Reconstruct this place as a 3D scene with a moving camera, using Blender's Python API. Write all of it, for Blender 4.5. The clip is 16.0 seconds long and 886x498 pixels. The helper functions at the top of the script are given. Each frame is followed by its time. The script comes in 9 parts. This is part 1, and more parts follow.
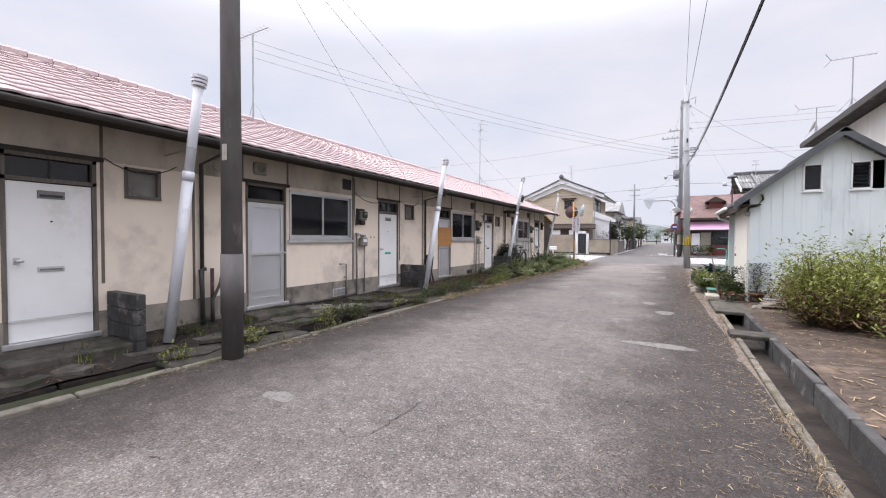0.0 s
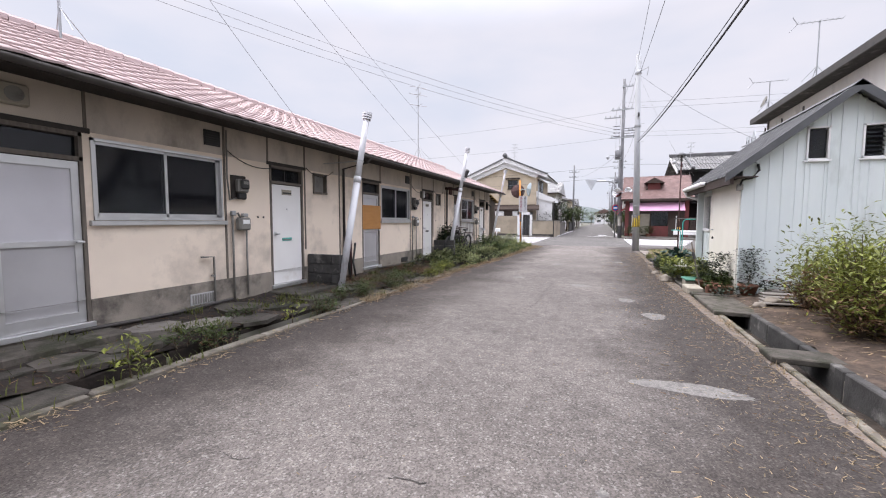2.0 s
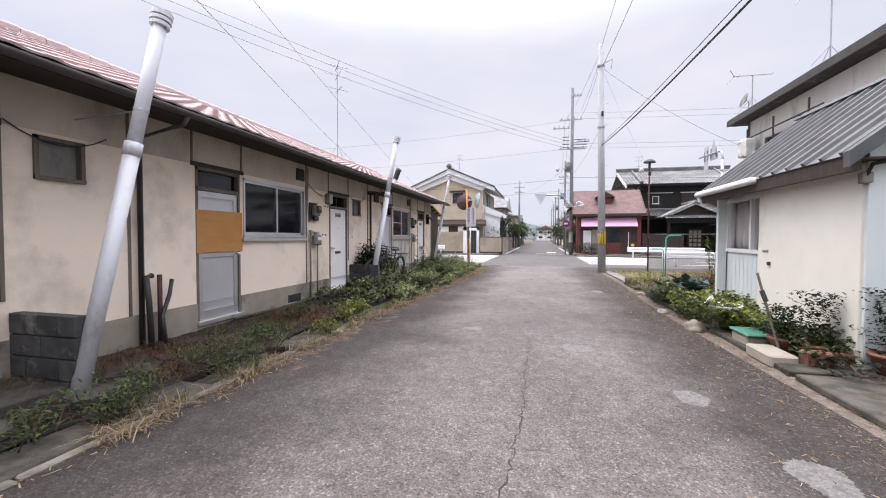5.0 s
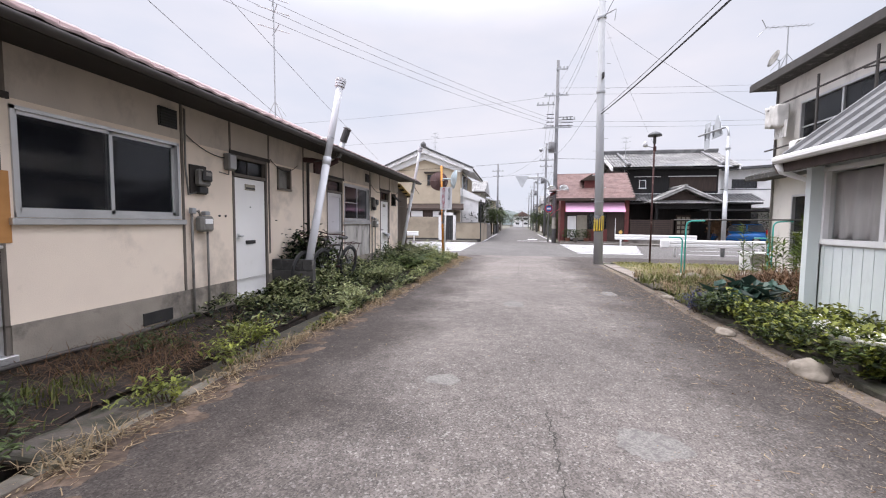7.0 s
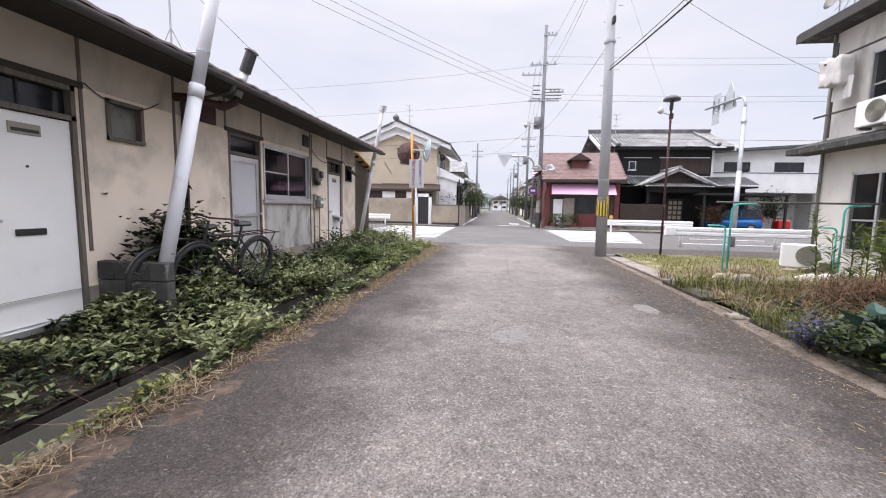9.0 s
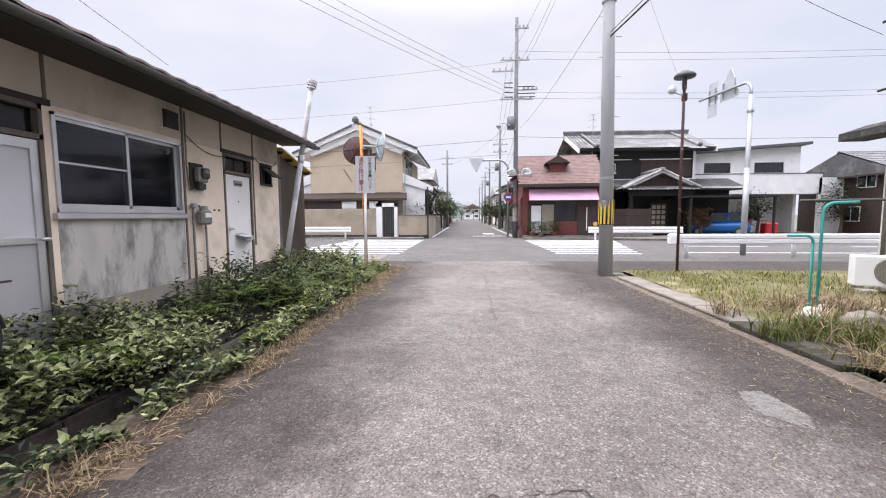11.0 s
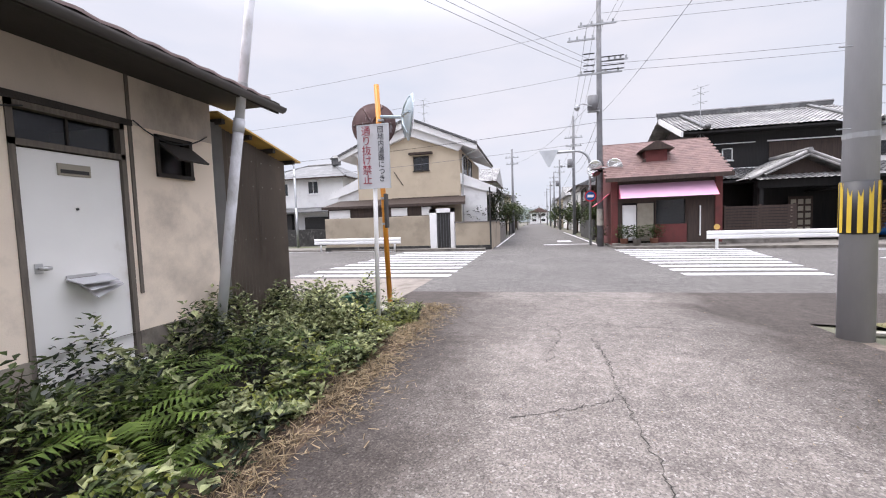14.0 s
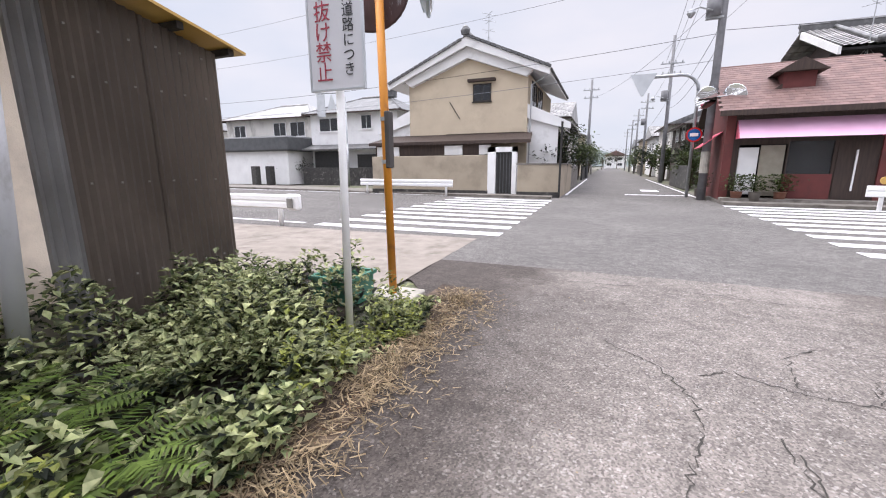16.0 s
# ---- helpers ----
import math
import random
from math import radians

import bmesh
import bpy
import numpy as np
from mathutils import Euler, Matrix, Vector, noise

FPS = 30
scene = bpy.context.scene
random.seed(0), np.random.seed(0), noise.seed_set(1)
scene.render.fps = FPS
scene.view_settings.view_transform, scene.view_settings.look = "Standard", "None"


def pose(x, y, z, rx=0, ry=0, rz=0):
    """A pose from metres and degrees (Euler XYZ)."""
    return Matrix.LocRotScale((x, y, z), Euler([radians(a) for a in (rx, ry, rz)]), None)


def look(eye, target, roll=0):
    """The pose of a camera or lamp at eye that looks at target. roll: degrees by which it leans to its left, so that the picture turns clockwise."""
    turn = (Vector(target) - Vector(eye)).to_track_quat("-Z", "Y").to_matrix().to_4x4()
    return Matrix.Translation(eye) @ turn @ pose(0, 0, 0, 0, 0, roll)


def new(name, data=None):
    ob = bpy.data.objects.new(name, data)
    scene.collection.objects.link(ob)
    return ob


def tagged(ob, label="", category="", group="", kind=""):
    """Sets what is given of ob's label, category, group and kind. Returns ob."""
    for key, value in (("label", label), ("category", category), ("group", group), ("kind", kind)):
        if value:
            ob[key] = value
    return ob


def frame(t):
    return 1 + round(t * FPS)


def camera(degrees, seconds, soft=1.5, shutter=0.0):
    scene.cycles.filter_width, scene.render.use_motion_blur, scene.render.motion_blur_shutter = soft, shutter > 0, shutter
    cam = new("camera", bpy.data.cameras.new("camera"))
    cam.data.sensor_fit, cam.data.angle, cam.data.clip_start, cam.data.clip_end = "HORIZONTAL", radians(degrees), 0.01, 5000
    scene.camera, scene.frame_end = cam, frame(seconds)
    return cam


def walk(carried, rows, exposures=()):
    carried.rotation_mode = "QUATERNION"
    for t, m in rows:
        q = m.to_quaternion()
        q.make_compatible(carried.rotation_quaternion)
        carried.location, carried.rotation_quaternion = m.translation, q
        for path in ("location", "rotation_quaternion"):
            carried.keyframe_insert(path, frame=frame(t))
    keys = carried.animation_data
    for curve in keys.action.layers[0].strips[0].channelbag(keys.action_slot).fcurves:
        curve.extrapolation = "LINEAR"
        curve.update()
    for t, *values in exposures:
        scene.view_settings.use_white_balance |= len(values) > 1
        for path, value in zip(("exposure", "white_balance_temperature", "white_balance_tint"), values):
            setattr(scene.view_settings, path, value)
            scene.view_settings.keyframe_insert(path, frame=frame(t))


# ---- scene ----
cam = camera(95.5, 16.0, soft=1.1)
PATH = [
    (0, (0.306, 0.075, 1.534), (-0.678, 1.815, 1.482), 0.3),
    (0.5, (0.135, 0.636, 1.534), (-0.878, 2.358, 1.434), 0.4),
    (1, (-0.12, 1.254, 1.523), (-1.052, 3.019, 1.394), 0.2),
    (1.5, (-0.376, 1.942, 1.503), (-1.192, 3.762, 1.358), 0.3),
    (2, (-0.621, 2.591, 1.509), (-1.348, 4.449, 1.368), 0.2),
    (2.5, (-0.818, 3.205, 1.496), (-1.484, 5.086, 1.371), -0.1),
    (3, (-1.061, 3.909, 1.501), (-1.665, 5.813, 1.399), -0.3),
    (3.5, (-1.234, 4.672, 1.512), (-1.782, 6.594, 1.439), -0.3),
    (4, (-1.332, 5.335, 1.522), (-1.844, 7.267, 1.462), -0.1),
    (4.2, (-1.377, 5.621, 1.534), (-1.876, 7.557, 1.479), -0.0),
    (6.3, (-1.836, 8.636, 1.477), (-2.251, 10.59, 1.383), 0.1),
    (6.5, (-1.889, 8.925, 1.498), (-2.284, 10.882, 1.394), 0.1),
    (7, (-1.976, 9.701, 1.482), (-2.333, 11.664, 1.353), 0.5),
    (7.5, (-2.06, 10.451, 1.491), (-2.388, 12.418, 1.337), 1.0),
    (8, (-2.127, 11.145, 1.493), (-2.435, 13.113, 1.315), 1.4),
    (8.5, (-2.205, 11.892, 1.474), (-2.493, 13.861, 1.276), 1.5),
    (9, (-2.253, 12.691, 1.434), (-2.499, 14.664, 1.223), 1.1),
    (9.5, (-2.303, 13.467, 1.455), (-2.488, 15.447, 1.24), 0.5),
    (10, (-2.278, 14.174, 1.43), (-2.408, 16.159, 1.226), -0.1),
    (10.2, (-2.276, 14.461, 1.425), (-2.387, 16.448, 1.227), -0.3),
    (12.3, (-2.416, 17.872, 1.458), (-2.606, 19.86, 1.358), -1.2),
    (12.5, (-2.434, 18.139, 1.458), (-2.654, 20.124, 1.362), -1.4),
    (13, (-2.479, 18.864, 1.49), (-2.782, 20.839, 1.397), -1.7),
    (13.5, (-2.554, 19.503, 1.485), (-2.929, 21.465, 1.379), -1.8),
    (14, (-2.606, 20.171, 1.494), (-3.04, 22.119, 1.367), -1.9),
    (14.5, (-2.692, 20.866, 1.463), (-3.165, 22.803, 1.303), -1.7),
    (15, (-2.762, 21.606, 1.461), (-3.28, 23.527, 1.256), -1.5),
    (15.5, (-2.818, 22.263, 1.465), (-3.37, 24.169, 1.21), -0.8),
    (16, (-2.903, 22.941, 1.475), (-3.626, 24.761, 1.069), -0.3),
]
walk(cam, [(t, look(eye, target, roll)) for t, eye, target, roll in PATH], [(0, 0.55), (4, 0.55), (8, 0.6), (10, 0.64), (12.5, 0.6), (16, 0.58)])

# ---- world, sun, exposure ----
G = -0.03  # road level
world = bpy.data.worlds.new("world")
scene.world = world
world.use_nodes = True
wn, wl = world.node_tree.nodes, world.node_tree.links
wn.clear()
w_out = wn.new("ShaderNodeOutputWorld")
w_bg = wn.new("ShaderNodeBackground")
w_sky = wn.new("ShaderNodeTexSky")
w_sky.sky_type, w_sky.sun_disc = "NISHITA", False
w_sky.sun_elevation, w_sky.sun_rotation = radians(58), radians(-80)
w_co = wn.new("ShaderNodeTexCoord")
w_map = wn.new("ShaderNodeMapping")
w_map.inputs["Scale"].default_value = (1.0, 1.0, 3.0)
w_noise = wn.new("ShaderNodeTexNoise")
w_noise.inputs["Scale"].default_value, w_noise.inputs["Detail"].default_value = 2.2, 5.0
w_ramp = wn.new("ShaderNodeValToRGB")
w_ramp.color_ramp.elements[0].position, w_ramp.color_ramp.elements[0].color = 0.3, (8.0, 8.4, 9.9, 1)
w_ramp.color_ramp.elements[1].position, w_ramp.color_ramp.elements[1].color = 0.7, (10.2, 9.8, 10.7, 1)
w_mix = wn.new("ShaderNodeMix")
w_mix.data_type = "RGBA"
w_mix.inputs["Factor"].default_value = 0.92
wl.new(w_co.outputs["Generated"], w_map.inputs["Vector"])
wl.new(w_map.outputs["Vector"], w_noise.inputs["Vector"])
wl.new(w_noise.outputs["Fac"], w_ramp.inputs["Fac"])
wl.new(w_sky.outputs["Color"], w_mix.inputs["A"])
wl.new(w_ramp.outputs["Color"], w_mix.inputs["B"])
# cloud cover grows brighter towards the zenith
w_sep = wn.new("ShaderNodeSeparateXYZ")
w_up = wn.new("ShaderNodeMapRange")
w_up.interpolation_type = "SMOOTHSTEP"
w_up.inputs["From Min"].default_value, w_up.inputs["From Max"].default_value = 0.4, 0.75
w_up.inputs["To Min"].default_value, w_up.inputs["To Max"].default_value = 0.635, 2.75
w_mul = wn.new("ShaderNodeMix")
w_mul.data_type, w_mul.blend_type = "RGBA", "MULTIPLY"
w_mul.inputs["Factor"].default_value = 1.0
wl.new(w_co.outputs["Generated"], w_sep.inputs["Vector"])
wl.new(w_sep.outputs["Z"], w_up.inputs["Value"])
wl.new(w_mix.outputs["Result"], w_mul.inputs["A"])
wl.new(w_up.outputs["Result"], w_mul.inputs["B"])
wl.new(w_mul.outputs["Result"], w_bg.inputs["Color"])
w_bg.inputs["Strength"].default_value = 0.1
wl.new(w_bg.outputs["Background"], w_out.inputs["Surface"])
sun = new("sun", bpy.data.lights.new("sun", "SUN"))
sun.data.energy, sun.data.angle, sun.data.color = 2.0, radians(30), (1.0, 0.95, 0.88)
sun.matrix_world = look((0, 0, 30), (9.0, -1.0, 4.0))


# ---- materials ----
def srgb(r, g, b):
    return tuple(((c / 255) / 12.92 if c < 10 else ((c / 255 + 0.055) / 1.055) ** 2.4) for c in (r, g, b)) + (1,)


def mat(name, a, b=None, scale=6.0, rough=0.8, metal=0.0, bump=0.2, fine=60.0, c=None, cscale=1.2, cut=(0.5, 0.65), stretch=(1, 1, 1), rand=0.0, spec=0.4, island=0.0, detail=6.0, cfac=1.0, depth=0.01):
    """Two-tone grain a-b at one scale, stains c at another, fine relief; rand: variation from piece to piece."""
    m = bpy.data.materials.new(name)
    m.use_nodes = True
    n, l = m.node_tree.nodes, m.node_tree.links
    p = n["Principled BSDF"]
    p.inputs["Roughness"].default_value, p.inputs["Metallic"].default_value = rough, metal
    p.inputs["Specular IOR Level"].default_value = spec
    b = b or tuple(x * 0.8 for x in a[:3]) + (1,)
    co = n.new("ShaderNodeTexCoord")
    mp = n.new("ShaderNodeMapping")
    mp.inputs["Scale"].default_value = stretch
    l.new(co.outputs["Object"], mp.inputs["Vector"])
    n1 = n.new("ShaderNodeTexNoise")
    n1.inputs["Scale"].default_value, n1.inputs["Detail"].default_value = scale, detail
    l.new(mp.outputs["Vector"], n1.inputs["Vector"])
    r1 = n.new("ShaderNodeMapRange")
    r1.inputs["From Min"].default_value, r1.inputs["From Max"].default_value = 0.3, 0.7
    l.new(n1.outputs["Fac"], r1.inputs["Value"])
    mx = n.new("ShaderNodeMix")
    mx.data_type = "RGBA"
    mx.inputs["A"].default_value, mx.inputs["B"].default_value = a, b
    l.new(r1.outputs["Result"], mx.inputs["Factor"])
    out = mx.outputs["Result"]
    if c:
        n2 = n.new("ShaderNodeTexNoise")
        n2.inputs["Scale"].default_value, n2.inputs["Detail"].default_value = cscale, 7.0
        n2.inputs["Roughness"].default_value = 0.65
        l.new(mp.outputs["Vector"], n2.inputs["Vector"])
        r2 = n.new("ShaderNodeMapRange")
        r2.inputs["From Min"].default_value, r2.inputs["From Max"].default_value = cut
        r2.inputs["To Max"].default_value = cfac
        l.new(n2.outputs["Fac"], r2.inputs["Value"])
        m2 = n.new("ShaderNodeMix")
        m2.data_type = "RGBA"
        m2.inputs["B"].default_value = c
        l.new(out, m2.inputs["A"])
        l.new(r2.outputs["Result"], m2.inputs["Factor"])
        out = m2.outputs["Result"]
    if rand or island:
        hv = n.new("ShaderNodeHueSaturation")
        rr = n.new("ShaderNodeMapRange")
        k = rand or island
        rr.inputs["To Min"].default_value, rr.inputs["To Max"].default_value = 1 - k, 1 + k
        if rand:
            l.new(n.new("ShaderNodeObjectInfo").outputs["Random"], rr.inputs["Value"])
        else:
            l.new(n.new("ShaderNodeNewGeometry").outputs["Random Per Island"], rr.inputs["Value"])
        l.new(rr.outputs["Result"], hv.inputs["Value"])
        l.new(out, hv.inputs["Color"])
        out = hv.outputs["Color"]
    l.new(out, p.inputs["Base Color"])
    if bump:
        n3 = n.new("ShaderNodeTexNoise")
        n3.inputs["Scale"].default_value, n3.inputs["Detail"].default_value = fine, 4.0
        l.new(mp.outputs["Vector"], n3.inputs["Vector"])
        bp = n.new("ShaderNodeBump")
        bp.inputs["Strength"].default_value, bp.inputs["Distance"].default_value = bump, depth
        l.new(n3.outputs["Fac"], bp.inputs["Height"])
        l.new(bp.outputs["Normal"], p.inputs["Normal"])
    return m


def leafy(name, a, b, rough=0.5):
    """Leaf material: hue from leaf to leaf, light passing through a little."""
    m = mat(name, a, b, scale=14.0, rough=rough, bump=0, island=0.55, spec=0.3)
    p = m.node_tree.nodes["Principled BSDF"]
    tr = m.node_tree.nodes.new("ShaderNodeBsdfTranslucent")
    ms = m.node_tree.nodes.new("ShaderNodeMixShader")
    ms.inputs[0].default_value = 0.25
    src = p.inputs["Base Color"].links[0].from_socket
    m.node_tree.links.new(src, tr.inputs["Color"])
    m.node_tree.links.new(p.outputs[0], ms.inputs[1])
    m.node_tree.links.new(tr.outputs[0], ms.inputs[2])
    m.node_tree.links.new(ms.outputs[0], m.node_tree.nodes["Material Output"].inputs["Surface"])
    return m


def glassy(name, tint, alpha, rough=0.06):
    """Window pane: clear film of tint over what lies behind, with a glossy surface."""
    m = bpy.data.materials.new(name)
    m.use_nodes = True
    n, l = m.node_tree.nodes, m.node_tree.links
    p = n["Principled BSDF"]
    p.inputs["Base Color"].default_value = tint
    p.inputs["Roughness"].default_value = rough
    tn = n.new("ShaderNodeBsdfTransparent")
    ms = n.new("ShaderNodeMixShader")
    ms.inputs[0].default_value = alpha
    l.new(tn.outputs[0], ms.inputs[1])
    l.new(p.outputs[0], ms.inputs[2])
    l.new(ms.outputs[0], n["Material Output"].inputs["Surface"])
    return m


def asphalt_mat(name, base, dark, margins=False):
    """Worn asphalt: stone speckle, broad lighter wheel lanes, dark damp blotches."""
    m = mat(name, base, dark, scale=1.1, rough=0.92, bump=0.55, fine=95.0, c=tuple(x * 1.28 for x in base[:3]) + (1,), cscale=0.55, cut=(0.48, 0.68), spec=0.25, cfac=0.8)
    n, l = m.node_tree.nodes, m.node_tree.links
    p = n["Principled BSDF"]
    src = p.inputs["Base Color"].links[0].from_socket
    co = n.new("ShaderNodeTexCoord")
    vo = n.new("ShaderNodeTexVoronoi")
    vo.inputs["Scale"].default_value = 88.0
    l.new(co.outputs["Object"], vo.inputs["Vector"])
    rr = n.new("ShaderNodeMapRange")
    rr.inputs["To Min"].default_value, rr.inputs["To Max"].default_value = 0.46, 1.48
    bw = n.new("ShaderNodeRGBToBW")
    l.new(vo.outputs["Color"], bw.inputs["Color"])
    l.new(bw.outputs["Val"], rr.inputs["Value"])
    mm = n.new("ShaderNodeMix")
    mm.data_type, mm.blend_type = "RGBA", "MULTIPLY"
    mm.inputs["Factor"].default_value = 1.0
    l.new(src, mm.inputs["A"])
    l.new(rr.outputs["Result"], mm.inputs["B"])
    # sparse pale stone flecks
    fk = n.new("ShaderNodeTexVoronoi")
    fk.inputs["Scale"].default_value = 72.0
    l.new(co.outputs["Object"], fk.inputs["Vector"])
    sf = n.new("ShaderNodeSeparateColor")
    l.new(fk.outputs["Color"], sf.inputs["Color"])
    pick = n.new("ShaderNodeMapRange")
    pick.inputs["From Min"].default_value, pick.inputs["From Max"].default_value = 0.89, 0.96
    pick.inputs["To Max"].default_value = 0.34
    l.new(sf.outputs["Red"], pick.inputs["Value"])
    fm = n.new("ShaderNodeMix")
    fm.data_type = "RGBA"
    fm.inputs["B"].default_value = (0.34, 0.325, 0.31, 1)
    l.new(pick.outputs["Result"], fm.inputs["Factor"])
    l.new(mm.outputs["Result"], fm.inputs["A"])
    # worn blotches a hand wide
    bn = n.new("ShaderNodeTexNoise")
    bn.inputs["Scale"].default_value, bn.inputs["Detail"].default_value, bn.inputs["Roughness"].default_value = 6.0, 10.0, 0.75
    l.new(co.outputs["Object"], bn.inputs["Vector"])
    br = n.new("ShaderNodeMapRange")
    br.inputs["From Min"].default_value, br.inputs["From Max"].default_value = 0.3, 0.7
    br.inputs["To Min"].default_value, br.inputs["To Max"].default_value = 0.66, 1.3
    l.new(bn.outputs["Fac"], br.inputs["Value"])
    bx = n.new("ShaderNodeMix")
    bx.data_type, bx.blend_type = "RGBA", "MULTIPLY"
    bx.inputs["Factor"].default_value = 1.0
    l.new(fm.outputs["Result"], bx.inputs["A"])
    l.new(br.outputs["Result"], bx.inputs["B"])
    res = bx.outputs["Result"]
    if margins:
        # darker along both sides of the lane, with an uneven inner edge
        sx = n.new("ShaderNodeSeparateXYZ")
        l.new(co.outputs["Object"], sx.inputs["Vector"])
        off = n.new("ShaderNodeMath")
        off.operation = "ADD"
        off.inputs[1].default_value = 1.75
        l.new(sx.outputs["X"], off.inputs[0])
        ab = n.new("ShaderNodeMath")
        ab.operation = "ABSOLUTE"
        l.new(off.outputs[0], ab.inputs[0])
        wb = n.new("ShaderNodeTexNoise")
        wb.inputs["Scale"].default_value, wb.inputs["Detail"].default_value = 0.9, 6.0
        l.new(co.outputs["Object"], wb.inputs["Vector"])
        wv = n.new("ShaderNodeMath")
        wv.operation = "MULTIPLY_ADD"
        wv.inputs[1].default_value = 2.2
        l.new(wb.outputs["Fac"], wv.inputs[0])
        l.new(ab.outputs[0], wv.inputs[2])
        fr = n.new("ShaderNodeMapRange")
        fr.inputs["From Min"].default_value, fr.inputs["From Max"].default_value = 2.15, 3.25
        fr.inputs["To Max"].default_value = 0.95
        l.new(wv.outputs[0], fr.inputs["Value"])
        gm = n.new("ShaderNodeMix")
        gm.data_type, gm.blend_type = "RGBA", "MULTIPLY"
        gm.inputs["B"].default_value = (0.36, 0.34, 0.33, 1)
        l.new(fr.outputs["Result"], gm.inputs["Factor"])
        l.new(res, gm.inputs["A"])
        # surface grows paler towards the junction
        yr = n.new("ShaderNodeMapRange")
        yr.inputs["From Min"].default_value, yr.inputs["From Max"].default_value = 15.0, 23.0
        yr.inputs["To Min"].default_value, yr.inputs["To Max"].default_value = 1.0, 1.38
        l.new(sx.outputs["Y"], yr.inputs["Value"])
        bl = n.new("ShaderNodeMix")
        bl.data_type, bl.blend_type = "RGBA", "MULTIPLY"
        bl.inputs["Factor"].default_value = 1.0
        l.new(gm.outputs["Result"], bl.inputs["A"])
        l.new(yr.outputs["Result"], bl.inputs["B"])
        res = bl.outputs["Result"]
    l.new(res, p.inputs["Base Color"])
    return m


M = {}
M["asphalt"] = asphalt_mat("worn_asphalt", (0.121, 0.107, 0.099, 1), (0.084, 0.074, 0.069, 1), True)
M["asphalt2"] = asphalt_mat("main_asphalt", (0.116, 0.108, 0.104, 1), (0.095, 0.089, 0.086, 1))
M["patch"] = mat("light_patch", (0.2, 0.188, 0.176, 1), (0.1, 0.093, 0.088, 1), 70, 0.95, bump=0.8, fine=60, c=(0.105, 0.098, 0.093, 1), cscale=14, cut=(0.5, 0.58))
M["crack"] = mat("crack_dirt", (0.028, 0.026, 0.024, 1), (0.05, 0.045, 0.04, 1), 30, 0.95, bump=0)
M["paint"] = mat("road_paint", (0.68, 0.68, 0.69, 1), (0.56, 0.56, 0.57, 1), 6, 0.7, bump=0.3, fine=90, c=(0.3, 0.29, 0.29, 1), cscale=9, cut=(0.62, 0.74))
M["concrete"] = mat("weathered_concrete", (0.22, 0.2, 0.18, 1), (0.14, 0.127, 0.115, 1), 4, 0.92, bump=0.5, fine=45, c=(0.09, 0.082, 0.07, 1), cscale=1.6, cut=(0.5, 0.68))
M["mosskerb"] = mat("mossy_old_concrete", (0.085, 0.074, 0.062, 1), (0.042, 0.037, 0.031, 1), 6, 0.95, bump=0.7, fine=35, c=(0.03, 0.03, 0.018, 1), cscale=3.0, cut=(0.48, 0.62), rand=0.25)
M["concrete_pale"] = mat("pale_concrete", (0.4, 0.375, 0.33, 1), (0.3, 0.28, 0.245, 1), 4, 0.9, bump=0.3, fine=60, c=(0.24, 0.23, 0.2, 1), cscale=2, cut=(0.55, 0.7))
M["block"] = mat("soot_and_shade_block", (0.07, 0.067, 0.064, 1), (0.036, 0.034, 0.033, 1), 7, 0.95, bump=0.6, fine=40, c=(0.2, 0.19, 0.175, 1), cscale=4, cut=(0.56, 0.7), rand=0.3)
M["dirt"] = mat("dark_soil", (0.027, 0.02, 0.015, 1), (0.012, 0.009, 0.0075, 1), 7, 1.0, bump=1.0, fine=22, c=(0.055, 0.042, 0.032, 1), cscale=2.2, cut=(0.5, 0.7))
M["litter"] = mat("dry_leaf_soil", (0.085, 0.06, 0.045, 1), (0.035, 0.025, 0.019, 1), 14, 1.0, bump=1.0, fine=30, c=(0.14, 0.1, 0.072, 1), cscale=3, cut=(0.52, 0.66))
M["sand"] = mat("dusty_margin", (0.19, 0.155, 0.13, 1), (0.1, 0.082, 0.069, 1), 14, 1.0, bump=0.7, fine=50, c=(0.09, 0.072, 0.058, 1), cscale=2.5, cut=(0.5, 0.66))
M["dust"] = mat("pale_dust", (0.25, 0.22, 0.195, 1), (0.18, 0.155, 0.135, 1), 3, 1.0, bump=0.5, fine=45, c=(0.12, 0.105, 0.09, 1), cscale=1.1, cut=(0.52, 0.68))
M["ground"] = mat("far_ground", (0.17, 0.155, 0.13, 1), (0.12, 0.115, 0.095, 1), 0.8, 1.0, bump=0.4, fine=15, c=(0.09, 0.1, 0.055, 1), cscale=0.15, cut=(0.5, 0.6))
M["lawn"] = mat("short_grass_soil", (0.15, 0.135, 0.06, 1), (0.09, 0.09, 0.036, 1), 4, 1.0, bump=0.9, fine=35, c=(0.26, 0.21, 0.13, 1), cscale=1.3, cut=(0.5, 0.66))
M["stucco"] = mat("cream_stucco", (0.80, 0.69, 0.565, 1), (0.73, 0.625, 0.515, 1), 1.6, 0.9, bump=0.25, fine=110, c=(0.33, 0.285, 0.24, 1), cscale=0.9, cut=(0.52, 0.74), cfac=0.75)
# upper wall: dirt plus shade of the eaves, both put into the colour
M["stucco_up"] = mat("dirt_and_eave_shade_stucco", (0.58, 0.505, 0.425, 1), (0.46, 0.405, 0.345, 1), 1.8, 0.92, bump=0.25, fine=110, c=(0.2, 0.175, 0.15, 1), cscale=1.1, cut=(0.48, 0.7), stretch=(1, 1, 0.6), cfac=0.8)
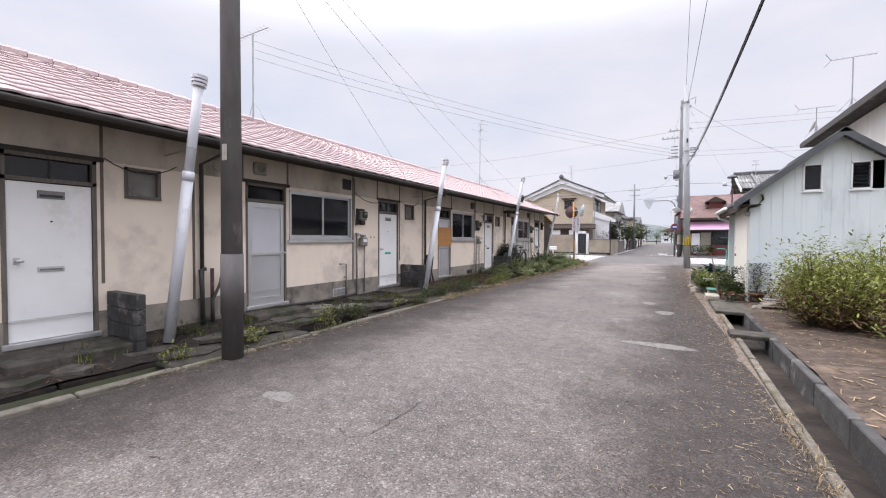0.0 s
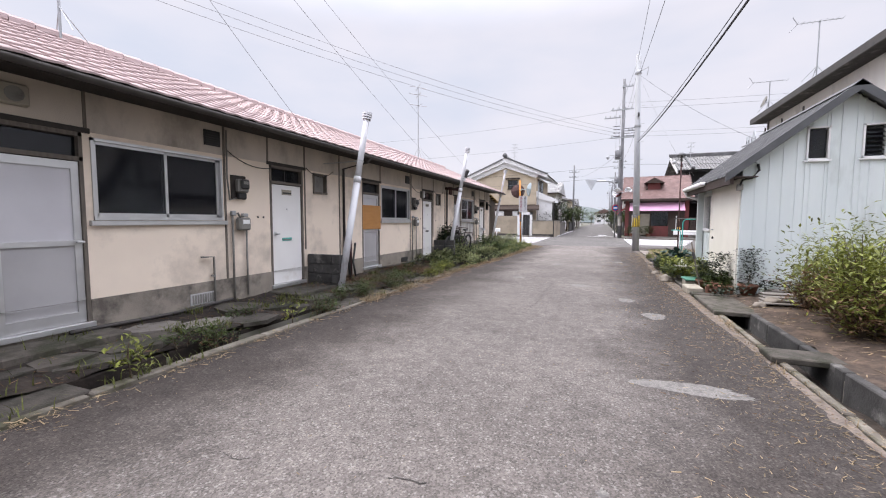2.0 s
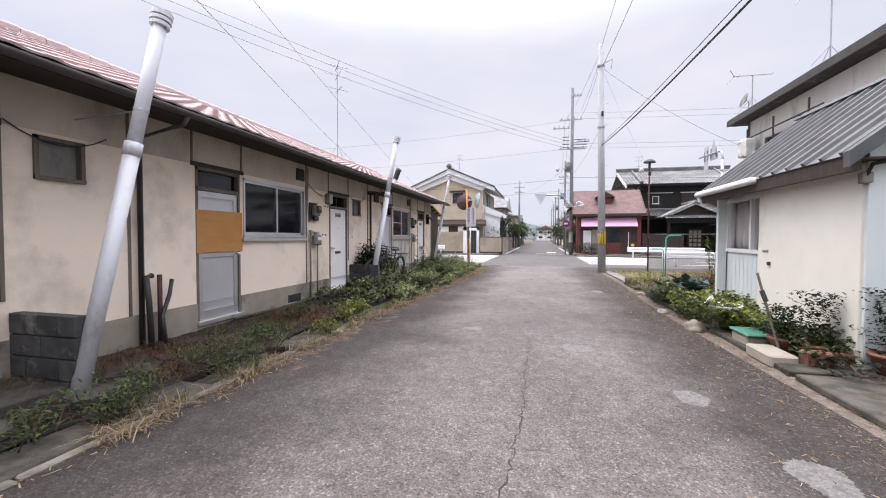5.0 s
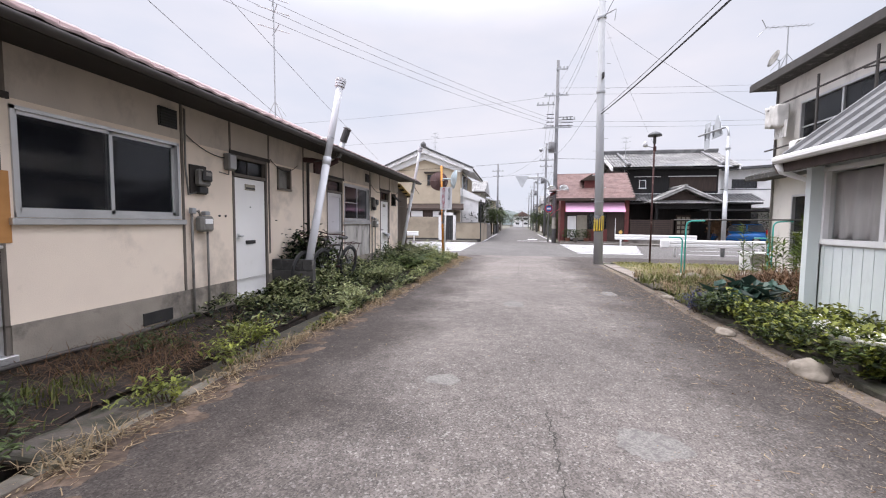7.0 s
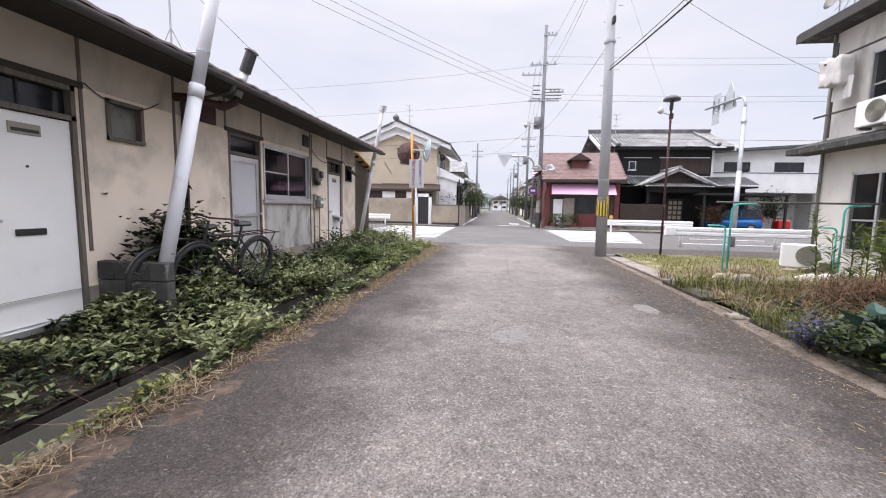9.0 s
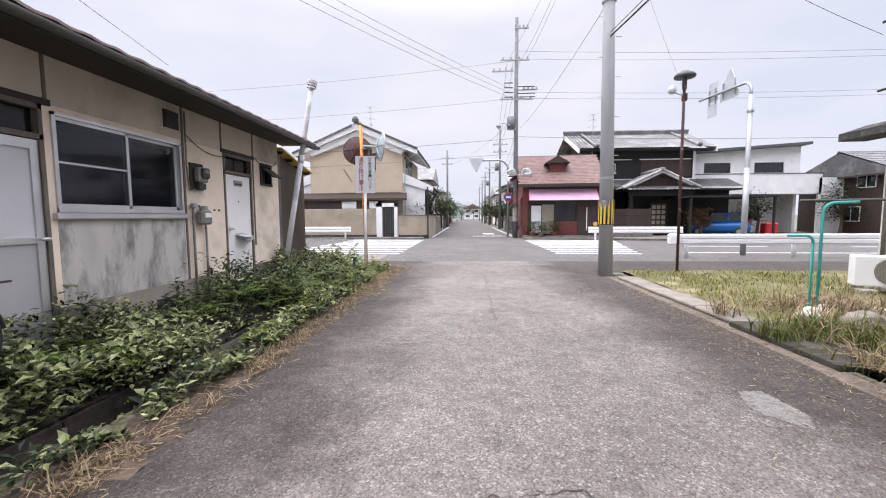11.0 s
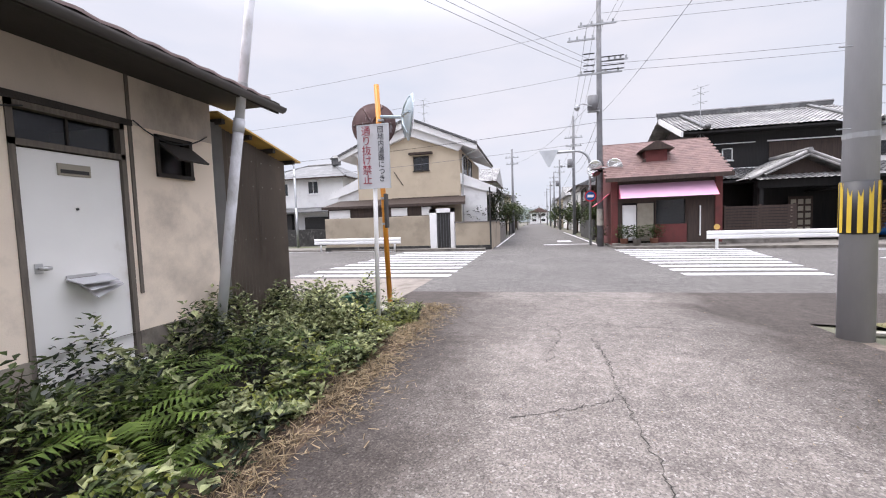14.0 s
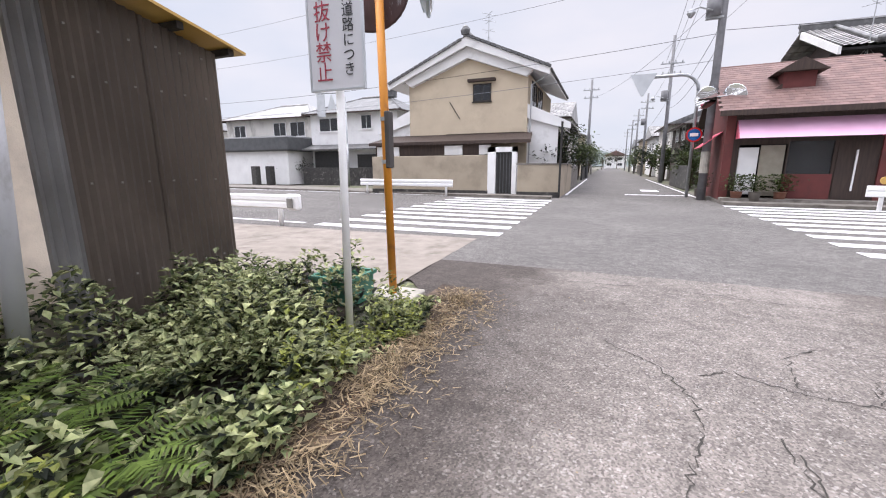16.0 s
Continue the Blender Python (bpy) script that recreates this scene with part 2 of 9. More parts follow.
M["plinth"] = mat("plinth_mortar", (0.30, 0.265, 0.22, 1), (0.21, 0.185, 0.155, 1), 3, 0.92, bump=0.4, fine=60, c=(0.1, 0.088, 0.075, 1), cscale=1.8, cut=(0.5, 0.66))
M["beam"] = mat("dark_stained_wood", (0.045, 0.038, 0.033, 1), (0.025, 0.021, 0.018, 1), 8, 0.75, bump=0.4, fine=50, stretch=(6, 1, 1))
M["batten"] = mat("grey_batten", (0.17, 0.145, 0.12, 1), (0.1, 0.087, 0.075, 1), 8, 0.85, bump=0.3, fine=70, stretch=(4, 4, 0.5))
# pale tone carries the sky's reflection, put into the tile colour
M["redtile"] = mat("sky_paled_red_tile", (0.48, 0.385, 0.38, 1), (0.43, 0.335, 0.33, 1), 5, 0.9, spec=0.15, bump=0.15, fine=60, c=(0.46, 0.36, 0.345, 1), cscale=1.4, cut=(0.45, 0.65), rand=0.1)
M["redtile_r"] = mat("sky_paled_red_tile_rest", (0.48, 0.385, 0.38, 1), (0.43, 0.335, 0.33, 1), 5, 0.9, spec=0.15, bump=0.15, fine=60, c=(0.46, 0.36, 0.345, 1), cscale=1.4, cut=(0.45, 0.65), island=0.1)
M["greytile"] = mat("silver_grey_tile", (0.27, 0.265, 0.262, 1), (0.17, 0.167, 0.165, 1), 3, 0.38, bump=0.15, fine=40, c=(0.4, 0.39, 0.38, 1), cscale=0.9, cut=(0.45, 0.65), spec=0.6)
M["darktile"] = mat("dark_grey_tile", (0.1, 0.1, 0.102, 1), (0.06, 0.06, 0.062, 1), 3, 0.4, bump=0.15, fine=40, c=(0.2, 0.2, 0.2, 1), cscale=1.2, cut=(0.5, 0.7), spec=0.6)
M["slate"] = mat("rose_slate", (0.185, 0.112, 0.102, 1), (0.135, 0.082, 0.075, 1), 2.5, 0.7, bump=0.3, fine=30, island=0.16)
M["alu"] = mat("aluminium", (0.62, 0.62, 0.62, 1), (0.52, 0.52, 0.52, 1), 4, 0.38, 0.75, bump=0.05, fine=80)
M["alu_grey"] = mat("frosted_grey_panel", (0.40, 0.39, 0.39, 1), (0.35, 0.34, 0.34, 1), 2, 0.5, bump=0.1, fine=200)
M["frost"] = mat("frosted_door_glass", (0.56, 0.55, 0.57, 1), (0.5, 0.49, 0.51, 1), 2, 0.3, bump=0.12, fine=160)
M["whitedoor"] = mat("white_steel_door", (0.80, 0.79, 0.765, 1), (0.75, 0.74, 0.715, 1), 2.2, 0.42, bump=0.05, fine=20, c=(0.55, 0.5, 0.43, 1), cscale=1.5, cut=(0.6, 0.85))
M["white"] = mat("white_paint", (0.80, 0.795, 0.79, 1), (0.73, 0.725, 0.72, 1), 2.5, 0.55, bump=0.08, fine=60, c=(0.52, 0.5, 0.46, 1), cscale=1.8, cut=(0.62, 0.8))
M["pvc"] = mat("chalky_pipe", (0.58, 0.585, 0.61, 1), (0.5, 0.5, 0.52, 1), 3, 0.55, bump=0.1, fine=60, c=(0.3, 0.29, 0.28, 1), cscale=2.5, cut=(0.55, 0.7), stretch=(1, 1, 0.5))
M["darkpipe"] = mat("dark_downpipe", (0.075, 0.068, 0.063, 1), (0.05, 0.045, 0.042, 1), 5, 0.6, bump=0.1)
M["greyplastic"] = mat("grey_plastic", (0.22, 0.21, 0.19, 1), (0.16, 0.155, 0.14, 1), 5, 0.5, bump=0.1, c=(0.1, 0.09, 0.08, 1), cscale=4, cut=(0.55, 0.7))
M["black"] = mat("black_plastic", (0.022, 0.022, 0.022, 1), (0.035, 0.033, 0.032, 1), 6, 0.5, bump=0.1)
# room surfaces near black: darkness of unlit interiors put into the colour
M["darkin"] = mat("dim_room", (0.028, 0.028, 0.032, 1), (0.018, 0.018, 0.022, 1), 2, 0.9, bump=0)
M["ply"] = mat("orange_plywood", (0.44, 0.215, 0.07, 1), (0.38, 0.18, 0.055, 1), 3, 0.7, bump=0.15, fine=40, stretch=(1, 1, 5))
M["glass"] = glassy("window_glass", (0.012, 0.013, 0.016, 1), 0.55)
M["glass_clear"] = glassy("clear_window_glass", (0.03, 0.032, 0.036, 1), 0.12)
M["glass_far"] = glassy("far_window_glass", (0.03, 0.033, 0.038, 1), 0.8)
M["curtain"] = mat("net_curtain", (0.8, 0.78, 0.75, 1), (0.68, 0.66, 0.64, 1), 9, 0.9, bump=0.5, fine=25, stretch=(3, 3, 0.3))
M["siding"] = mat("pale_blue_siding", (0.68, 0.725, 0.715, 1), (0.61, 0.66, 0.655, 1), 2, 0.45, bump=0.05, fine=40, c=(0.42, 0.45, 0.43, 1), cscale=1.3, cut=(0.58, 0.78), stretch=(1, 1, 0.3))
M["creamwall"] = mat("cream_mortar", (0.74, 0.71, 0.63, 1), (0.68, 0.65, 0.57, 1), 2, 0.85, bump=0.25, fine=90, c=(0.5, 0.46, 0.38, 1), cscale=1.2, cut=(0.58, 0.8))
M["ribroof"] = mat("galvanised_ribs", (0.17, 0.17, 0.172, 1), (0.115, 0.115, 0.117, 1), 3, 0.6, 0.2, bump=0.08, c=(0.3, 0.2, 0.13, 1), cscale=2.0, cut=(0.62, 0.75))
M["slatemetal"] = mat("slate_grey_metal", (0.1, 0.103, 0.107, 1), (0.07, 0.073, 0.077, 1), 3, 0.6, 0.1, bump=0.05)
M["greyhouse"] = mat("grey_house_mortar", (0.68, 0.655, 0.61, 1), (0.58, 0.555, 0.52, 1), 1.4, 0.9, bump=0.25, fine=70, c=(0.22, 0.205, 0.19, 1), cscale=0.8, cut=(0.53, 0.72), stretch=(1, 1, 0.45))
M["beige"] = mat("beige_mortar", (0.56, 0.475, 0.355, 1), (0.50, 0.42, 0.315, 1), 1.2, 0.9, bump=0.2, fine=50, c=(0.4, 0.33, 0.25, 1), cscale=0.5, cut=(0.52, 0.75))
M["wallbeige"] = mat("stained_garden_wall", (0.37, 0.315, 0.24, 1), (0.31, 0.262, 0.2, 1), 1.2, 0.9, bump=0.2, fine=50, c=(0.23, 0.195, 0.15, 1), cscale=0.6, cut=(0.5, 0.72))
M["plaster"] = mat("white_plaster", (0.78, 0.775, 0.77, 1), (0.70, 0.695, 0.69, 1), 1.5, 0.8, bump=0.1, fine=30, c=(0.52, 0.51, 0.5, 1), cscale=0.8, cut=(0.58, 0.8))
M["blackwood"] = mat("charred_black_boards", (0.012, 0.0115, 0.012, 1), (0.02, 0.019, 0.019, 1), 3, 0.8, bump=0.3, fine=20, stretch=(4, 4, 0.4))
M["brownwood"] = mat("old_brown_boards", (0.06, 0.04, 0.032, 1), (0.036, 0.025, 0.021, 1), 4, 0.75, bump=0.3, fine=30, stretch=(4, 4, 0.4))
M["redwall"] = mat("brick_red_paint", (0.135, 0.034, 0.031, 1), (0.105, 0.027, 0.025, 1), 3, 0.7, bump=0.2, fine=40, c=(0.09, 0.028, 0.025, 1), cscale=2, cut=(0.55, 0.7))
M["pink"] = mat("sun_faded_pink_canvas", (0.70, 0.42, 0.58, 1), (0.66, 0.37, 0.52, 1), 1.5, 0.8, bump=0.1, fine=60)
M["pinkred"] = mat("faded_red_canvas", (0.66, 0.14, 0.2, 1), (0.58, 0.11, 0.16, 1), 2, 0.8, bump=0.1, fine=60)
M["pinklight"] = mat("faded_lettering", (0.80, 0.66, 0.86, 1), (0.78, 0.62, 0.8, 1), 3, 0.8, bump=0)
M["shutter"] = mat("beige_shutter", (0.34, 0.31, 0.25, 1), (0.28, 0.25, 0.2, 1), 4, 0.6, bump=0.1)
M["pole"] = mat("utility_pole_concrete", (0.43, 0.44, 0.455, 1), (0.35, 0.36, 0.375, 1), 4, 0.85, bump=0.25, fine=70, c=(0.33, 0.33, 0.34, 1), cscale=1.5, cut=(0.55, 0.75), stretch=(1, 1, 0.3))
M["pole_old"] = mat("grimy_pole", (0.135, 0.125, 0.12, 1), (0.085, 0.078, 0.075, 1), 5, 0.85, bump=0.3, fine=60, c=(0.3, 0.29, 0.28, 1), cscale=2.2, cut=(0.58, 0.72), stretch=(1, 1, 0.35))
M["pole_far"] = mat("dull_grey_pole", (0.22, 0.22, 0.23, 1), (0.15, 0.15, 0.158, 1), 4, 0.85, bump=0.2, fine=40)
M["mould"] = mat("mouldy_render", (0.5, 0.475, 0.44, 1), (0.4, 0.38, 0.35, 1), 2.5, 0.92, bump=0.3, fine=90, c=(0.05, 0.048, 0.046, 1), cscale=2.2, cut=(0.47, 0.68), stretch=(1, 1.6, 0.55), cfac=0.85)
M["kerb_pale"] = mat("worn_kerb_edge", (0.2, 0.18, 0.15, 1), (0.11, 0.095, 0.078, 1), 7, 0.95, bump=0.7, fine=35, c=(0.08, 0.075, 0.045, 1), cscale=2.4, cut=(0.48, 0.62), rand=0.25)
M["yellow"] = mat("hazard_yellow", (0.66, 0.46, 0.05, 1), (0.58, 0.40, 0.04, 1), 5, 0.6, bump=0.05)
M["orange"] = mat("mirror_post_orange", (0.60, 0.24, 0.025, 1), (0.52, 0.2, 0.02, 1), 5, 0.5, bump=0.08, c=(0.3, 0.12, 0.03, 1), cscale=5, cut=(0.6, 0.75))
M["rust"] = mat("rusty_steel", (0.085, 0.04, 0.038, 1), (0.05, 0.028, 0.028, 1), 8, 0.8, 0.2, bump=0.3, fine=60, c=(0.3, 0.2, 0.17, 1), cscale=6, cut=(0.6, 0.7))
M["rustback"] = mat("rusty_mirror_back", (0.11, 0.065, 0.065, 1), (0.075, 0.045, 0.045, 1), 6, 0.75, 0.2, bump=0.2, c=(0.4, 0.4, 0.42, 1), cscale=3.5, cut=(0.6, 0.68), stretch=(2, 1, 0.4))
M["blueback"] = mat("blue_grey_mirror_back", (0.42, 0.49, 0.53, 1), (0.33, 0.4, 0.44, 1), 5, 0.5, 0.3, bump=0.1, c=(0.24, 0.24, 0.25, 1), cscale=4, cut=(0.58, 0.7))
M["mirror"] = mat("convex_mirror_face", (0.8, 0.82, 0.84, 1), (0.76, 0.78, 0.8, 1), 3, 0.06, 1.0, bump=0)
M["signback"] = mat("sign_back_aluminium", (0.58, 0.6, 0.62, 1), (0.5, 0.52, 0.54, 1), 3, 0.45, 0.5, bump=0.05)
M["signface"] = mat("sign_face", (0.56, 0.555, 0.575, 1), (0.5, 0.5, 0.515, 1), 2, 0.4, bump=0.03, c=(0.4, 0.39, 0.39, 1), cscale=3, cut=(0.6, 0.75))
M["signred"] = mat("sign_red_letters", (0.34, 0.05, 0.07, 1), (0.3, 0.04, 0.06, 1), 3, 0.5, bump=0)
M["signblack"] = mat("sign_black_letters", (0.03, 0.03, 0.035, 1), (0.04, 0.04, 0.045, 1), 3, 0.5, bump=0)
M["turq"] = mat("turquoise_pipe", (0.06, 0.42, 0.36, 1), (0.05, 0.36, 0.31, 1), 4, 0.45, bump=0.05, c=(0.4, 0.45, 0.42, 1), cscale=3, cut=(0.58, 0.7))
M["galv"] = mat("galvanised_steel", (0.42, 0.43, 0.44, 1), (0.34, 0.35, 0.36, 1), 4, 0.45, 0.6, bump=0.05)
M["wire"] = mat("cable_black", (0.03, 0.03, 0.033, 1), (0.04, 0.04, 0.042, 1), 3, 0.7, bump=0)
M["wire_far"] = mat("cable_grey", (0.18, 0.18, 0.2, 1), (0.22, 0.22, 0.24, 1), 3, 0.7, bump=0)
M["corr"] = mat("brown_corrugated_sheet", (0.15, 0.122, 0.1, 1), (0.2, 0.166, 0.138, 1), 1.4, 0.6, 0.15, bump=0.1, c=(0.26, 0.215, 0.175, 1), cscale=1.1, cut=(0.5, 0.75), stretch=(1, 1, 0.5))
M["corr_grey"] = mat("grey_corrugated_sheet", (0.38, 0.375, 0.37, 1), (0.27, 0.265, 0.26, 1), 2, 0.5, 0.3, bump=0.1)
M["amber"] = mat("amber_roof_sheet", (0.55, 0.35, 0.1, 1), (0.45, 0.28, 0.08, 1), 3, 0.5, bump=0.1)
M["rock"] = mat("garden_rock", (0.27, 0.235, 0.195, 1), (0.14, 0.12, 0.1, 1), 9, 0.9, bump=0.8, fine=18, rand=0.15)
M["bag"] = mat("weathered_sandbag", (0.66, 0.64, 0.6, 1), (0.5, 0.47, 0.43, 1), 7, 0.85, bump=0.7, fine=30, c=(0.3, 0.26, 0.2, 1), cscale=3, cut=(0.55, 0.7))
M["terracotta"] = mat("terracotta", (0.24, 0.11, 0.075, 1), (0.17, 0.08, 0.055, 1), 6, 0.85, bump=0.2)
M["ceramic"] = mat("white_glaze", (0.72, 0.71, 0.66, 1), (0.62, 0.6, 0.55, 1), 3, 0.3, bump=0.03, c=(0.3, 0.27, 0.2, 1), cscale=4, cut=(0.58, 0.72))
M["greenp"] = mat("green_plastic", (0.06, 0.2, 0.14, 1), (0.045, 0.15, 0.105, 1), 4, 0.5, bump=0.1, c=(0.15, 0.17, 0.12, 1), cscale=3, cut=(0.55, 0.7))
M["cloth"] = mat("pale_cloth", (0.62, 0.6, 0.58, 1), (0.5, 0.49, 0.47, 1), 6, 0.95, bump=0.5, fine=20)
M["carblue"] = mat("blue_car_paint", (0.012, 0.12, 0.36, 1), (0.01, 0.1, 0.32, 1), 2, 0.22, 0.3, bump=0, spec=0.6)
M["carred"] = mat("red_lamp_lens", (0.45, 0.02, 0.02, 1), (0.4, 0.02, 0.02, 1), 2, 0.2, bump=0)
M["tyre"] = mat("tyre_rubber", (0.02, 0.02, 0.02, 1), (0.03, 0.03, 0.03, 1), 20, 0.9, bump=0.2)
M["bark"] = mat("bark", (0.09, 0.065, 0.045, 1), (0.055, 0.04, 0.03, 1), 10, 0.95, bump=0.8, fine=25, stretch=(1, 1, 0.3))
M["hill"] = mat("wooded_hill", (0.12, 0.145, 0.14, 1), (0.16, 0.18, 0.18, 1), 0.25, 1.0, bump=1.0, fine=0.8, depth=2.0)
M["leaf"] = leafy("green_leaf", (0.075, 0.1, 0.03, 1), (0.035, 0.052, 0.016, 1))
M["leaf_var"] = leafy("pale_edged_leaf", (0.38, 0.39, 0.2, 1), (0.1, 0.13, 0.05, 1))
M["leaf_lime"] = leafy("lime_leaf", (0.21, 0.225, 0.046, 1), (0.11, 0.13, 0.026, 1))
M["cabbage"] = leafy("blue_green_leaf", (0.045, 0.085, 0.065, 1), (0.025, 0.05, 0.04, 1), 0.4)
M["lawn_blade"] = leafy("yellowed_grass", (0.22, 0.2, 0.06, 1), (0.13, 0.14, 0.035, 1), 0.7)
# near-black leaf; in the ground cover its colour stands in for shade
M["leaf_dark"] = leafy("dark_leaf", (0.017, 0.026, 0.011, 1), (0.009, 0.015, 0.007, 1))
M["fern"] = leafy("fern_frond", (0.115, 0.165, 0.03, 1), (0.055, 0.088, 0.018, 1))
M["dry"] = leafy("dry_straw", (0.3, 0.235, 0.145, 1), (0.18, 0.13, 0.08, 1), 0.8)
M["brownleaf"] = leafy("brown_leaf", (0.16, 0.095, 0.055, 1), (0.1, 0.06, 0.035, 1), 0.8)
M["grass"] = leafy("grass_blade", (0.12, 0.13, 0.035, 1), (0.075, 0.088, 0.022, 1), 0.7)
M["violet"] = leafy("violet_petal", (0.05, 0.05, 0.14, 1), (0.03, 0.04, 0.06, 1))
M["whitepetal"] = leafy("white_petal", (0.7, 0.68, 0.6, 1), (0.6, 0.6, 0.5, 1))


# ---- building tools ----
def wm(ob):
    return wm(ob.parent) @ ob.matrix_parent_inverse @ ob.matrix_basis if ob.parent else ob.matrix_basis.copy()


def mesh_of(name, bm):
    if isinstance(bm, bpy.types.Mesh):
        return bm
    me = bpy.data.meshes.new(name)
    bmesh.ops.recalc_face_normals(bm, faces=bm.faces) if len(bm.faces) < 20000 else None
    bm.to_mesh(me)
    bm.free()
    return me


def put(name, bm, material, label="", category="", group="", kind="", smooth=False):
    """One top-level mesh object."""
    me = mesh_of(name, bm)
    if not me.materials:
        me.materials.append(M[material])
    if smooth:
        me.polygons.foreach_set("use_smooth", [True] * len(me.polygons))
    return tagged(new(name, me), label, category, group, kind)


def part(name, bm, material, parent, label="", smooth=False, kind=""):
    """One mesh object under a thing or part; its mesh is given in the same space as the thing was built in."""
    ob = put(name, bm, material, label, kind=kind, smooth=smooth)
    ob.parent = parent
    ob.matrix_parent_inverse = wm(parent).inverted()
    return ob


def thing(name, at, label, category, group="", kind=""):
    ob = new(name)
    ob.empty_display_size = 0.1
    ob.matrix_basis = Matrix.Translation(at)
    return tagged(ob, label, category, group, kind)


def box(bm, x0, y0, z0, x1, y1, z1, bevel=0.0, m=None):
    v = [bm.verts.new(p) for p in ((x0, y0, z0), (x1, y0, z0), (x1, y1, z0), (x0, y1, z0), (x0, y0, z1), (x1, y0, z1), (x1, y1, z1), (x0, y1, z1))]
    f = [bm.faces.new([v[i] for i in q]) for q in ((3, 2, 1, 0), (4, 5, 6, 7), (0, 1, 5, 4), (1, 2, 6, 5), (2, 3, 7, 6), (3, 0, 4, 7))]
    if m:
        bmesh.ops.transform(bm, matrix=m, verts=v)
    if bevel:
        edges = list({e for q in f for e in q.edges})
        bmesh.ops.bevel(bm, geom=edges, offset=bevel, segments=1, affect="EDGES", profile=0.5)
    return bm


def B(*a, **k):
    """A mesh of one box, or of several when given lists."""
    bm = bmesh.new()
    if isinstance(a[0], (int, float)):
        return box(bm, *a, **k)
    for q in a:
        box(bm, *q, **k)
    return bm


def tube(bm, pts, r, n=8, cap=True, r1=None):
    """A round tube along a line of points; r may taper to r1."""
    pts = [Vector(p) for p in pts]
    rings = []
    ref = Vector((0.31, 0.17, 0.93))
    for i, p in enumerate(pts):
        d = (pts[min(i + 1, len(pts) - 1)] - pts[max(i - 1, 0)]).normalized()
        a = d.cross(ref)
        if a.length < 0.1:
            a = d.cross(Vector((1, 0, 0)))
        a.normalize()
        b = d.cross(a)
        rr = r if r1 is None else r + (r1 - r) * i / (len(pts) - 1)
        rings.append([bm.verts.new(p + a * rr * math.cos(k * math.tau / n) + b * rr * math.sin(k * math.tau / n)) for k in range(n)])
    for u, w in zip(rings, rings[1:]):
        for k in range(n):
            bm.faces.new((u[k], u[(k + 1) % n], w[(k + 1) % n], w[k]))
    if cap:
        bm.faces.new(rings[0][::-1])
        bm.faces.new(rings[-1])
    return bm


def T(pts, r, n=8, r1=None, cap=True):
    return tube(bmesh.new(), pts, r, n, cap, r1)


def arc(c, r, a0, a1, n, u, w):
    """Points on an arc in the plane of u and w."""
    c, u, w = Vector(c), Vector(u), Vector(w)
    return [c + u * r * math.cos(radians(a0 + (a1 - a0) * i / n)) + w * r * math.sin(radians(a0 + (a1 - a0) * i / n)) for i in range(n + 1)]


def sag(p, q, drop, n=14):
    p, q = Vector(p), Vector(q)
    return [p.lerp(q, i / n) - Vector((0, 0, drop * 4 * (i / n) * (1 - i / n))) for i in range(n + 1)]


def lathe(bm, profile, at=(0, 0, 0), n=16, sx=1.0, sy=1.0):
    """A turned shape from (radius, height) pairs."""
    rings = [[bm.verts.new((at[0] + sx * r * math.cos(k * math.tau / n), at[1] + sy * r * math.sin(k * math.tau / n), at[2] + z)) for k in range(n)] for r, z in profile]
    for u, w in zip(rings, rings[1:]):
        for k in range(n):
            bm.faces.new((u[k], u[(k + 1) % n], w[(k + 1) % n], w[k]))
    if profile[0][0] > 1e-4:
        bm.faces.new(rings[0][::-1])
    if profile[-1][0] > 1e-4:
        bm.faces.new(rings[-1])
    bmesh.ops.remove_doubles(bm, verts=bm.verts, dist=1e-5)
    return bm


def prism(bm, outline, d, m=None):
    """A flat outline (3D points) thickened by the vector d."""
    d = Vector(d)
    a = [bm.verts.new(p) for p in outline]
    b = [bm.verts.new(Vector(p) + d) for p in outline]
    bm.faces.new(a[::-1])
    bm.faces.new(b)
    for i in range(len(a)):
        j = (i + 1) % len(a)
        bm.faces.new((a[i], a[j], b[j], b[i]))
    if m:
        bmesh.ops.transform(bm, matrix=m, verts=a + b)
    return bm


def holed(bm, o, u, d, U, z0, z1, holes):
    """A wall from point o along the unit vector u for U metres, from z0 to z1, thickened by the vector d, with holes (u0, u1, z0, z1) through it."""
    o, u, d = Vector(o), Vector(u), Vector(d)
    us = sorted({0, U, *(h[0] for h in holes), *(h[1] for h in holes)})
    zs = sorted({z0, z1, *(h[2] for h in holes), *(h[3] for h in holes)})
    P = lambda a, z, s: o + u * a + Vector((0, 0, z)) + d * s

    def quad(*p):
        bm.faces.new([bm.verts.new(x) for x in p])

    for a, b in zip(us, us[1:]):
        for c, e in zip(zs, zs[1:]):
            if not any(h[0] - 1e-6 <= a and b <= h[1] + 1e-6 and h[2] - 1e-6 <= c and e <= h[3] + 1e-6 for h in holes):
                for s in (0, 1):
                    quad(P(a, c, s), P(b, c, s), P(b, e, s), P(a, e, s))
    for a, b, c, e in [*holes, (0, U, z0, z1)]:
        quad(P(a, c, 0), P(b, c, 0), P(b, c, 1), P(a, c, 1))
        quad(P(a, e, 0), P(b, e, 0), P(b, e, 1), P(a, e, 1))
        quad(P(a, c, 0), P(a, e, 0), P(a, e, 1), P(a, c, 1))
        quad(P(b, c, 0), P(b, e, 0), P(b, e, 1), P(b, c, 1))
    bmesh.ops.remove_doubles(bm, verts=bm.verts, dist=1e-5)
    return bm


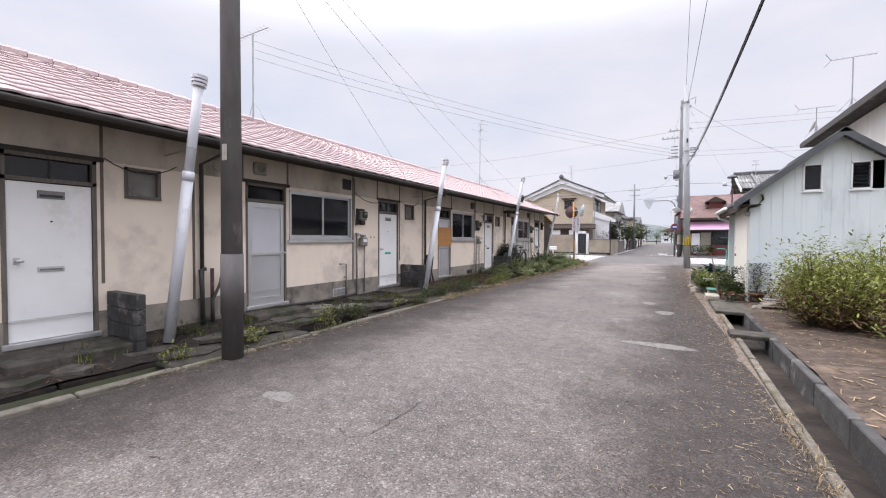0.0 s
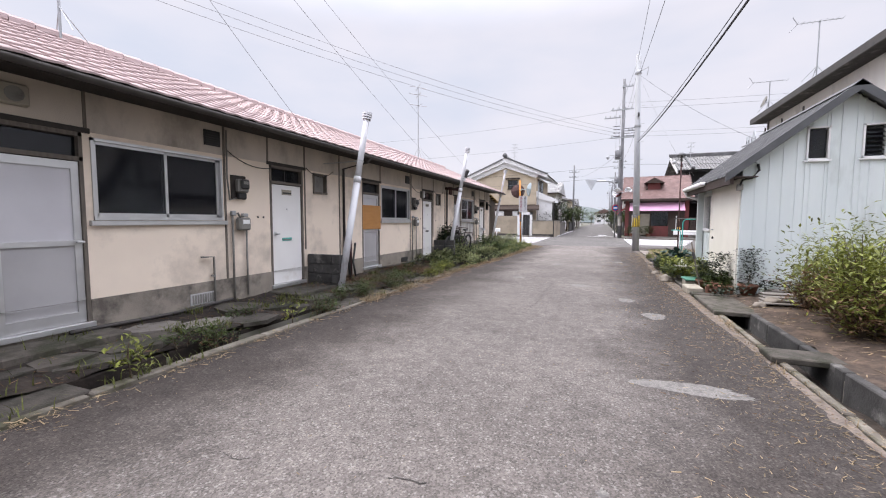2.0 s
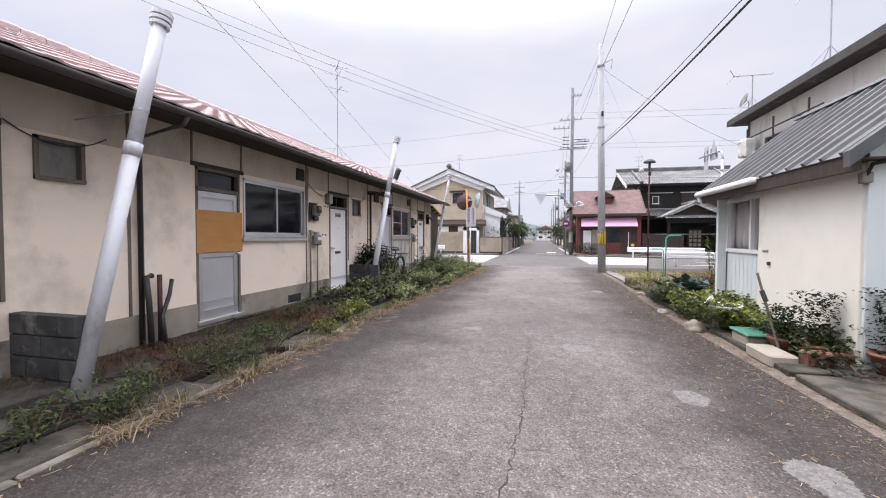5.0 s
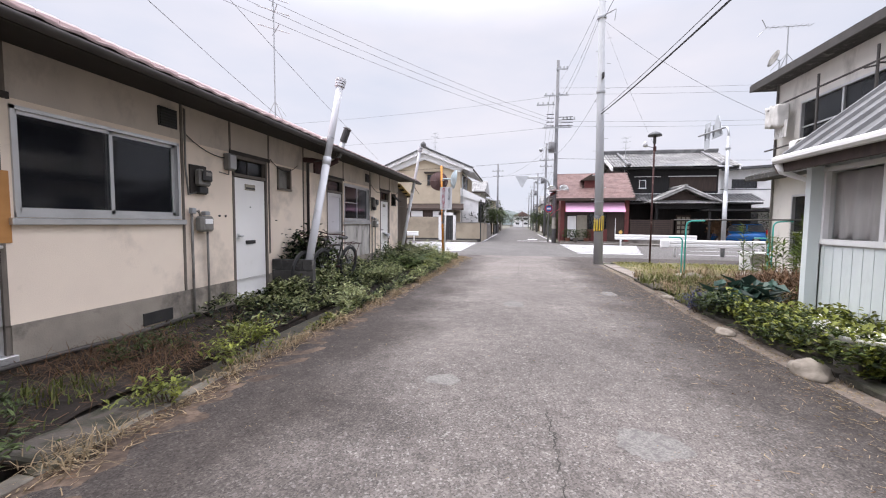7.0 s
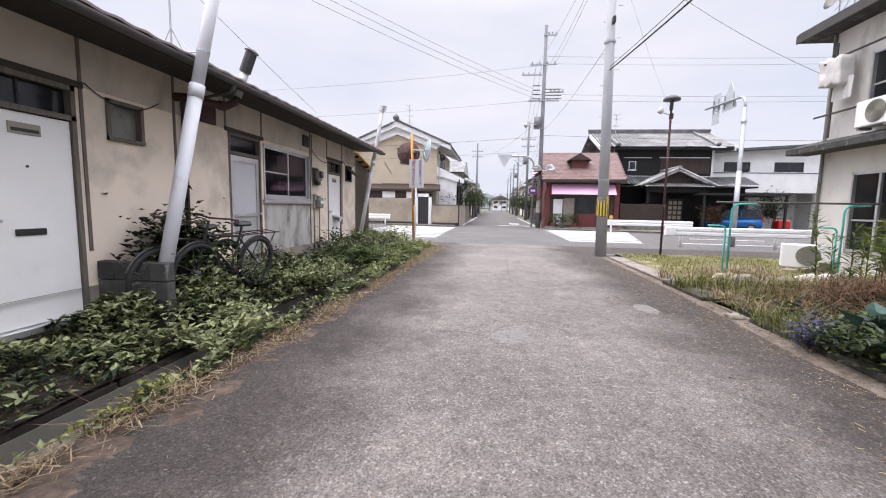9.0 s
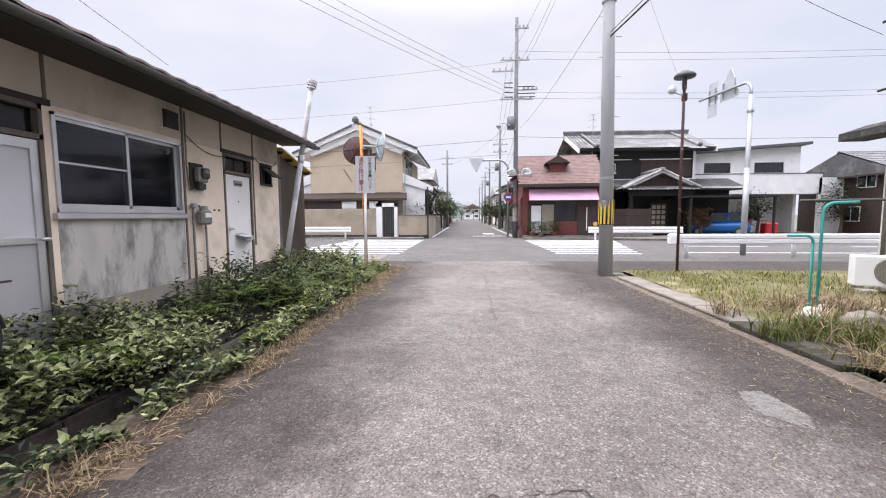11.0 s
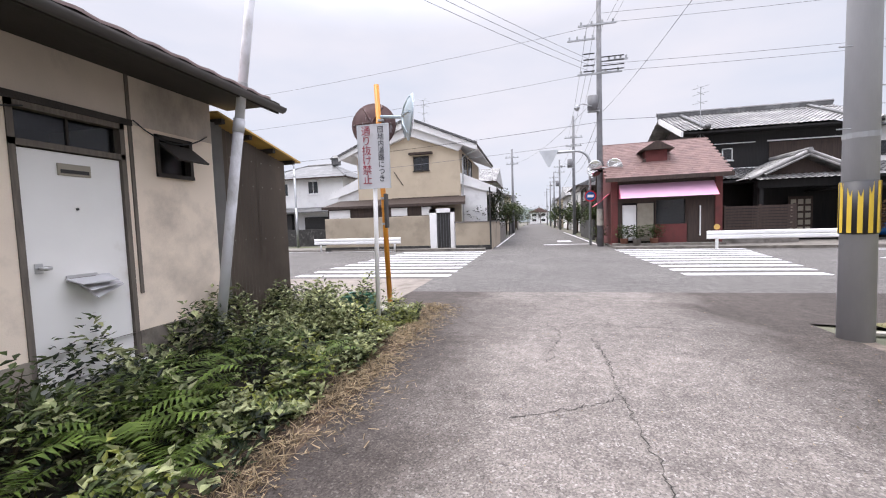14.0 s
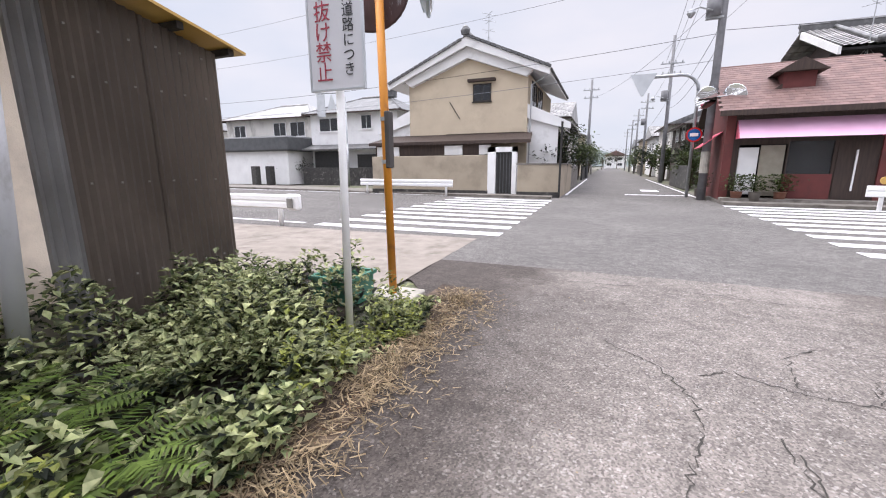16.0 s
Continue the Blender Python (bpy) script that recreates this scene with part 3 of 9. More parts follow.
def pantiles(bm, o, u, v, nu, nv, amp=0.035, step=0.03, sub=4):
    """A tiled slope: rolls across (u: whole width), courses up (v: whole slope)."""
    o, u, v = Vector(o), Vector(u), Vector(v)
    nrm = u.cross(v).normalized()
    if nrm.z < 0:
        nrm = -nrm
    W = nu * sub
    prof = [amp * (0.5 + 0.5 * math.cos(math.tau * (i % sub) / sub)) for i in range(W + 1)]
    rows = []
    for j in range(nv):
        for t, h in ((j / nv, step), ((j + 1) / nv, 0.0)):
            rows.append([bm.verts.new(o + u * i / W + v * t + nrm * (prof[i] + h)) for i in range(W + 1)])
    for a, b in zip(rows, rows[1:]):
        for i in range(W):
            bm.faces.new((a[i], a[i + 1], b[i + 1], b[i]))
    return bm


def ribs(bm, o, u, v, n, width, height, thick=0.01):
    """A metal sheet with raised ribs running up the slope."""
    o, u, v = Vector(o), Vector(u), Vector(v)
    nrm = u.cross(v).normalized()
    nrm = -nrm if nrm.z < 0 else nrm
    xs = []
    for i in range(n):
        c = (i + 0.5) / n
        w = width / u.length / 2
        xs += [((i) / n, 0), (c - w, 0), (c - w * 0.7, height), (c + w * 0.7, height), (c + w, 0)]
    xs.append((1, 0))
    a = [bm.verts.new(o + u * x + nrm * h) for x, h in xs]
    b = [bm.verts.new(o + u * x + nrm * h + v) for x, h in xs]
    c = [bm.verts.new(o + u * x - nrm * thick) for x in (0, 1)]
    d = [bm.verts.new(o + u * x - nrm * thick + v) for x in (0, 1)]
    for i in range(len(xs) - 1):
        bm.faces.new((a[i], a[i + 1], b[i + 1], b[i]))
    bm.faces.new((c[0], d[0], d[1], c[1]))
    bm.faces.new((*a, c[1], c[0]))
    bm.faces.new((*b[::-1], d[0], d[1]))
    return bm


def leaves_mesh(name, spots, size, fold=0.3, long=1.8, up=0.35, rng=None):
    """Many small folded leaves, one at each (x, y, z, scale)."""
    rng = rng or random.Random(5)
    V, F = [], []
    for x, y, z, s in spots:
        L, W = size * s * rng.uniform(0.7, 1.3), size * s / long * rng.uniform(0.7, 1.2)
        az, tilt = rng.uniform(0, math.tau), rng.uniform(-0.5, 0.9) * (1 - up) + up * rng.uniform(0, 1.1)
        d = Vector((math.cos(az) * math.cos(tilt), math.sin(az) * math.cos(tilt), math.sin(tilt)))
        sd = d.cross(Vector((0, 0, 1))).normalized()
        nr = sd.cross(d)
        p = Vector((x, y, z))
        k = len(V)
        V += [p, p + d * L * 0.45 + sd * W * 0.5 + nr * W * fold, p + d * L, p + d * L * 0.45 - sd * W * 0.5 + nr * W * fold, p + d * L * 0.5]
        F += [(k, k + 4, k + 1), (k + 1, k + 4, k + 2), (k, k + 3, k + 4), (k + 3, k + 2, k + 4)]
    me = bpy.data.meshes.new(name)
    me.from_pydata([tuple(v) for v in V], [], F)
    return me


def blades_mesh(name, spots, height, width=0.012, lean=0.5, rng=None):
    """Grass blades that bend over, one at each (x, y, z, scale)."""
    rng = rng or random.Random(6)
    V, F = [], []
    for x, y, z, s in spots:
        h, az, ln = height * s * rng.uniform(0.6, 1.3), rng.uniform(0, math.tau), lean * rng.uniform(0.2, 1.3)
        dx, dy = math.cos(az), math.sin(az)
        wx, wy = -dy * width / 2, dx * width / 2
        k = len(V)
        for t, q in ((0, 1.0), (0.5, 0.85), (1, 0.0)):
            o = h * ln * t * t
            zz = z + h * t * (1 - 0.35 * ln * t)
            if q:
                V += [(x + dx * o + wx * q, y + dy * o + wy * q, zz), (x + dx * o - wx * q, y + dy * o - wy * q, zz)]
            else:
                V.append((x + dx * o, y + dy * o, zz))
        F += [(k, k + 1, k + 3, k + 2), (k + 2, k + 3, k + 4)]
    me = bpy.data.meshes.new(name)
    me.from_pydata(V, [], F)
    return me


def sheet(x0, x1, y0, y1, height, step=0.12):
    """A ground sheet over a rectangle; height(x, y) gives z."""
    bm = bmesh.new()
    nx, ny = max(1, round((x1 - x0) / step)), max(1, round((y1 - y0) / step))
    rows = [[bm.verts.new((x0 + (x1 - x0) * i / nx, y0 + (y1 - y0) * j / ny, height(x0 + (x1 - x0) * i / nx, y0 + (y1 - y0) * j / ny))) for i in range(nx + 1)] for j in range(ny + 1)]
    for a, b in zip(rows, rows[1:]):
        for i in range(nx):
            bm.faces.new((a[i], a[i + 1], b[i + 1], b[i]))
    return bm


def nz(x, y, s=1.0, k=0.0):
    return noise.noise(Vector((x * s, y * s, k)))


# ---- ground, roads, ditches ----
def left_edge(y):
    return -4.62 - 0.08 * min(1, max(0, (y - 4) / 5)) + 0.34 * min(1, max(0, (y - 14) / 6)) + 0.04 * nz(0, y, 0.8)


def right_edge(y):
    return 1.22 - 0.32 * min(1, max(0, (y - 4) / 11)) + 0.15 * min(1, max(0, (y - 17) / 4)) + 0.03 * nz(5, y, 0.9)


LD0, LD1, LDEND = -5.17, -4.84, 25.6  # left ditch
RD0, RD1, RDEND = 1.30, 1.66, 21.0  # right ditch
bm = bmesh.new()
for x0, x1, y0, y1, z in ((-900, LD0, -900, LDEND, -0.06), (LD1, RD0, -900, LDEND, -0.06), (RD1, 900, -900, RDEND, -0.06), (RD0, RD1, RDEND, LDEND, -0.06), (RD1, 900, RDEND, LDEND, -0.06),
                          (-900, 900, LDEND, 3000, -0.06), (LD0, LD1, -900, LDEND, -0.45), (RD0, RD1, -900, RDEND, -0.42)):
    bm.faces.new([bm.verts.new(p) for p in ((x0, y0, z), (x1, y0, z), (x1, y1, z), (x0, y1, z))])
for x0, x1, y1, z in ((LD0, LD1, LDEND, -0.45), (RD0, RD1, RDEND, -0.42)):
    for a, b in (((x0, -900), (x0, y1)), ((x1, -900), (x1, y1)), ((x0, y1), (x1, y1))):
        bm.faces.new([bm.verts.new(p) for p in ((*a, z), (*b, z), (*b, -0.06), (*a, -0.06))])
put("ground", bm, "ground", "dry earth ground around the houses", "ground", kind="structure")

bm = bmesh.new()
ys = [-14 + 0.5 * i for i in range(82)]
a = [bm.verts.new((left_edge(y), y, G)) for y in ys]
c = [bm.verts.new(((left_edge(y) + right_edge(y)) / 2, y, G + 0.025)) for y in ys]
b = [bm.verts.new((right_edge(y), y, G)) for y in ys]
for i in range(len(ys) - 1):
    bm.faces.new((a[i], c[i], c[i + 1], a[i + 1]))
    bm.faces.new((c[i], b[i], b[i + 1], c[i + 1]))
w = [bm.verts.new(p) for p in ((-5.2, 27.6, G), (-7.0, 28.9, G), (-1.6, 28.9, G), (4.0, 28.9, G), (40, 28.9, G), (40, 26.2, G), (2.2, 26.2, G))]
bm.faces.new((a[-1], c[-1], w[2], w[1], w[0]))
bm.faces.new((c[-1], b[-1], w[6], w[3], w[2]))
bm.faces.new((w[6], w[5], w[4], w[3]))
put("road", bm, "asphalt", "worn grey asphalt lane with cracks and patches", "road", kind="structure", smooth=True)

bm = bmesh.new()
for q in (((-90, 28.9), (40, 28.9), (40, 35.86), (-90, 52.11)), ((40, 26.2), (90, 26.2), (90, 29.61), (40, 35.86))):
    bm.faces.new([bm.verts.new((x, y, G)) for x, y in q])
bm.faces.new([bm.verts.new(p) for p in ((-5.1, 40.5, G - 0.004), (1.3, 40.0, G - 0.004), (1.35, 44.0, G - 0.004), (1.2, 300, G - 0.004), (-5.0, 300, G - 0.004), (-5.1, 44.0, G - 0.004))])
put("road_main", bm, "asphalt2", "grey asphalt main road crossing at the junction", "road", kind="structure")

# pale pavement beside the main road
put("pavement_far_left", prism(bmesh.new(), [(-60, 48.45, -0.05), (-5.1, 41.72, -0.05), (-5.2, 43.6, -0.05), (-60, 52, -0.05)], (0, 0, 0.12)), "concrete", "narrow concrete pavement along the main road", "pavement", kind="structure")
put("pavement_far_right", prism(bmesh.new(), [(1.35, 41.0, -0.05), (60, 33.8, -0.05), (60, 42, -0.05), (1.4, 44.4, -0.05)], (0, 0, 0.12)), "concrete", "narrow concrete pavement before the shop", "pavement", kind="structure")
put("pavement_near_left", sheet(-14, -5.3, 27.0, 30.9, lambda x, y: -0.022 + 0.012 * nz(x, y, 2)), "dust", "dusty worn concrete apron beside the junction", "pavement", kind="structure")

# painted road marks
bm = bmesh.new()
marks = thing("road_marking", (0, 31, G), "white painted crosswalk stripes on the main road", "road marking", kind="structure")


def stripe(x0, x1, y, w, slope=-0.07):
    z = G + 0.005
    return prism(bmesh.new(), [(x0, y + slope * 0, z), (x1, y + slope * (x1 - x0), z), (x1, y + w + slope * (x1 - x0), z), (x0, y + w, z)], (0, 0, 0.004))


for k in range(10):
    s = -0.008 - 0.009 * k
    part("stripe", stripe(-9.9 + 0.05 * k, -4.95, 31.35 + 1.0 * k - s * 4.9, 0.43, s), "paint", marks)
    part("stripe", stripe(1.2, 4.35 + 0.22 * k, 31.4 + 0.97 * k, 0.43, s), "paint", marks)
lines = thing("road_line", (6, 31, G), "worn white edge lines of the main road", "road marking", kind="structure")
part("line", stripe(6.2, 60, 31.9, 0.16, -0.045), "paint", lines)
part("line", stripe(9.0, 60, 38.6, 0.16, -0.08), "paint", lines)
part("line", stripe(-60, -10.4, 33.3, 0.16, -0.035), "paint", lines)
part("line", stripe(-60, -10.4, 46.7, 0.16, -0.09), "paint", lines)
for k in range(4):
    part("line", stripe(8 + 7 * k, 11.5 + 7 * k, 35.2 - 0.45 * k, 0.16, -0.06), "paint", lines)
part("stop_line", stripe(-1.9, 1.0, 45.4, 0.4, 0), "paint", lines)
part("line", stripe(-0.9, 0.0, 48.6, 1.6, 0), "paint", lines)
part("line", prism(bmesh.new(), [(1.0, 44.3, G + 0.005), (1.13, 44.3, G + 0.005), (1.13, 70, G + 0.005), (1.0, 70, G + 0.005)], (0, 0, 0.004)), "paint", lines)
part("line", prism(bmesh.new(), [(-4.75, 44.3, G + 0.005), (-4.62, 44.3, G + 0.005), (-4.62, 70, G + 0.005), (-4.75, 70, G + 0.005)], (0, 0, 0.004)), "paint", lines)


def blot(x, y, rx, ry, seed, z=None):
    """A patch of irregular outline lying on the road."""
    r = random.Random(seed)
    z = G + 0.03 if z is None else z
    pts = []
    for i in range(110):
        a = i * math.tau / 110
        k = 1 + 0.07 * math.sin(3 * a + seed) + 0.05 * math.sin(5 * a + 2 * seed) + r.uniform(-0.09, 0.07)
        px = x + rx * k * math.cos(a)
        pts.append((px, y + ry * k * math.sin(a), road_z(px, y) + 0.001))
    bm = bmesh.new()
    return prism(bm, pts, (0, 0, 0.0015))


def road_z(x, y):
    l, r = left_edge(y), right_edge(y)
    m = (l + r) / 2
    return G + 0.025 * max(0.0, 1 - abs(x - m) / ((r - l) / 2))


patches = thing("asphalt_patch", (0, 8, G), "pale worn patches in the lane's asphalt", "road patch", kind="structure")
for i, (x, y, rx, ry) in enumerate(((-3.0, 2.68, 0.2, 0.1), (0.18, 6.75, 0.52, 0.14), (-0.57, 4.92, 0.035, 0.03), (0.22, 9.8, 0.17, 0.24), (-0.12, 11.05, 0.15, 0.2), (-1.04, 12.56, 0.24, 0.2),
                                    (-2.01, 17.2, 0.19, 0.3), (-2.64, 13.4, 0.17, 0.13), (0.02, 18.85, 0.16, 0.3), (-2.5, 20.8, 0.1, 0.2))):
    part("patch", blot(x, y, rx, ry, i + 3), "patch", patches)


def crack(pts, w, seed):
    """A jagged open crack: a dark ribbon of changing width."""
    r = random.Random(seed)
    fine = []
    for p, q in zip(pts, pts[1:]):
        n = max(3, int(math.dist(p, q) / 0.035))
        for i in range(n):
            t = i / n
            fine.append((p[0] + (q[0] - p[0]) * t + 0.05 * nz(p[0] + t * 3, p[1] + t * 4, 2.6, seed) + r.uniform(-1, 1) * 0.012, p[1] + (q[1] - p[1]) * t + 0.05 * nz(p[1] + t * 3, p[0] + t * 4, 2.6, seed + 9) + r.uniform(-1, 1) * 0.012))
    bm = bmesh.new()
    prev = None
    for i, (x, y) in enumerate(fine):
        nx_, ny_ = fine[min(i + 1, len(fine) - 1)][0] - fine[max(i - 1, 0)][0], fine[min(i + 1, len(fine) - 1)][1] - fine[max(i - 1, 0)][1]
        L = math.hypot(nx_, ny_) or 1
        k = 2.0 * w * r.uniform(0.2, 1.0) * (0.35 + 0.65 * abs(nz(x * 2, y * 2, 1.5, seed))) / 2
        z = road_z(x, y) + 0.004
        cur = (bm.verts.new((x - ny_ / L * k, y + nx_ / L * k, z)), bm.verts.new((x + ny_ / L * k, y - nx_ / L * k, z)))
        if prev:
            bm.faces.new((prev[0], prev[1], cur[1], cur[0]))
        prev = cur
    return bm


cracks = thing("asphalt_crack", (-2, 18, G), "thin dark cracks in the lane's asphalt", "road crack", kind="structure")
for i, (w, *pts) in enumerate((
        (0.012, (-2.0, 2.46), (-1.85, 2.38), (-1.71, 2.47), (-1.71, 3.29)), (0.01, (-2.85, 1.5), (-2.65, 1.55)), (0.01, (-3.13, 4.38), (-2.63, 4.44)), (0.012, (-1.76, 4.58), (-1.5, 4.65)), (0.014, (-1.75, 9.1), (-1.68, 10.4), (-1.7, 11.9)),
        (0.012, (-2.23, 14.28), (-1.66, 14.34), (-1.37, 14.36)), (0.014, (-1.71, 12.9), (-1.69, 12.36), (-1.68, 11.6)), (0.01, (-3.54, 12.64), (-3.0, 12.8)),
        (0.013, (-3.0, 17.2), (-2.61, 17.23), (-2.28, 17.09)), (0.013, (-2.4, 17.5), (-2.16, 17.73), (-1.67, 17.82), (-1.26, 17.3), (-0.57, 17.22)), (0.012, (-3.6, 20.3), (-3.1, 20.2), (-2.6, 20.33)),
        (0.015, (-3.08, 21.72), (-2.77, 21.71), (-2.56, 21.65), (-2.28, 21.7), (-1.9, 21.82), (-1.46, 21.83), (-1.11, 21.72), (-0.99, 21.51)),
        (0.015, (-1.85, 25.32), (-1.87, 24.4), (-1.9, 23.66), (-2.28, 23.44), (-2.83, 23.18)), (0.015, (-1.89, 23.66), (-1.88, 22.53), (-1.9, 21.83), (-1.88, 21.2)),
        (0.017, (-2.15, 26.05), (-1.99, 26.2), (-1.59, 26.01), (-0.93, 26.03), (-0.12, 25.95)), (0.014, (-2.82, 26.48), (-2.43, 26.11), (-2.27, 25.72), (-2.3, 25.32), (-2.46, 24.8), (-2.41, 24.64), (-2.52, 24.44)),
        (0.015, (-1.89, 25.43), (-1.9, 25.08), (-1.86, 24.73), (-1.88, 24.3)), (0.02, (-4.05, 28.24), (-2.32, 28.28), (-0.64, 28.08), (0.77, 27.9)), (0.014, (-0.1, 25.55), (0.12, 24.95)),
        (0.012, (-1.59, 26.01), (-1.5, 26.6), (-1.2, 26.9)), (0.012, (-1.2, 26.03), (-1.05, 26.4), (-0.6, 26.55)))):
    part("crack", crack(pts, w, i), "crack", cracks)


def strew(n, x0, x1, y0, y1, z, seed, keep=None):
    r = random.Random(seed)
    out = []
    while len(out) < n:
        x, y = r.uniform(x0, x1), r.uniform(y0, y1)
        if keep is None or r.random() < keep(x, y):
            out.append((x, y, z(x, y) if callable(z) else z, r.uniform(0.6, 1.3)))
    return out


# left verge: soil from the ditch up to the house; a kerb between ditch and road
def verge_z(x, y):
    t = (x + 6.45) / 1.4
    return 0.15 - 0.14 * t + 0.05 * nz(x, y, 1.6) * (0.4 + t) + 0.02 * nz(x, y, 6, 3)


put("verge", sheet(-6.44, LD0, -10, 27.0, verge_z, 0.11), "dirt", "dark bare soil strip beside the row houses", "verge", kind="structure", smooth=True)
put("verge_margin", sheet(LD1 + 0.12, -4.2, 10.5, 27.5, lambda x, y: -0.028 + (0.07 * max(0.0, left_edge(y) + 0.1 + 0.12 * nz(3, y, 1.1) - x) if y > 12 else 0) + 0.014 * nz(x, y, 5), 0.1), "litter", "leaf-littered margin of the lane", "verge", kind="structure", smooth=True)
kerb = thing("ditch_kerb", (-4.75, 8, G), "mossy concrete kerb of the roadside ditch", "kerb", kind="structure")
for k in range(40):
    y = -12 + k * 0.98
    if y < 26:
        j = 0.02 * nz(1, y, 3)
        part("kerb_stone", B(LD1 + j, y, -0.44, LD1 + 0.13 + j, y + 0.96, -0.012 + 0.012 * nz(2, y, 4), bevel=0.012), "kerb_pale", kerb)
        # inner stone in soil colour: shade of the ditch painted on
        part("kerb_stone", B(LD0 - 0.09 - j, y, -0.44, LD0 - j, y + 0.96, 0.0 + 0.015 * nz(4, y, 4), bevel=0.012), "dirt", kerb)
for y0, y1 in ((2.6, 3.6), (3.62, 4.7), (8.3, 9.25), (9.28, 10.2), (11.6, 12.5)):
    put("ditch_cover", B(LD0 - 0.12, y0, -0.06, LD1 + 0.06, y1, 0.0, bevel=0.015), "mosskerb", "mossy grey concrete slab covering the roadside ditch", "ditch cover", "ditch covers", "structure")

put("ditch_silt", sheet(LD0, LD1, -10, 25.5, lambda x, y: -0.34 + 0.04 * nz(x, y, 2.5), 0.12), "dirt", "dark wet silt in the roadside ditch", "silt", kind="structure", smooth=True)
put("ditch_silt", sheet(RD0 + 0.01, RD1 - 0.01, -6, 20.9, lambda x, y: -0.24 + 0.05 * nz(x, y, 2.0), 0.12), "dirt", "dark wet silt in the open drain", "silt", kind="structure", smooth=True)

# right ditch with kerb and slabs
kerb2 = thing("ditch_kerb", (1.25, 8, G), "brown mossy concrete kerb of the open drain", "kerb", kind="structure")
for k in range(32):
    y = -10 + k * 0.98
    if y < RDEND - 0.9:
        part("kerb_stone", B(RD0 - 0.07, y, -0.42, RD0 + 0.01, y + 0.96, -0.02 + 0.012 * nz(7, y, 4), bevel=0.012), "kerb_pale", kerb2)
        # far stone takes the dark block colour to paint the drain's shadow
        part("kerb_stone", B(RD1 - 0.01, y, -0.42, RD1 + 0.09, y + 0.96, 0.035 + 0.02 * nz(8, y, 4), bevel=0.012), "block", kerb2)
for y0, y1 in ((7.9, 8.3), (10.3, 11.9), (12.0, 14.2), (14.25, 16.6), (16.6, 18.4), (19.6, 20.6), (20.6, 21.2)):
    put("drain_cover", B(RD0 - 0.14, y0, -0.03, RD1 + 0.16, y1, 0.04, bevel=0.012), "mosskerb", "weathered concrete slab over the open drain", "drain cover", "drain covers", "structure")
put("road_margin", sheet(0.72, RD0 - 0.09, -6, 26, lambda x, y: G - 0.012 + 0.05 * max(0.0, x - right_edge(y) + 0.12 + 0.16 * nz(6, y, 0.9)) + 0.012 * nz(x, y, 5), 0.09), "sand", "dusty gravel margin of the lane", "road edge", kind="structure", smooth=True)


def garden_z(x, y):
    return 0.03 + 0.11 * min(1, max(0, (x - 1.7) / 1.0)) + 0.05 * nz(x, y, 1.4) + 0.03 * nz(x, y, 5, 2)


put("garden_soil", sheet(RD1 + 0.08, 7.5, -4, 19.8, garden_z, 0.14), "litter", "brown littered garden soil beside the drain", "soil", kind="structure", smooth=True)
put("lawn", sheet(1.7, 9.0, 19.8, 26.5, lambda x, y: -0.0 + 0.03 * nz(x, y, 1.3) + 0.012 * nz(x, y, 6), 0.14), "lawn", "patchy yellowing grass plot beside the pole", "lawn", kind="structure", smooth=True)
lawn_kerb = thing("lawn_edging", (1.4, 24, G), "tan concrete drain lids along the grass plot", "edging", kind="structure")
for k in range(4):
    part("drain_lid", B(1.3 - 0.02 * k, 21.24 + 1.03 * k, -0.05, 1.71 - 0.02 * k, 22.26 + 1.03 * k, 0.004 + 0.008 * (k % 2), bevel=0.015), "dust", lawn_kerb)

# broken slabs sunk in the verge
rs_ = random.Random(77)
for k in range(26):
    x, y = rs_.uniform(-6.1, -5.25), 0.6 + 0.42 * k + rs_.uniform(-0.15, 0.15)
    n = rs_.randint(5, 7)
    s = rs_.uniform(0.16, 0.42)
    z = verge_z(x, y)
    pts = [(x + s * rs_.uniform(0.7, 1.15) * math.cos(i * math.tau / n), y + 1.2 * s * rs_.uniform(0.7, 1.15) * math.sin(i * math.tau / n), z - 0.03 + rs_.uniform(-0.008, 0.012)) for i in range(n)]
    put("paving_slab", prism(bmesh.new(), pts, (0, 0, 0.055)), "concrete" if k in (13, 14, 8) else "mosskerb", "broken mossy concrete slab sunk in the verge", "paving slab", "broken slabs", "structure")


# ---- row houses ----
FX = -6.42  # facade plane
DOORS = [-5.35, 1.6, 8.48, 15.42, 22.45]
Y0, Y1 = -8.0, 24.45
row = thing("row_house", (-8.5, 8, 0), "long cream stucco row house with pale red tiled roof", "row house")
holes = []
for D in DOORS:
    for a, b, c, e in ((D, D + 0.9, 0.24, 2.54), (D + 1.22, D + 1.68, 2.08, 2.52), (D - 3.8, D - 2.92, 0.24, 2.54), (D - 2.84, D - 1.02, 1.5, 2.5)):
        holes.append((a - Y0, b - Y0, c, e))
low = [h for h in holes]
part("lower_wall", holed(bmesh.new(), (FX, Y0, 0), (0, 1, 0), (-0.12, 0, 0), Y1 - Y0, 0.0, 2.56, low), "stucco", row, "cream stucco with grey stains")
part("upper_wall", B(FX - 0.12, Y0, 2.56, FX + 0.003, Y1, 3.05), "stucco_up", row, "dirty grey-cream stucco with eave shade painted in")
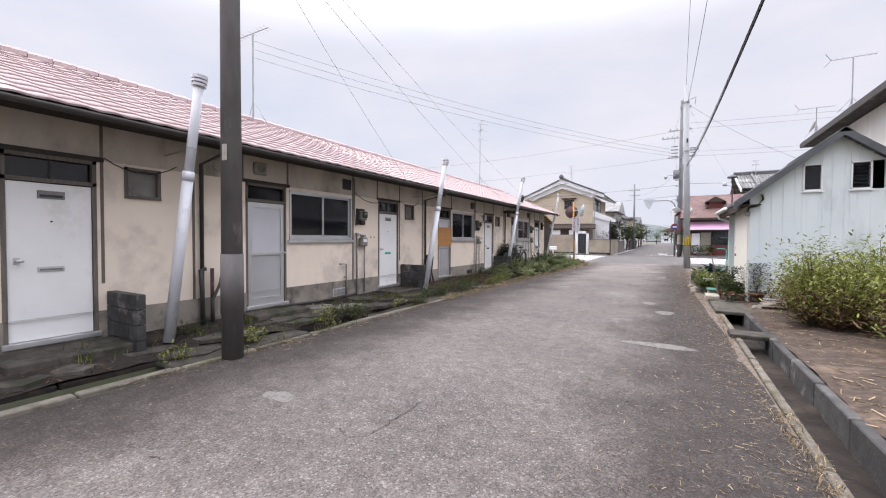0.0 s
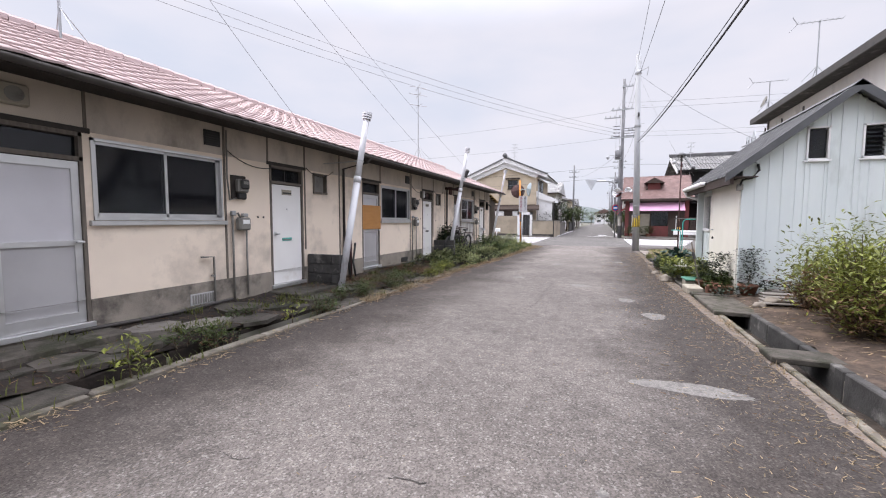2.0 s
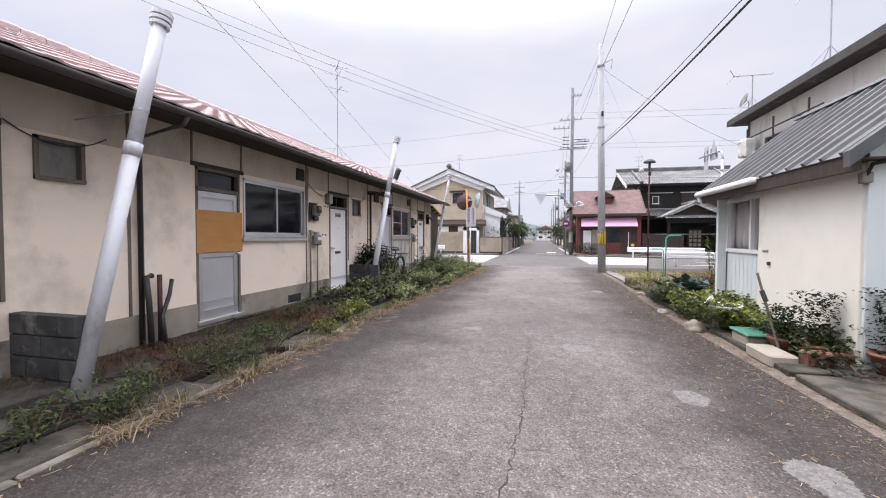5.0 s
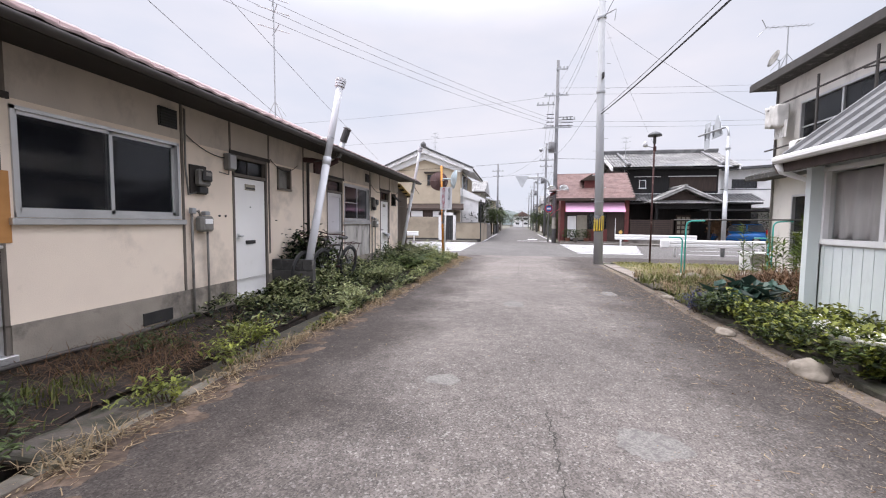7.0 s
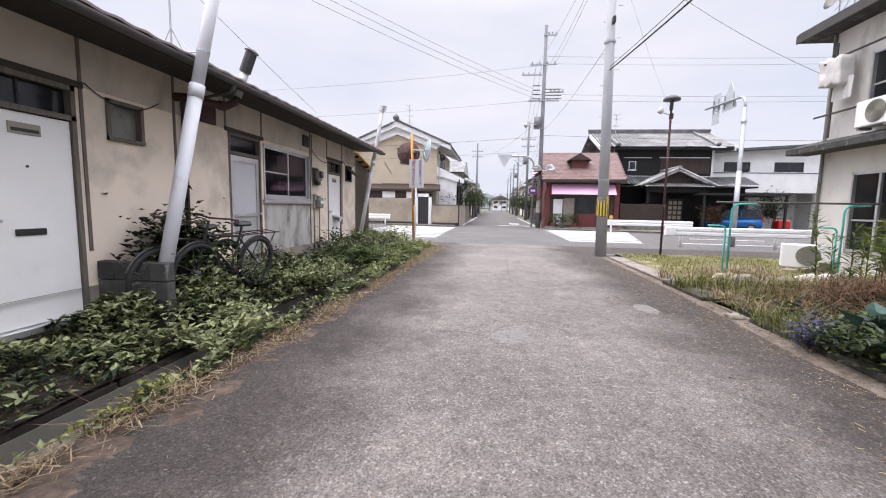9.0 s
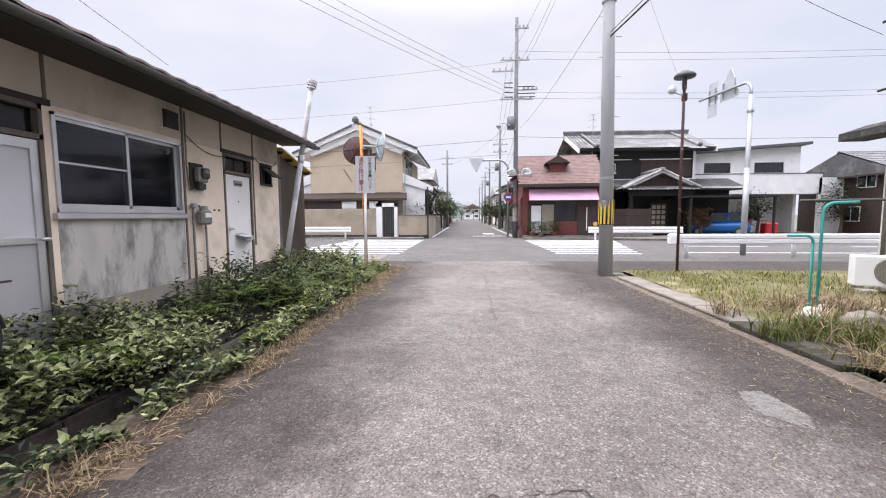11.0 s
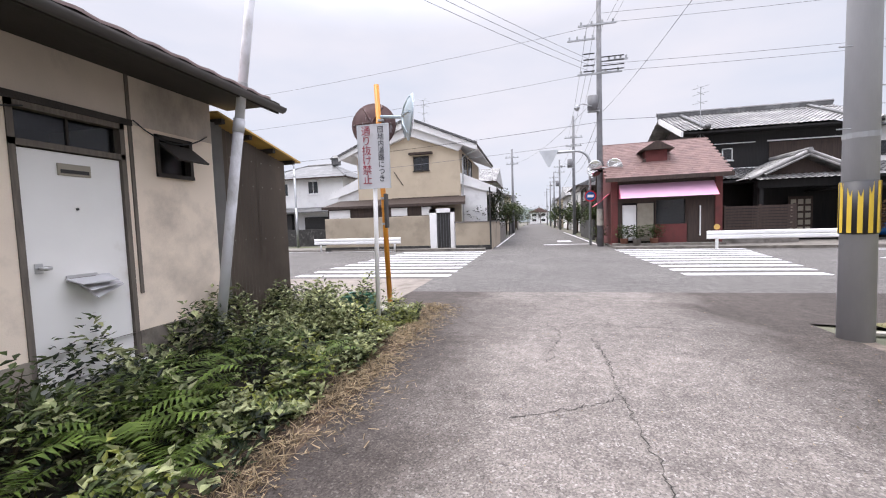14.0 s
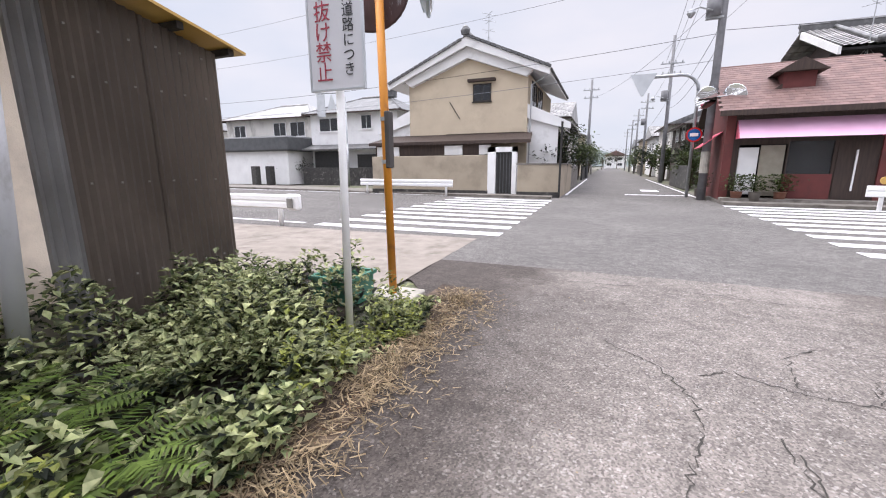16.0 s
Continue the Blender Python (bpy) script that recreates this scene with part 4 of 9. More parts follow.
part("plinth", holed(bmesh.new(), (FX + 0.02, Y0, 0), (0, 1, 0), (-0.02, 0, 0), Y1 - Y0, -0.05, 0.53, [(D - Y0 + a, D - Y0 + b, 0.24, 0.53) for D in DOORS for a, b in ((0, 0.9), (-3.8, -2.92))] + [(D - Y0 - 1.62, D - Y0 - 1.3, 0.17, 0.33) for D in DOORS]), "plinth", row, "grey mortar plinth")
part("end_wall", B(-12.0, Y1 - 0.12, 0, FX - 0.12, Y1, 3.05), "stucco", row)
part("end_wall", B(-12.0, Y0, 0, FX - 0.12, Y0 + 0.12, 3.05), "stucco", row)
part("gable", prism(bmesh.new(), [(-12.0, Y1 - 0.12, 3.05), (FX, Y1 - 0.12, 3.05), (-9.2, Y1 - 0.12, 4.25)], (0, 0.12, 0)), "stucco", row)
part("gable", prism(bmesh.new(), [(-12.0, Y0, 3.05), (FX, Y0, 3.05), (-9.2, Y0, 4.25)], (0, 0.12, 0)), "stucco", row)
part("back_wall", B(-12.12, Y0, 0, -12.0, Y1, 3.05), "stucco", row)
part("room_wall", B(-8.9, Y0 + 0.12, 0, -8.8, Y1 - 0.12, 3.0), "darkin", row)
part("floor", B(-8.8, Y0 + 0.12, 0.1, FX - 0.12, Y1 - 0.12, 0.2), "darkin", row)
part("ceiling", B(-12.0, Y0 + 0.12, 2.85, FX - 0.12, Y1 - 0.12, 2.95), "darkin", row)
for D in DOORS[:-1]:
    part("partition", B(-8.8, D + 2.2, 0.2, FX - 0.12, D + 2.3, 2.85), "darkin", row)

# eaves, gutter and roof deck
EX, EZ, RX, RZ = -5.70, 3.03, -9.2, 4.53
part("soffit", B(FX, Y0 - 0.3, 3.03, EX + 0.05, Y1 + 0.3, 3.05), "beam", row, "dark boarded soffit")
part("fascia", B(EX + 0.0, Y0 - 0.3, 2.93, EX + 0.03, Y1 + 0.3, 3.06), "beam", row)
part("deck", prism(bmesh.new(), [(EX, Y0 - 0.3, EZ), (RX, Y0 - 0.3, RZ), (-12.7, Y0 - 0.3, EZ), (-12.7, Y0 - 0.3, EZ - 0.05), (RX, Y0 - 0.3, RZ - 0.05), (EX, Y0 - 0.3, EZ - 0.05)], (0, Y1 - Y0 + 0.6, 0)), "beam", row)
bm = bmesh.new()
for k in range(7):
    pts = arc((EX + 0.085, Y0 - 0.3, 2.985), 0.055, 180 + 180 * k / 7, 180 + 180 * (k + 1) / 7, 1, (1, 0, 0), (0, 0, 1))
    bm.faces.new([bm.verts.new(p) for p in (pts[0], pts[1], pts[1] + Vector((0, Y1 - Y0 + 0.6, 0)), pts[0] + Vector((0, Y1 - Y0 + 0.6, 0)))])
bmesh.ops.remove_doubles(bm, verts=bm.verts, dist=1e-5)
bmesh.ops.solidify(bm, geom=bm.faces[:], thickness=0.006)
part("gutter", bm, "darkpipe", row, "dark half-round gutter", smooth=True)
for D in DOORS[:-1]:
    y = D + 2.26
    part("downpipe", T([(EX + 0.085, y, 2.95), (EX + 0.02, y, 2.85), (FX + 0.06, y, 2.72), (FX + 0.06, y, 0.1)], 0.033, 8), "darkpipe", row, "dark round downpipe", smooth=True)

# tiles: courses from the eave to the ridge
TW, NC = 0.29, 13
sl = Vector((RX - EX, 0, RZ - EZ))
tl = sl.length / NC
su = sl.normalized()
sn = Vector((-su.z, 0, su.x))
if sn.z < 0:
    sn = -sn
tv, tf = [], []
for j, (s, h) in enumerate(((0.0, 0.022), (1.12, 0.004))):
    for i in range(6):
        w = 0.013 * (0.5 + 0.5 * math.cos(math.tau * i / 5 + 0.6)) if i < 5 else 0.013 * (0.5 + 0.5 * math.cos(0.6))
        tv.append(su * (s * tl) + Vector((0, TW * 1.03 * i / 5, 0)) + sn * (w + h))
for i in range(6):
    tv.append(tv[i] - sn * 0.022)
tf = [(i, i + 1, i + 7, i + 6) for i in range(5)] + [(12 + i, 13 + i, i + 1, i) for i in range(5)]
tile_me = bpy.data.meshes.new("roof_tile")
tile_me.from_pydata([tuple(v) for v in tv], [], tf)
tile_me.materials.append(M["redtile"])
tile_me.polygons.foreach_set("use_smooth", [True] * 5 + [False] * 5)
RV, RF, TILES = [], [], []
e0 = Vector((EX + 0.1, 0, EZ - 0.03)) + sn * 0.01
ny = int((Y1 - Y0 + 0.6) / TW)
for i in range(ny):
    for j in range(NC):
        y = Y0 - 0.3 + i * TW
        o = e0 + su * (tl * j * 1.0) + Vector((0, y, 0)) + sn * (0.004 * nz(i * 0.7, j * 0.9, 1.0))
        if 1.4 < y < 8.05:
            TILES.append(o)
        else:
            k = len(RV)
            RV += [tuple(v + o) for v in tv]
            RF += [tuple(q + k for q in f) for f in tf]
me = bpy.data.meshes.new("tiles")
me.from_pydata(RV, [], RF)
part("roof_tiles", me, "redtile", row, "red clay tiles with sky sheen painted in", kind="stuff")
bm = pantiles(bmesh.new(), (-12.8, Y0 - 0.3, EZ - 0.03), (0, Y1 - Y0 + 0.6, 0), (3.6, 0, 1.53), 60, 10)
part("back_roof", bm, "redtile_r", row)
bm = bmesh.new()
for i in range(int((Y1 - Y0 + 0.6) / 0.32)):
    y = Y0 - 0.3 + i * 0.32
    tube(bm, [(RX, y, RZ + 0.03), (RX, y + 0.31, RZ + 0.045)], 0.095, 8)
part("ridge_cap", bm, "redtile_r", row, "row of rounded ridge tiles")

# vertical battens on the wall
for D in DOORS:
    for a, z0, z1 in ((-0.04, 2.54, 3.03), (0.96, 0.9, 3.03), (-0.97, 0.1, 3.03), (-2.88, 2.54, 3.03), (2.16, 0.3, 3.03), (-3.86, 2.54, 3.03)):
        if D + a < Y1:
            part("batten", B(FX, D + a - 0.017, z0, FX + 0.014, D + a + 0.017, z1), "batten", row)
    part("lintel", B(FX, D - 3.88, 2.54, FX + 0.022, D - 2.84, 2.6), "beam", row)
    part("lintel", B(FX, D - 0.06, 2.54, FX + 0.022, D + 0.98, 2.6), "beam", row)


def white_door(D, slot, flap):
    """Flat steel door with letter slot, flap, handle; a dark frame and transom above."""
    d = part("door", B(FX - 0.06, D + 0.05, 0.27, FX - 0.015, D + 0.85, 2.19, bevel=0.004), "whitedoor", row, "flat white steel door")
    part("frame", B((FX - 0.12, D, 0.24, FX + 0.012, D + 0.045, 2.54), (FX - 0.12, D + 0.855, 0.24, FX + 0.012, D + 0.9, 2.54), (FX - 0.12, D, 2.2, FX + 0.012, D + 0.9, 2.25), (FX - 0.12, D, 2.49, FX + 0.012, D + 0.9, 2.54)), "batten", d, "grey weathered frame")
    part("threshold", B(FX - 0.12, D - 0.02, 0.2, FX + 0.06, D + 0.92, 0.265, bevel=0.006), "alu", d)
    part("transom_pane", B(FX - 0.07, D + 0.04, 2.25, FX - 0.062, D + 0.86, 2.49), "glass", d).visible_shadow = False
    part("transom_bar", B(FX - 0.075, D + 0.44, 2.25, FX - 0.05, D + 0.46, 2.49), "beam", d)
    part("name_plate", B(FX - 0.015, D + 0.32, 2.0, FX - 0.003, D + 0.58, 2.1, bevel=0.003), "shutter" if slot else "greyplastic", d, "brass-grey letter slot cover")
    part("slot", B(FX - 0.003, D + 0.34, 2.02, FX + 0.002, D + 0.56, 2.05), "black", d)
    part("letter_flap", B(FX - 0.015, D + 0.31, 1.1, FX + 0.0, D + 0.56, 1.16, bevel=0.004), flap, d, "letter flap")
    part("flap_slot", B(FX + 0.0, D + 0.33, 1.115, FX + 0.004, D + 0.54, 1.135), "black" if flap == "black" else "greyplastic", d)
    h = bmesh.new()
    tube(h, [(FX - 0.015, D + 0.13, 1.24), (FX + 0.045, D + 0.13, 1.24)], 0.012)
    lathe(h, [(0.0, -0.02), (0.024, -0.014), (0.028, 0.0), (0.024, 0.014), (0.0, 0.02)], (FX + 0.05, D + 0.14, 1.24), 10, 1.0, 1.6)
    part("handle", h, "alu", d, "chrome door knob", smooth=True)
    part("escutcheon", B(FX - 0.015, D + 0.1, 1.2, FX - 0.008, D + 0.16, 1.28, bevel=0.003), "alu", d)
    part("peephole", T([(FX - 0.016, D + 0.45, 1.72), (FX - 0.008, D + 0.45, 1.72)], 0.012), "black", d)
    return d


def alu_door(D, board):
    """Aluminium kitchen door: frame, rail, frosted upper and grey lower panel."""
    y = D - 3.8
    d = part("door", B(FX - 0.058, y + 0.05, 0.275, FX - 0.05, y + 0.83, 2.185), "alu_grey", row, "aluminium-framed kitchen door")
    for q in ((y + 0.045, y + 0.12), (y + 0.76, y + 0.835)):
        part("stile", B(FX - 0.06, q[0], 0.27, FX - 0.01, q[1], 2.19), "alu", d)
    for q in ((0.27, 0.4), (1.2, 1.26), (2.1, 2.19)):
        part("rail", B(FX - 0.06, y + 0.12, q[0], FX - 0.01, y + 0.76, q[1]), "alu", d)
    part("upper_panel", B(FX - 0.045, y + 0.12, 1.26, FX - 0.03, y + 0.76, 2.1), "frost", d, "frosted pane")
    part("lower_panel", B(FX - 0.045, y + 0.12, 0.4, FX - 0.03, y + 0.76, 1.2), "alu_grey", d, "grey panel")
    part("frame", B((FX - 0.12, y, 0.24, FX + 0.01, y + 0.04, 2.54), (FX - 0.12, y + 0.84, 0.24, FX + 0.01, y + 0.88, 2.54), (FX - 0.12, y, 2.2, FX + 0.01, y + 0.88, 2.25), (FX - 0.12, y, 2.49, FX + 0.01, y + 0.88, 2.54)), "batten", d)
    part("threshold", B(FX - 0.12, y - 0.02, 0.2, FX + 0.06, y + 0.9, 0.265, bevel=0.006), "alu", d)
    part("transom_pane", B(FX - 0.07, y + 0.04, 2.25, FX - 0.062, y + 0.84, 2.49), "glass", d).visible_shadow = False
    h = bmesh.new()
    tube(h, [(FX - 0.01, y + 0.79, 1.24), (FX + 0.05, y + 0.79, 1.24)], 0.011)
    lathe(h, [(0.0, -0.022), (0.025, -0.012), (0.028, 0.0), (0.025, 0.012), (0.0, 0.022)], (FX + 0.055, y + 0.785, 1.24), 10, 1.0, 1.7)
    part("handle", h, "alu", d, "chrome door knob", smooth=True)
    for z in (0.6, 1.1, 1.95):
        part("hinge", T([(FX - 0.005, y + 0.05, z), (FX - 0.005, y + 0.05, z + 0.09)], 0.01, 6), "alu", d)
    if board:
        part("board", B(FX - 0.008, y + 0.0, 1.27, FX + 0.012, y + 0.93, 1.91, bevel=0.003), "ply", d, "orange-brown plywood board nailed over the pane")
    return d


def slide_window(D, halved=False):
    """Two sliding sashes in an aluminium frame with a sill."""
    a, b, z0, z1 = D - 2.84, D - 1.02, 1.5, 2.5
    w = part("window", B((FX - 0.1, a, z0, FX + 0.02, a + 0.035, z1), (FX - 0.1, b - 0.035, z0, FX + 0.02, b, z1), (FX - 0.1, a, z1 - 0.035, FX + 0.02, b, z1), (FX - 0.1, a, z0, FX + 0.03, b, z0 + 0.045)), "alu", row, "aluminium sliding window")
    part("sill", B(FX - 0.01, a - 0.05, z0 - 0.07, FX + 0.06, b + 0.05, z0 - 0.005, bevel=0.006), "alu", w, "projecting metal sill")
    m = (a + b) / 2
    for k, (c, e, x) in enumerate(((a + 0.035, m + 0.03, FX - 0.03), (m - 0.03, b - 0.035, FX - 0.06))):
        bars = [(x, c, z0 + 0.045, x + 0.022, c + 0.03, z1 - 0.035), (x, e - 0.04, z0 + 0.045, x + 0.022, e, z1 - 0.035), (x, c, z0 + 0.045, x + 0.022, e, z0 + 0.09), (x, c, z1 - 0.07, x + 0.022, e, z1 - 0.035)]
        if halved and k == 0:
            bars.append((x, c, 2.0, x + 0.022, e, 2.02))
        s = part("sash", B(*bars), "alu", w)
        part("pane", B(x + 0.006, c + 0.03, z0 + 0.09, x + 0.011, e - 0.04, z1 - 0.07), "glass", s).visible_shadow = False
    return w


def small_window(D, ajar=False):
    a, b, z0, z1 = D + 1.22, D + 1.68, 2.08, 2.52
    w = part("window", B((FX - 0.1, a, z0, FX + 0.025, a + 0.04, z1), (FX - 0.1, b - 0.04, z0, FX + 0.025, b, z1), (FX - 0.1, a, z1 - 0.04, FX + 0.025, b, z1), (FX - 0.1, a, z0, FX + 0.035, b, z0 + 0.04)), "batten" if not ajar else "beam", row, "small wooden-framed toilet window")
    if ajar:
        q = part("sash", B(-0.0, a + 0.03, -0.3, 0.02, b - 0.03, 0.0), "beam", w, "sash tilted open")
        q.data.transform(Matrix.Translation((FX + 0.02, 0, z0 + 0.34)) @ Matrix.Rotation(radians(-52), 4, "Y"))
    part("pane", B(FX - 0.06, a + 0.04, z0 + 0.04, FX - 0.054, b - 0.04, z1 - 0.04), "glass" if ajar else "greyplastic", w, "" if ajar else "dull frosted pane")
    return w


for k, D in enumerate(DOORS):
    white_door(D, k != 1, "turq" if k == 2 else ("black" if k == 3 else "alu"))
    alu_door(D, k == 3)
    slide_window(D, k == 4)
    small_window(D, k == 4)
    part("louvre_vent", B((FX, D - 1.32, 2.68, FX + 0.02, D - 1.04, 2.92), *[(FX + 0.02, D - 1.3, 2.7 + 0.036 * i, FX + 0.034, D - 1.06, 2.725 + 0.036 * i) for i in range(6)]), "black", row, "dark louvred wall vent")
    if k == 2:
        v = part("underfloor_vent", B(FX + 0.02, D - 1.66, 0.19, FX + 0.036, D - 1.24, 0.37, bevel=0.004), "alu_grey", row, "pale metal underfloor grille")
        for i in range(9):
            part("slat", B(FX + 0.036, D - 1.63 + 0.042 * i, 0.21, FX + 0.042, D - 1.605 + 0.042 * i, 0.35), "greyplastic", v)
    else:
        part("underfloor_vent", B(FX - 0.02, D - 1.64, 0.2, FX + 0.034, D - 1.22, 0.35), "black", row, "dark square underfloor vent")
    if k >= 3:
        continue
    put("door_step", B(FX + 0.02, D - 0.15, 0.02, FX + 0.75, D + 1.0, 0.17, bevel=0.015), "mosskerb", "worn concrete step before the white door", "step", "door steps", "structure")
    put("door_step", B(FX + 0.02, D - 3.95, 0.02, FX + 0.55, D - 2.8, 0.17, bevel=0.015), "mosskerb", "worn concrete step before the kitchen door", "step", "door steps", "structure")


part("stained_render", B(FX, DOORS[4] - 2.84, 0.53, FX + 0.005, DOORS[4] - 1.0, 1.42), "mould", row, "grey render blackened by mould under the window")


def meters(D):
    e = thing("electric_meter", (FX, D - 0.69, 1.95), "grey electricity meter on a wooden backboard", "electric meter", "electric meters")
    part("backboard", B(FX, D - 0.86, 1.86, FX + 0.025, D - 0.56, 2.26, bevel=0.004), "beam", e, "dark wooden board")
    part("case", B(FX + 0.025, D - 0.8, 1.97, FX + 0.13, D - 0.58, 2.2, bevel=0.025), "greyplastic", e)
    part("cover", B(FX + 0.13, D - 0.775, 2.03, FX + 0.175, D - 0.605, 2.19, bevel=0.02), "black", e, "dark glass cover")
    part("dial", B(FX + 0.175, D - 0.74, 2.11, FX + 0.178, D - 0.64, 2.16), "greyplastic", e)
    part("terminal_box", B(FX + 0.025, D - 0.77, 1.87, FX + 0.1, D - 0.61, 1.96, bevel=0.01), "black", e)
    c = T([(FX + 0.03, D - 0.76, 1.88), (FX + 0.03, D - 0.9, 1.84), (FX + 0.03, D - 0.94, 2.2), (FX + 0.03, D - 0.93, 2.98)], 0.013, 6)
    part("conduit", c, "greyplastic", e, smooth=True)
    g = thing("gas_meter", (FX, D - 0.72, 1.35), "weathered gas meter with pipes down the wall", "gas meter", "gas meters")
    part("body", B(FX + 0.03, D - 0.82, 1.33, FX + 0.16, D - 0.58, 1.55, bevel=0.03), "greyplastic", g)
    part("dial", B(FX + 0.16, D - 0.77, 1.44, FX + 0.172, D - 0.63, 1.51, bevel=0.004), "white", g)
    part("pipe", T([(FX + 0.05, D - 0.88, 0.12), (FX + 0.05, D - 0.88, 1.6), (FX + 0.09, D - 0.8, 1.62), (FX + 0.09, D - 0.76, 1.54)], 0.018, 8), "greyplastic", g, smooth=True)
    part("pipe", T([(FX + 0.05, D - 0.6, 0.2), (FX + 0.05, D - 0.6, 1.35)], 0.016, 8), "greyplastic", g, smooth=True)
    part("valve", B(FX + 0.03, D - 0.92, 1.58, FX + 0.1, D - 0.84, 1.66, bevel=0.012), "galv", g)
    part("valve", B(FX + 0.03, D - 0.7, 1.56, FX + 0.11, D - 0.6, 1.62, bevel=0.012), "galv", g)


for D in DOORS:
    meters(D)


for D in DOORS:
    for y in (D - 0.3, D - 0.17):
        part("bolt", T([(FX, y, 1.56), (FX + 0.015, y, 1.56)], 0.017, 8), "black", row)
jb = thing("junction_box", (FX, DOORS[3] - 0.1, 2.4), "grey plastic junction box beside the transom", "junction box")
part("case", B(FX, DOORS[3] - 0.19, 2.27, FX + 0.11, DOORS[3] - 0.03, 2.52, bevel=0.015), "greyplastic", jb)
part("lid", B(FX + 0.11, DOORS[3] - 0.18, 2.29, FX + 0.125, DOORS[3] - 0.04, 2.5, bevel=0.006), "alu_grey", jb)
part("cable", T([(FX + 0.04, DOORS[3] - 0.11, 2.27), (FX + 0.04, DOORS[3] - 0.12, 2.2), (FX + 0.02, DOORS[3] - 0.3, 2.22)], 0.008, 5), "wire", jb)


def block_wall(D):
    """A low screen of concrete blocks that stands out from the wall beside the door."""
    w = thing("block_wall", (FX + 0.4, D + 1.05, 0), "low sooty concrete block wall beside the door", "block wall", "block walls")
    for c in range(4):
        xs = [FX + 0.02, FX + 0.42, FX + 0.84] if c % 2 == 0 else [FX + 0.02, FX + 0.22, FX + 0.63, FX + 0.84]
        for a, b in zip(xs, xs[1:]):
            part("block", B(a, D + 0.99, 0.0 + 0.2 * c, b - 0.01, D + 1.1, 0.19 + 0.2 * c, bevel=0.006), "block", w)
    return w


def vent_pipe(base, top, r=0.072):
    """A tall leaning toilet vent pipe with a slotted cap."""
    b, t = Vector(base), Vector(top)
    v = thing("vent_pipe", base, "tall leaning grey vent pipe with a slotted cap", "vent pipe", "vent pipes")
    d = (t - b).normalized()
    part("lower_pipe", T([b, b.lerp(t, 0.62)], r, 12), "pvc", v, smooth=True)
    part("upper_pipe", T([b.lerp(t, 0.6), t - d * 0.1], r * 0.89, 12), "pvc", v, smooth=True)
    part("collar", T([b.lerp(t, 0.6), b.lerp(t, 0.635)], r + 0.006, 12), "pvc", v, smooth=True)
    part("band", T([b.lerp(t, 0.72), b.lerp(t, 0.727)], r * 0.95, 12), "galv", v)
    part("cap", T([t - d * 0.05, t], 0.1, 14), "pvc", v)
    part("cap_ring", T([t - d * 0.1, t - d * 0.065], 0.098, 14), "pvc", v)
    part("cap_neck", T([t - d * 0.15, t - d * 0.115], 0.092, 14), "pvc", v)
    part("wall_strap", T([b.lerp(t, 0.725), (FX, b.lerp(t, 0.725).y + 0.1, b.lerp(t, 0.725).z)], 0.009, 6), "galv", v)


for D in DOORS[:-1]:
    block_wall(D)
for b, t in (((-5.66, 3.0, 0.1), (-5.45, 3.34, 3.78)), ((-5.6, 9.5, 0.05), (-5.32, 10.16, 3.79)), ((-5.84, 16.5, 0.1), (-5.33, 17.1, 4.2)), ((-6.22, 24.12, 0.1), (-5.45, 24.1, 4.22))):
    vent_pipe(b, t, 0.056 if b[1] > 20 else 0.072)

# odds and ends on the wall
f = thing("vent_fan", (FX, 4.95, 2.8), "small square wall fan hood above the kitchen door", "vent fan")
part("hood", B(FX, 4.83, 2.7, FX + 0.07, 5.09, 2.93, bevel=0.02), "shutter", f)
part("grille", T([(FX + 0.07, 4.96, 2.815), (FX + 0.078, 4.96, 2.815)], 0.08, 14), "greyplastic", f)
put("wall_cover", T([(FX, 4.18, 2.75), (FX + 0.025, 4.18, 2.75)], 0.1, 18), "shutter", "round cream cover plate on the upper wall", "cover plate")
hp = thing("flue_pipe", (FX, 18.3, 2.6), "sooty stove flue elbow with a hooded cowl", "flue pipe")
part("wall_plate", B(FX, 18.02, 2.56, FX + 0.05, 18.34, 2.88, bevel=0.01), "rust", hp)
part("pipe", T([(FX, 17.6, 2.78), (FX + 0.16, 17.66, 2.78), (FX + 0.3, 17.85, 2.76), (FX + 0.42, 18.02, 2.75), (FX + 0.53, 18.08, 2.82), (FX + 0.56, 18.1, 2.92)], 0.055, 10), "rust", hp, smooth=True)
part("elbow_band", T([(FX + 0.38, 17.96, 2.755), (FX + 0.42, 18.02, 2.75)], 0.066, 10), "rust", hp)
part("stack", T([(FX + 0.555, 18.1, 2.9), (FX + 0.66, 18.14, 3.26)], 0.058, 10), "galv", hp, "pale galvanised stack", smooth=True)
part("cowl", T([(FX + 0.655, 18.138, 3.24), (FX + 0.74, 18.17, 3.5)], 0.078, 10), "black", hp, "dark slotted cowl")
part("cowl_cap", T([(FX + 0.745, 18.172, 3.52), (FX + 0.755, 18.176, 3.55)], 0.1, 10, 0.05), "black", hp)
tp = thing("water_pipe", (FX + 0.1, 7.12, 0.1), "thin rusty standpipe with a tap elbow", "standpipe")
part("pipe", T([(FX + 0.06, 7.22, 0.1), (FX + 0.06, 7.22, 0.92), (FX + 0.06, 7.0, 0.93)], 0.016, 8), "greyplastic", tp, smooth=True)
part("clip", B(FX, 7.2, 0.6, FX + 0.07, 7.24, 0.63), "galv", tp)
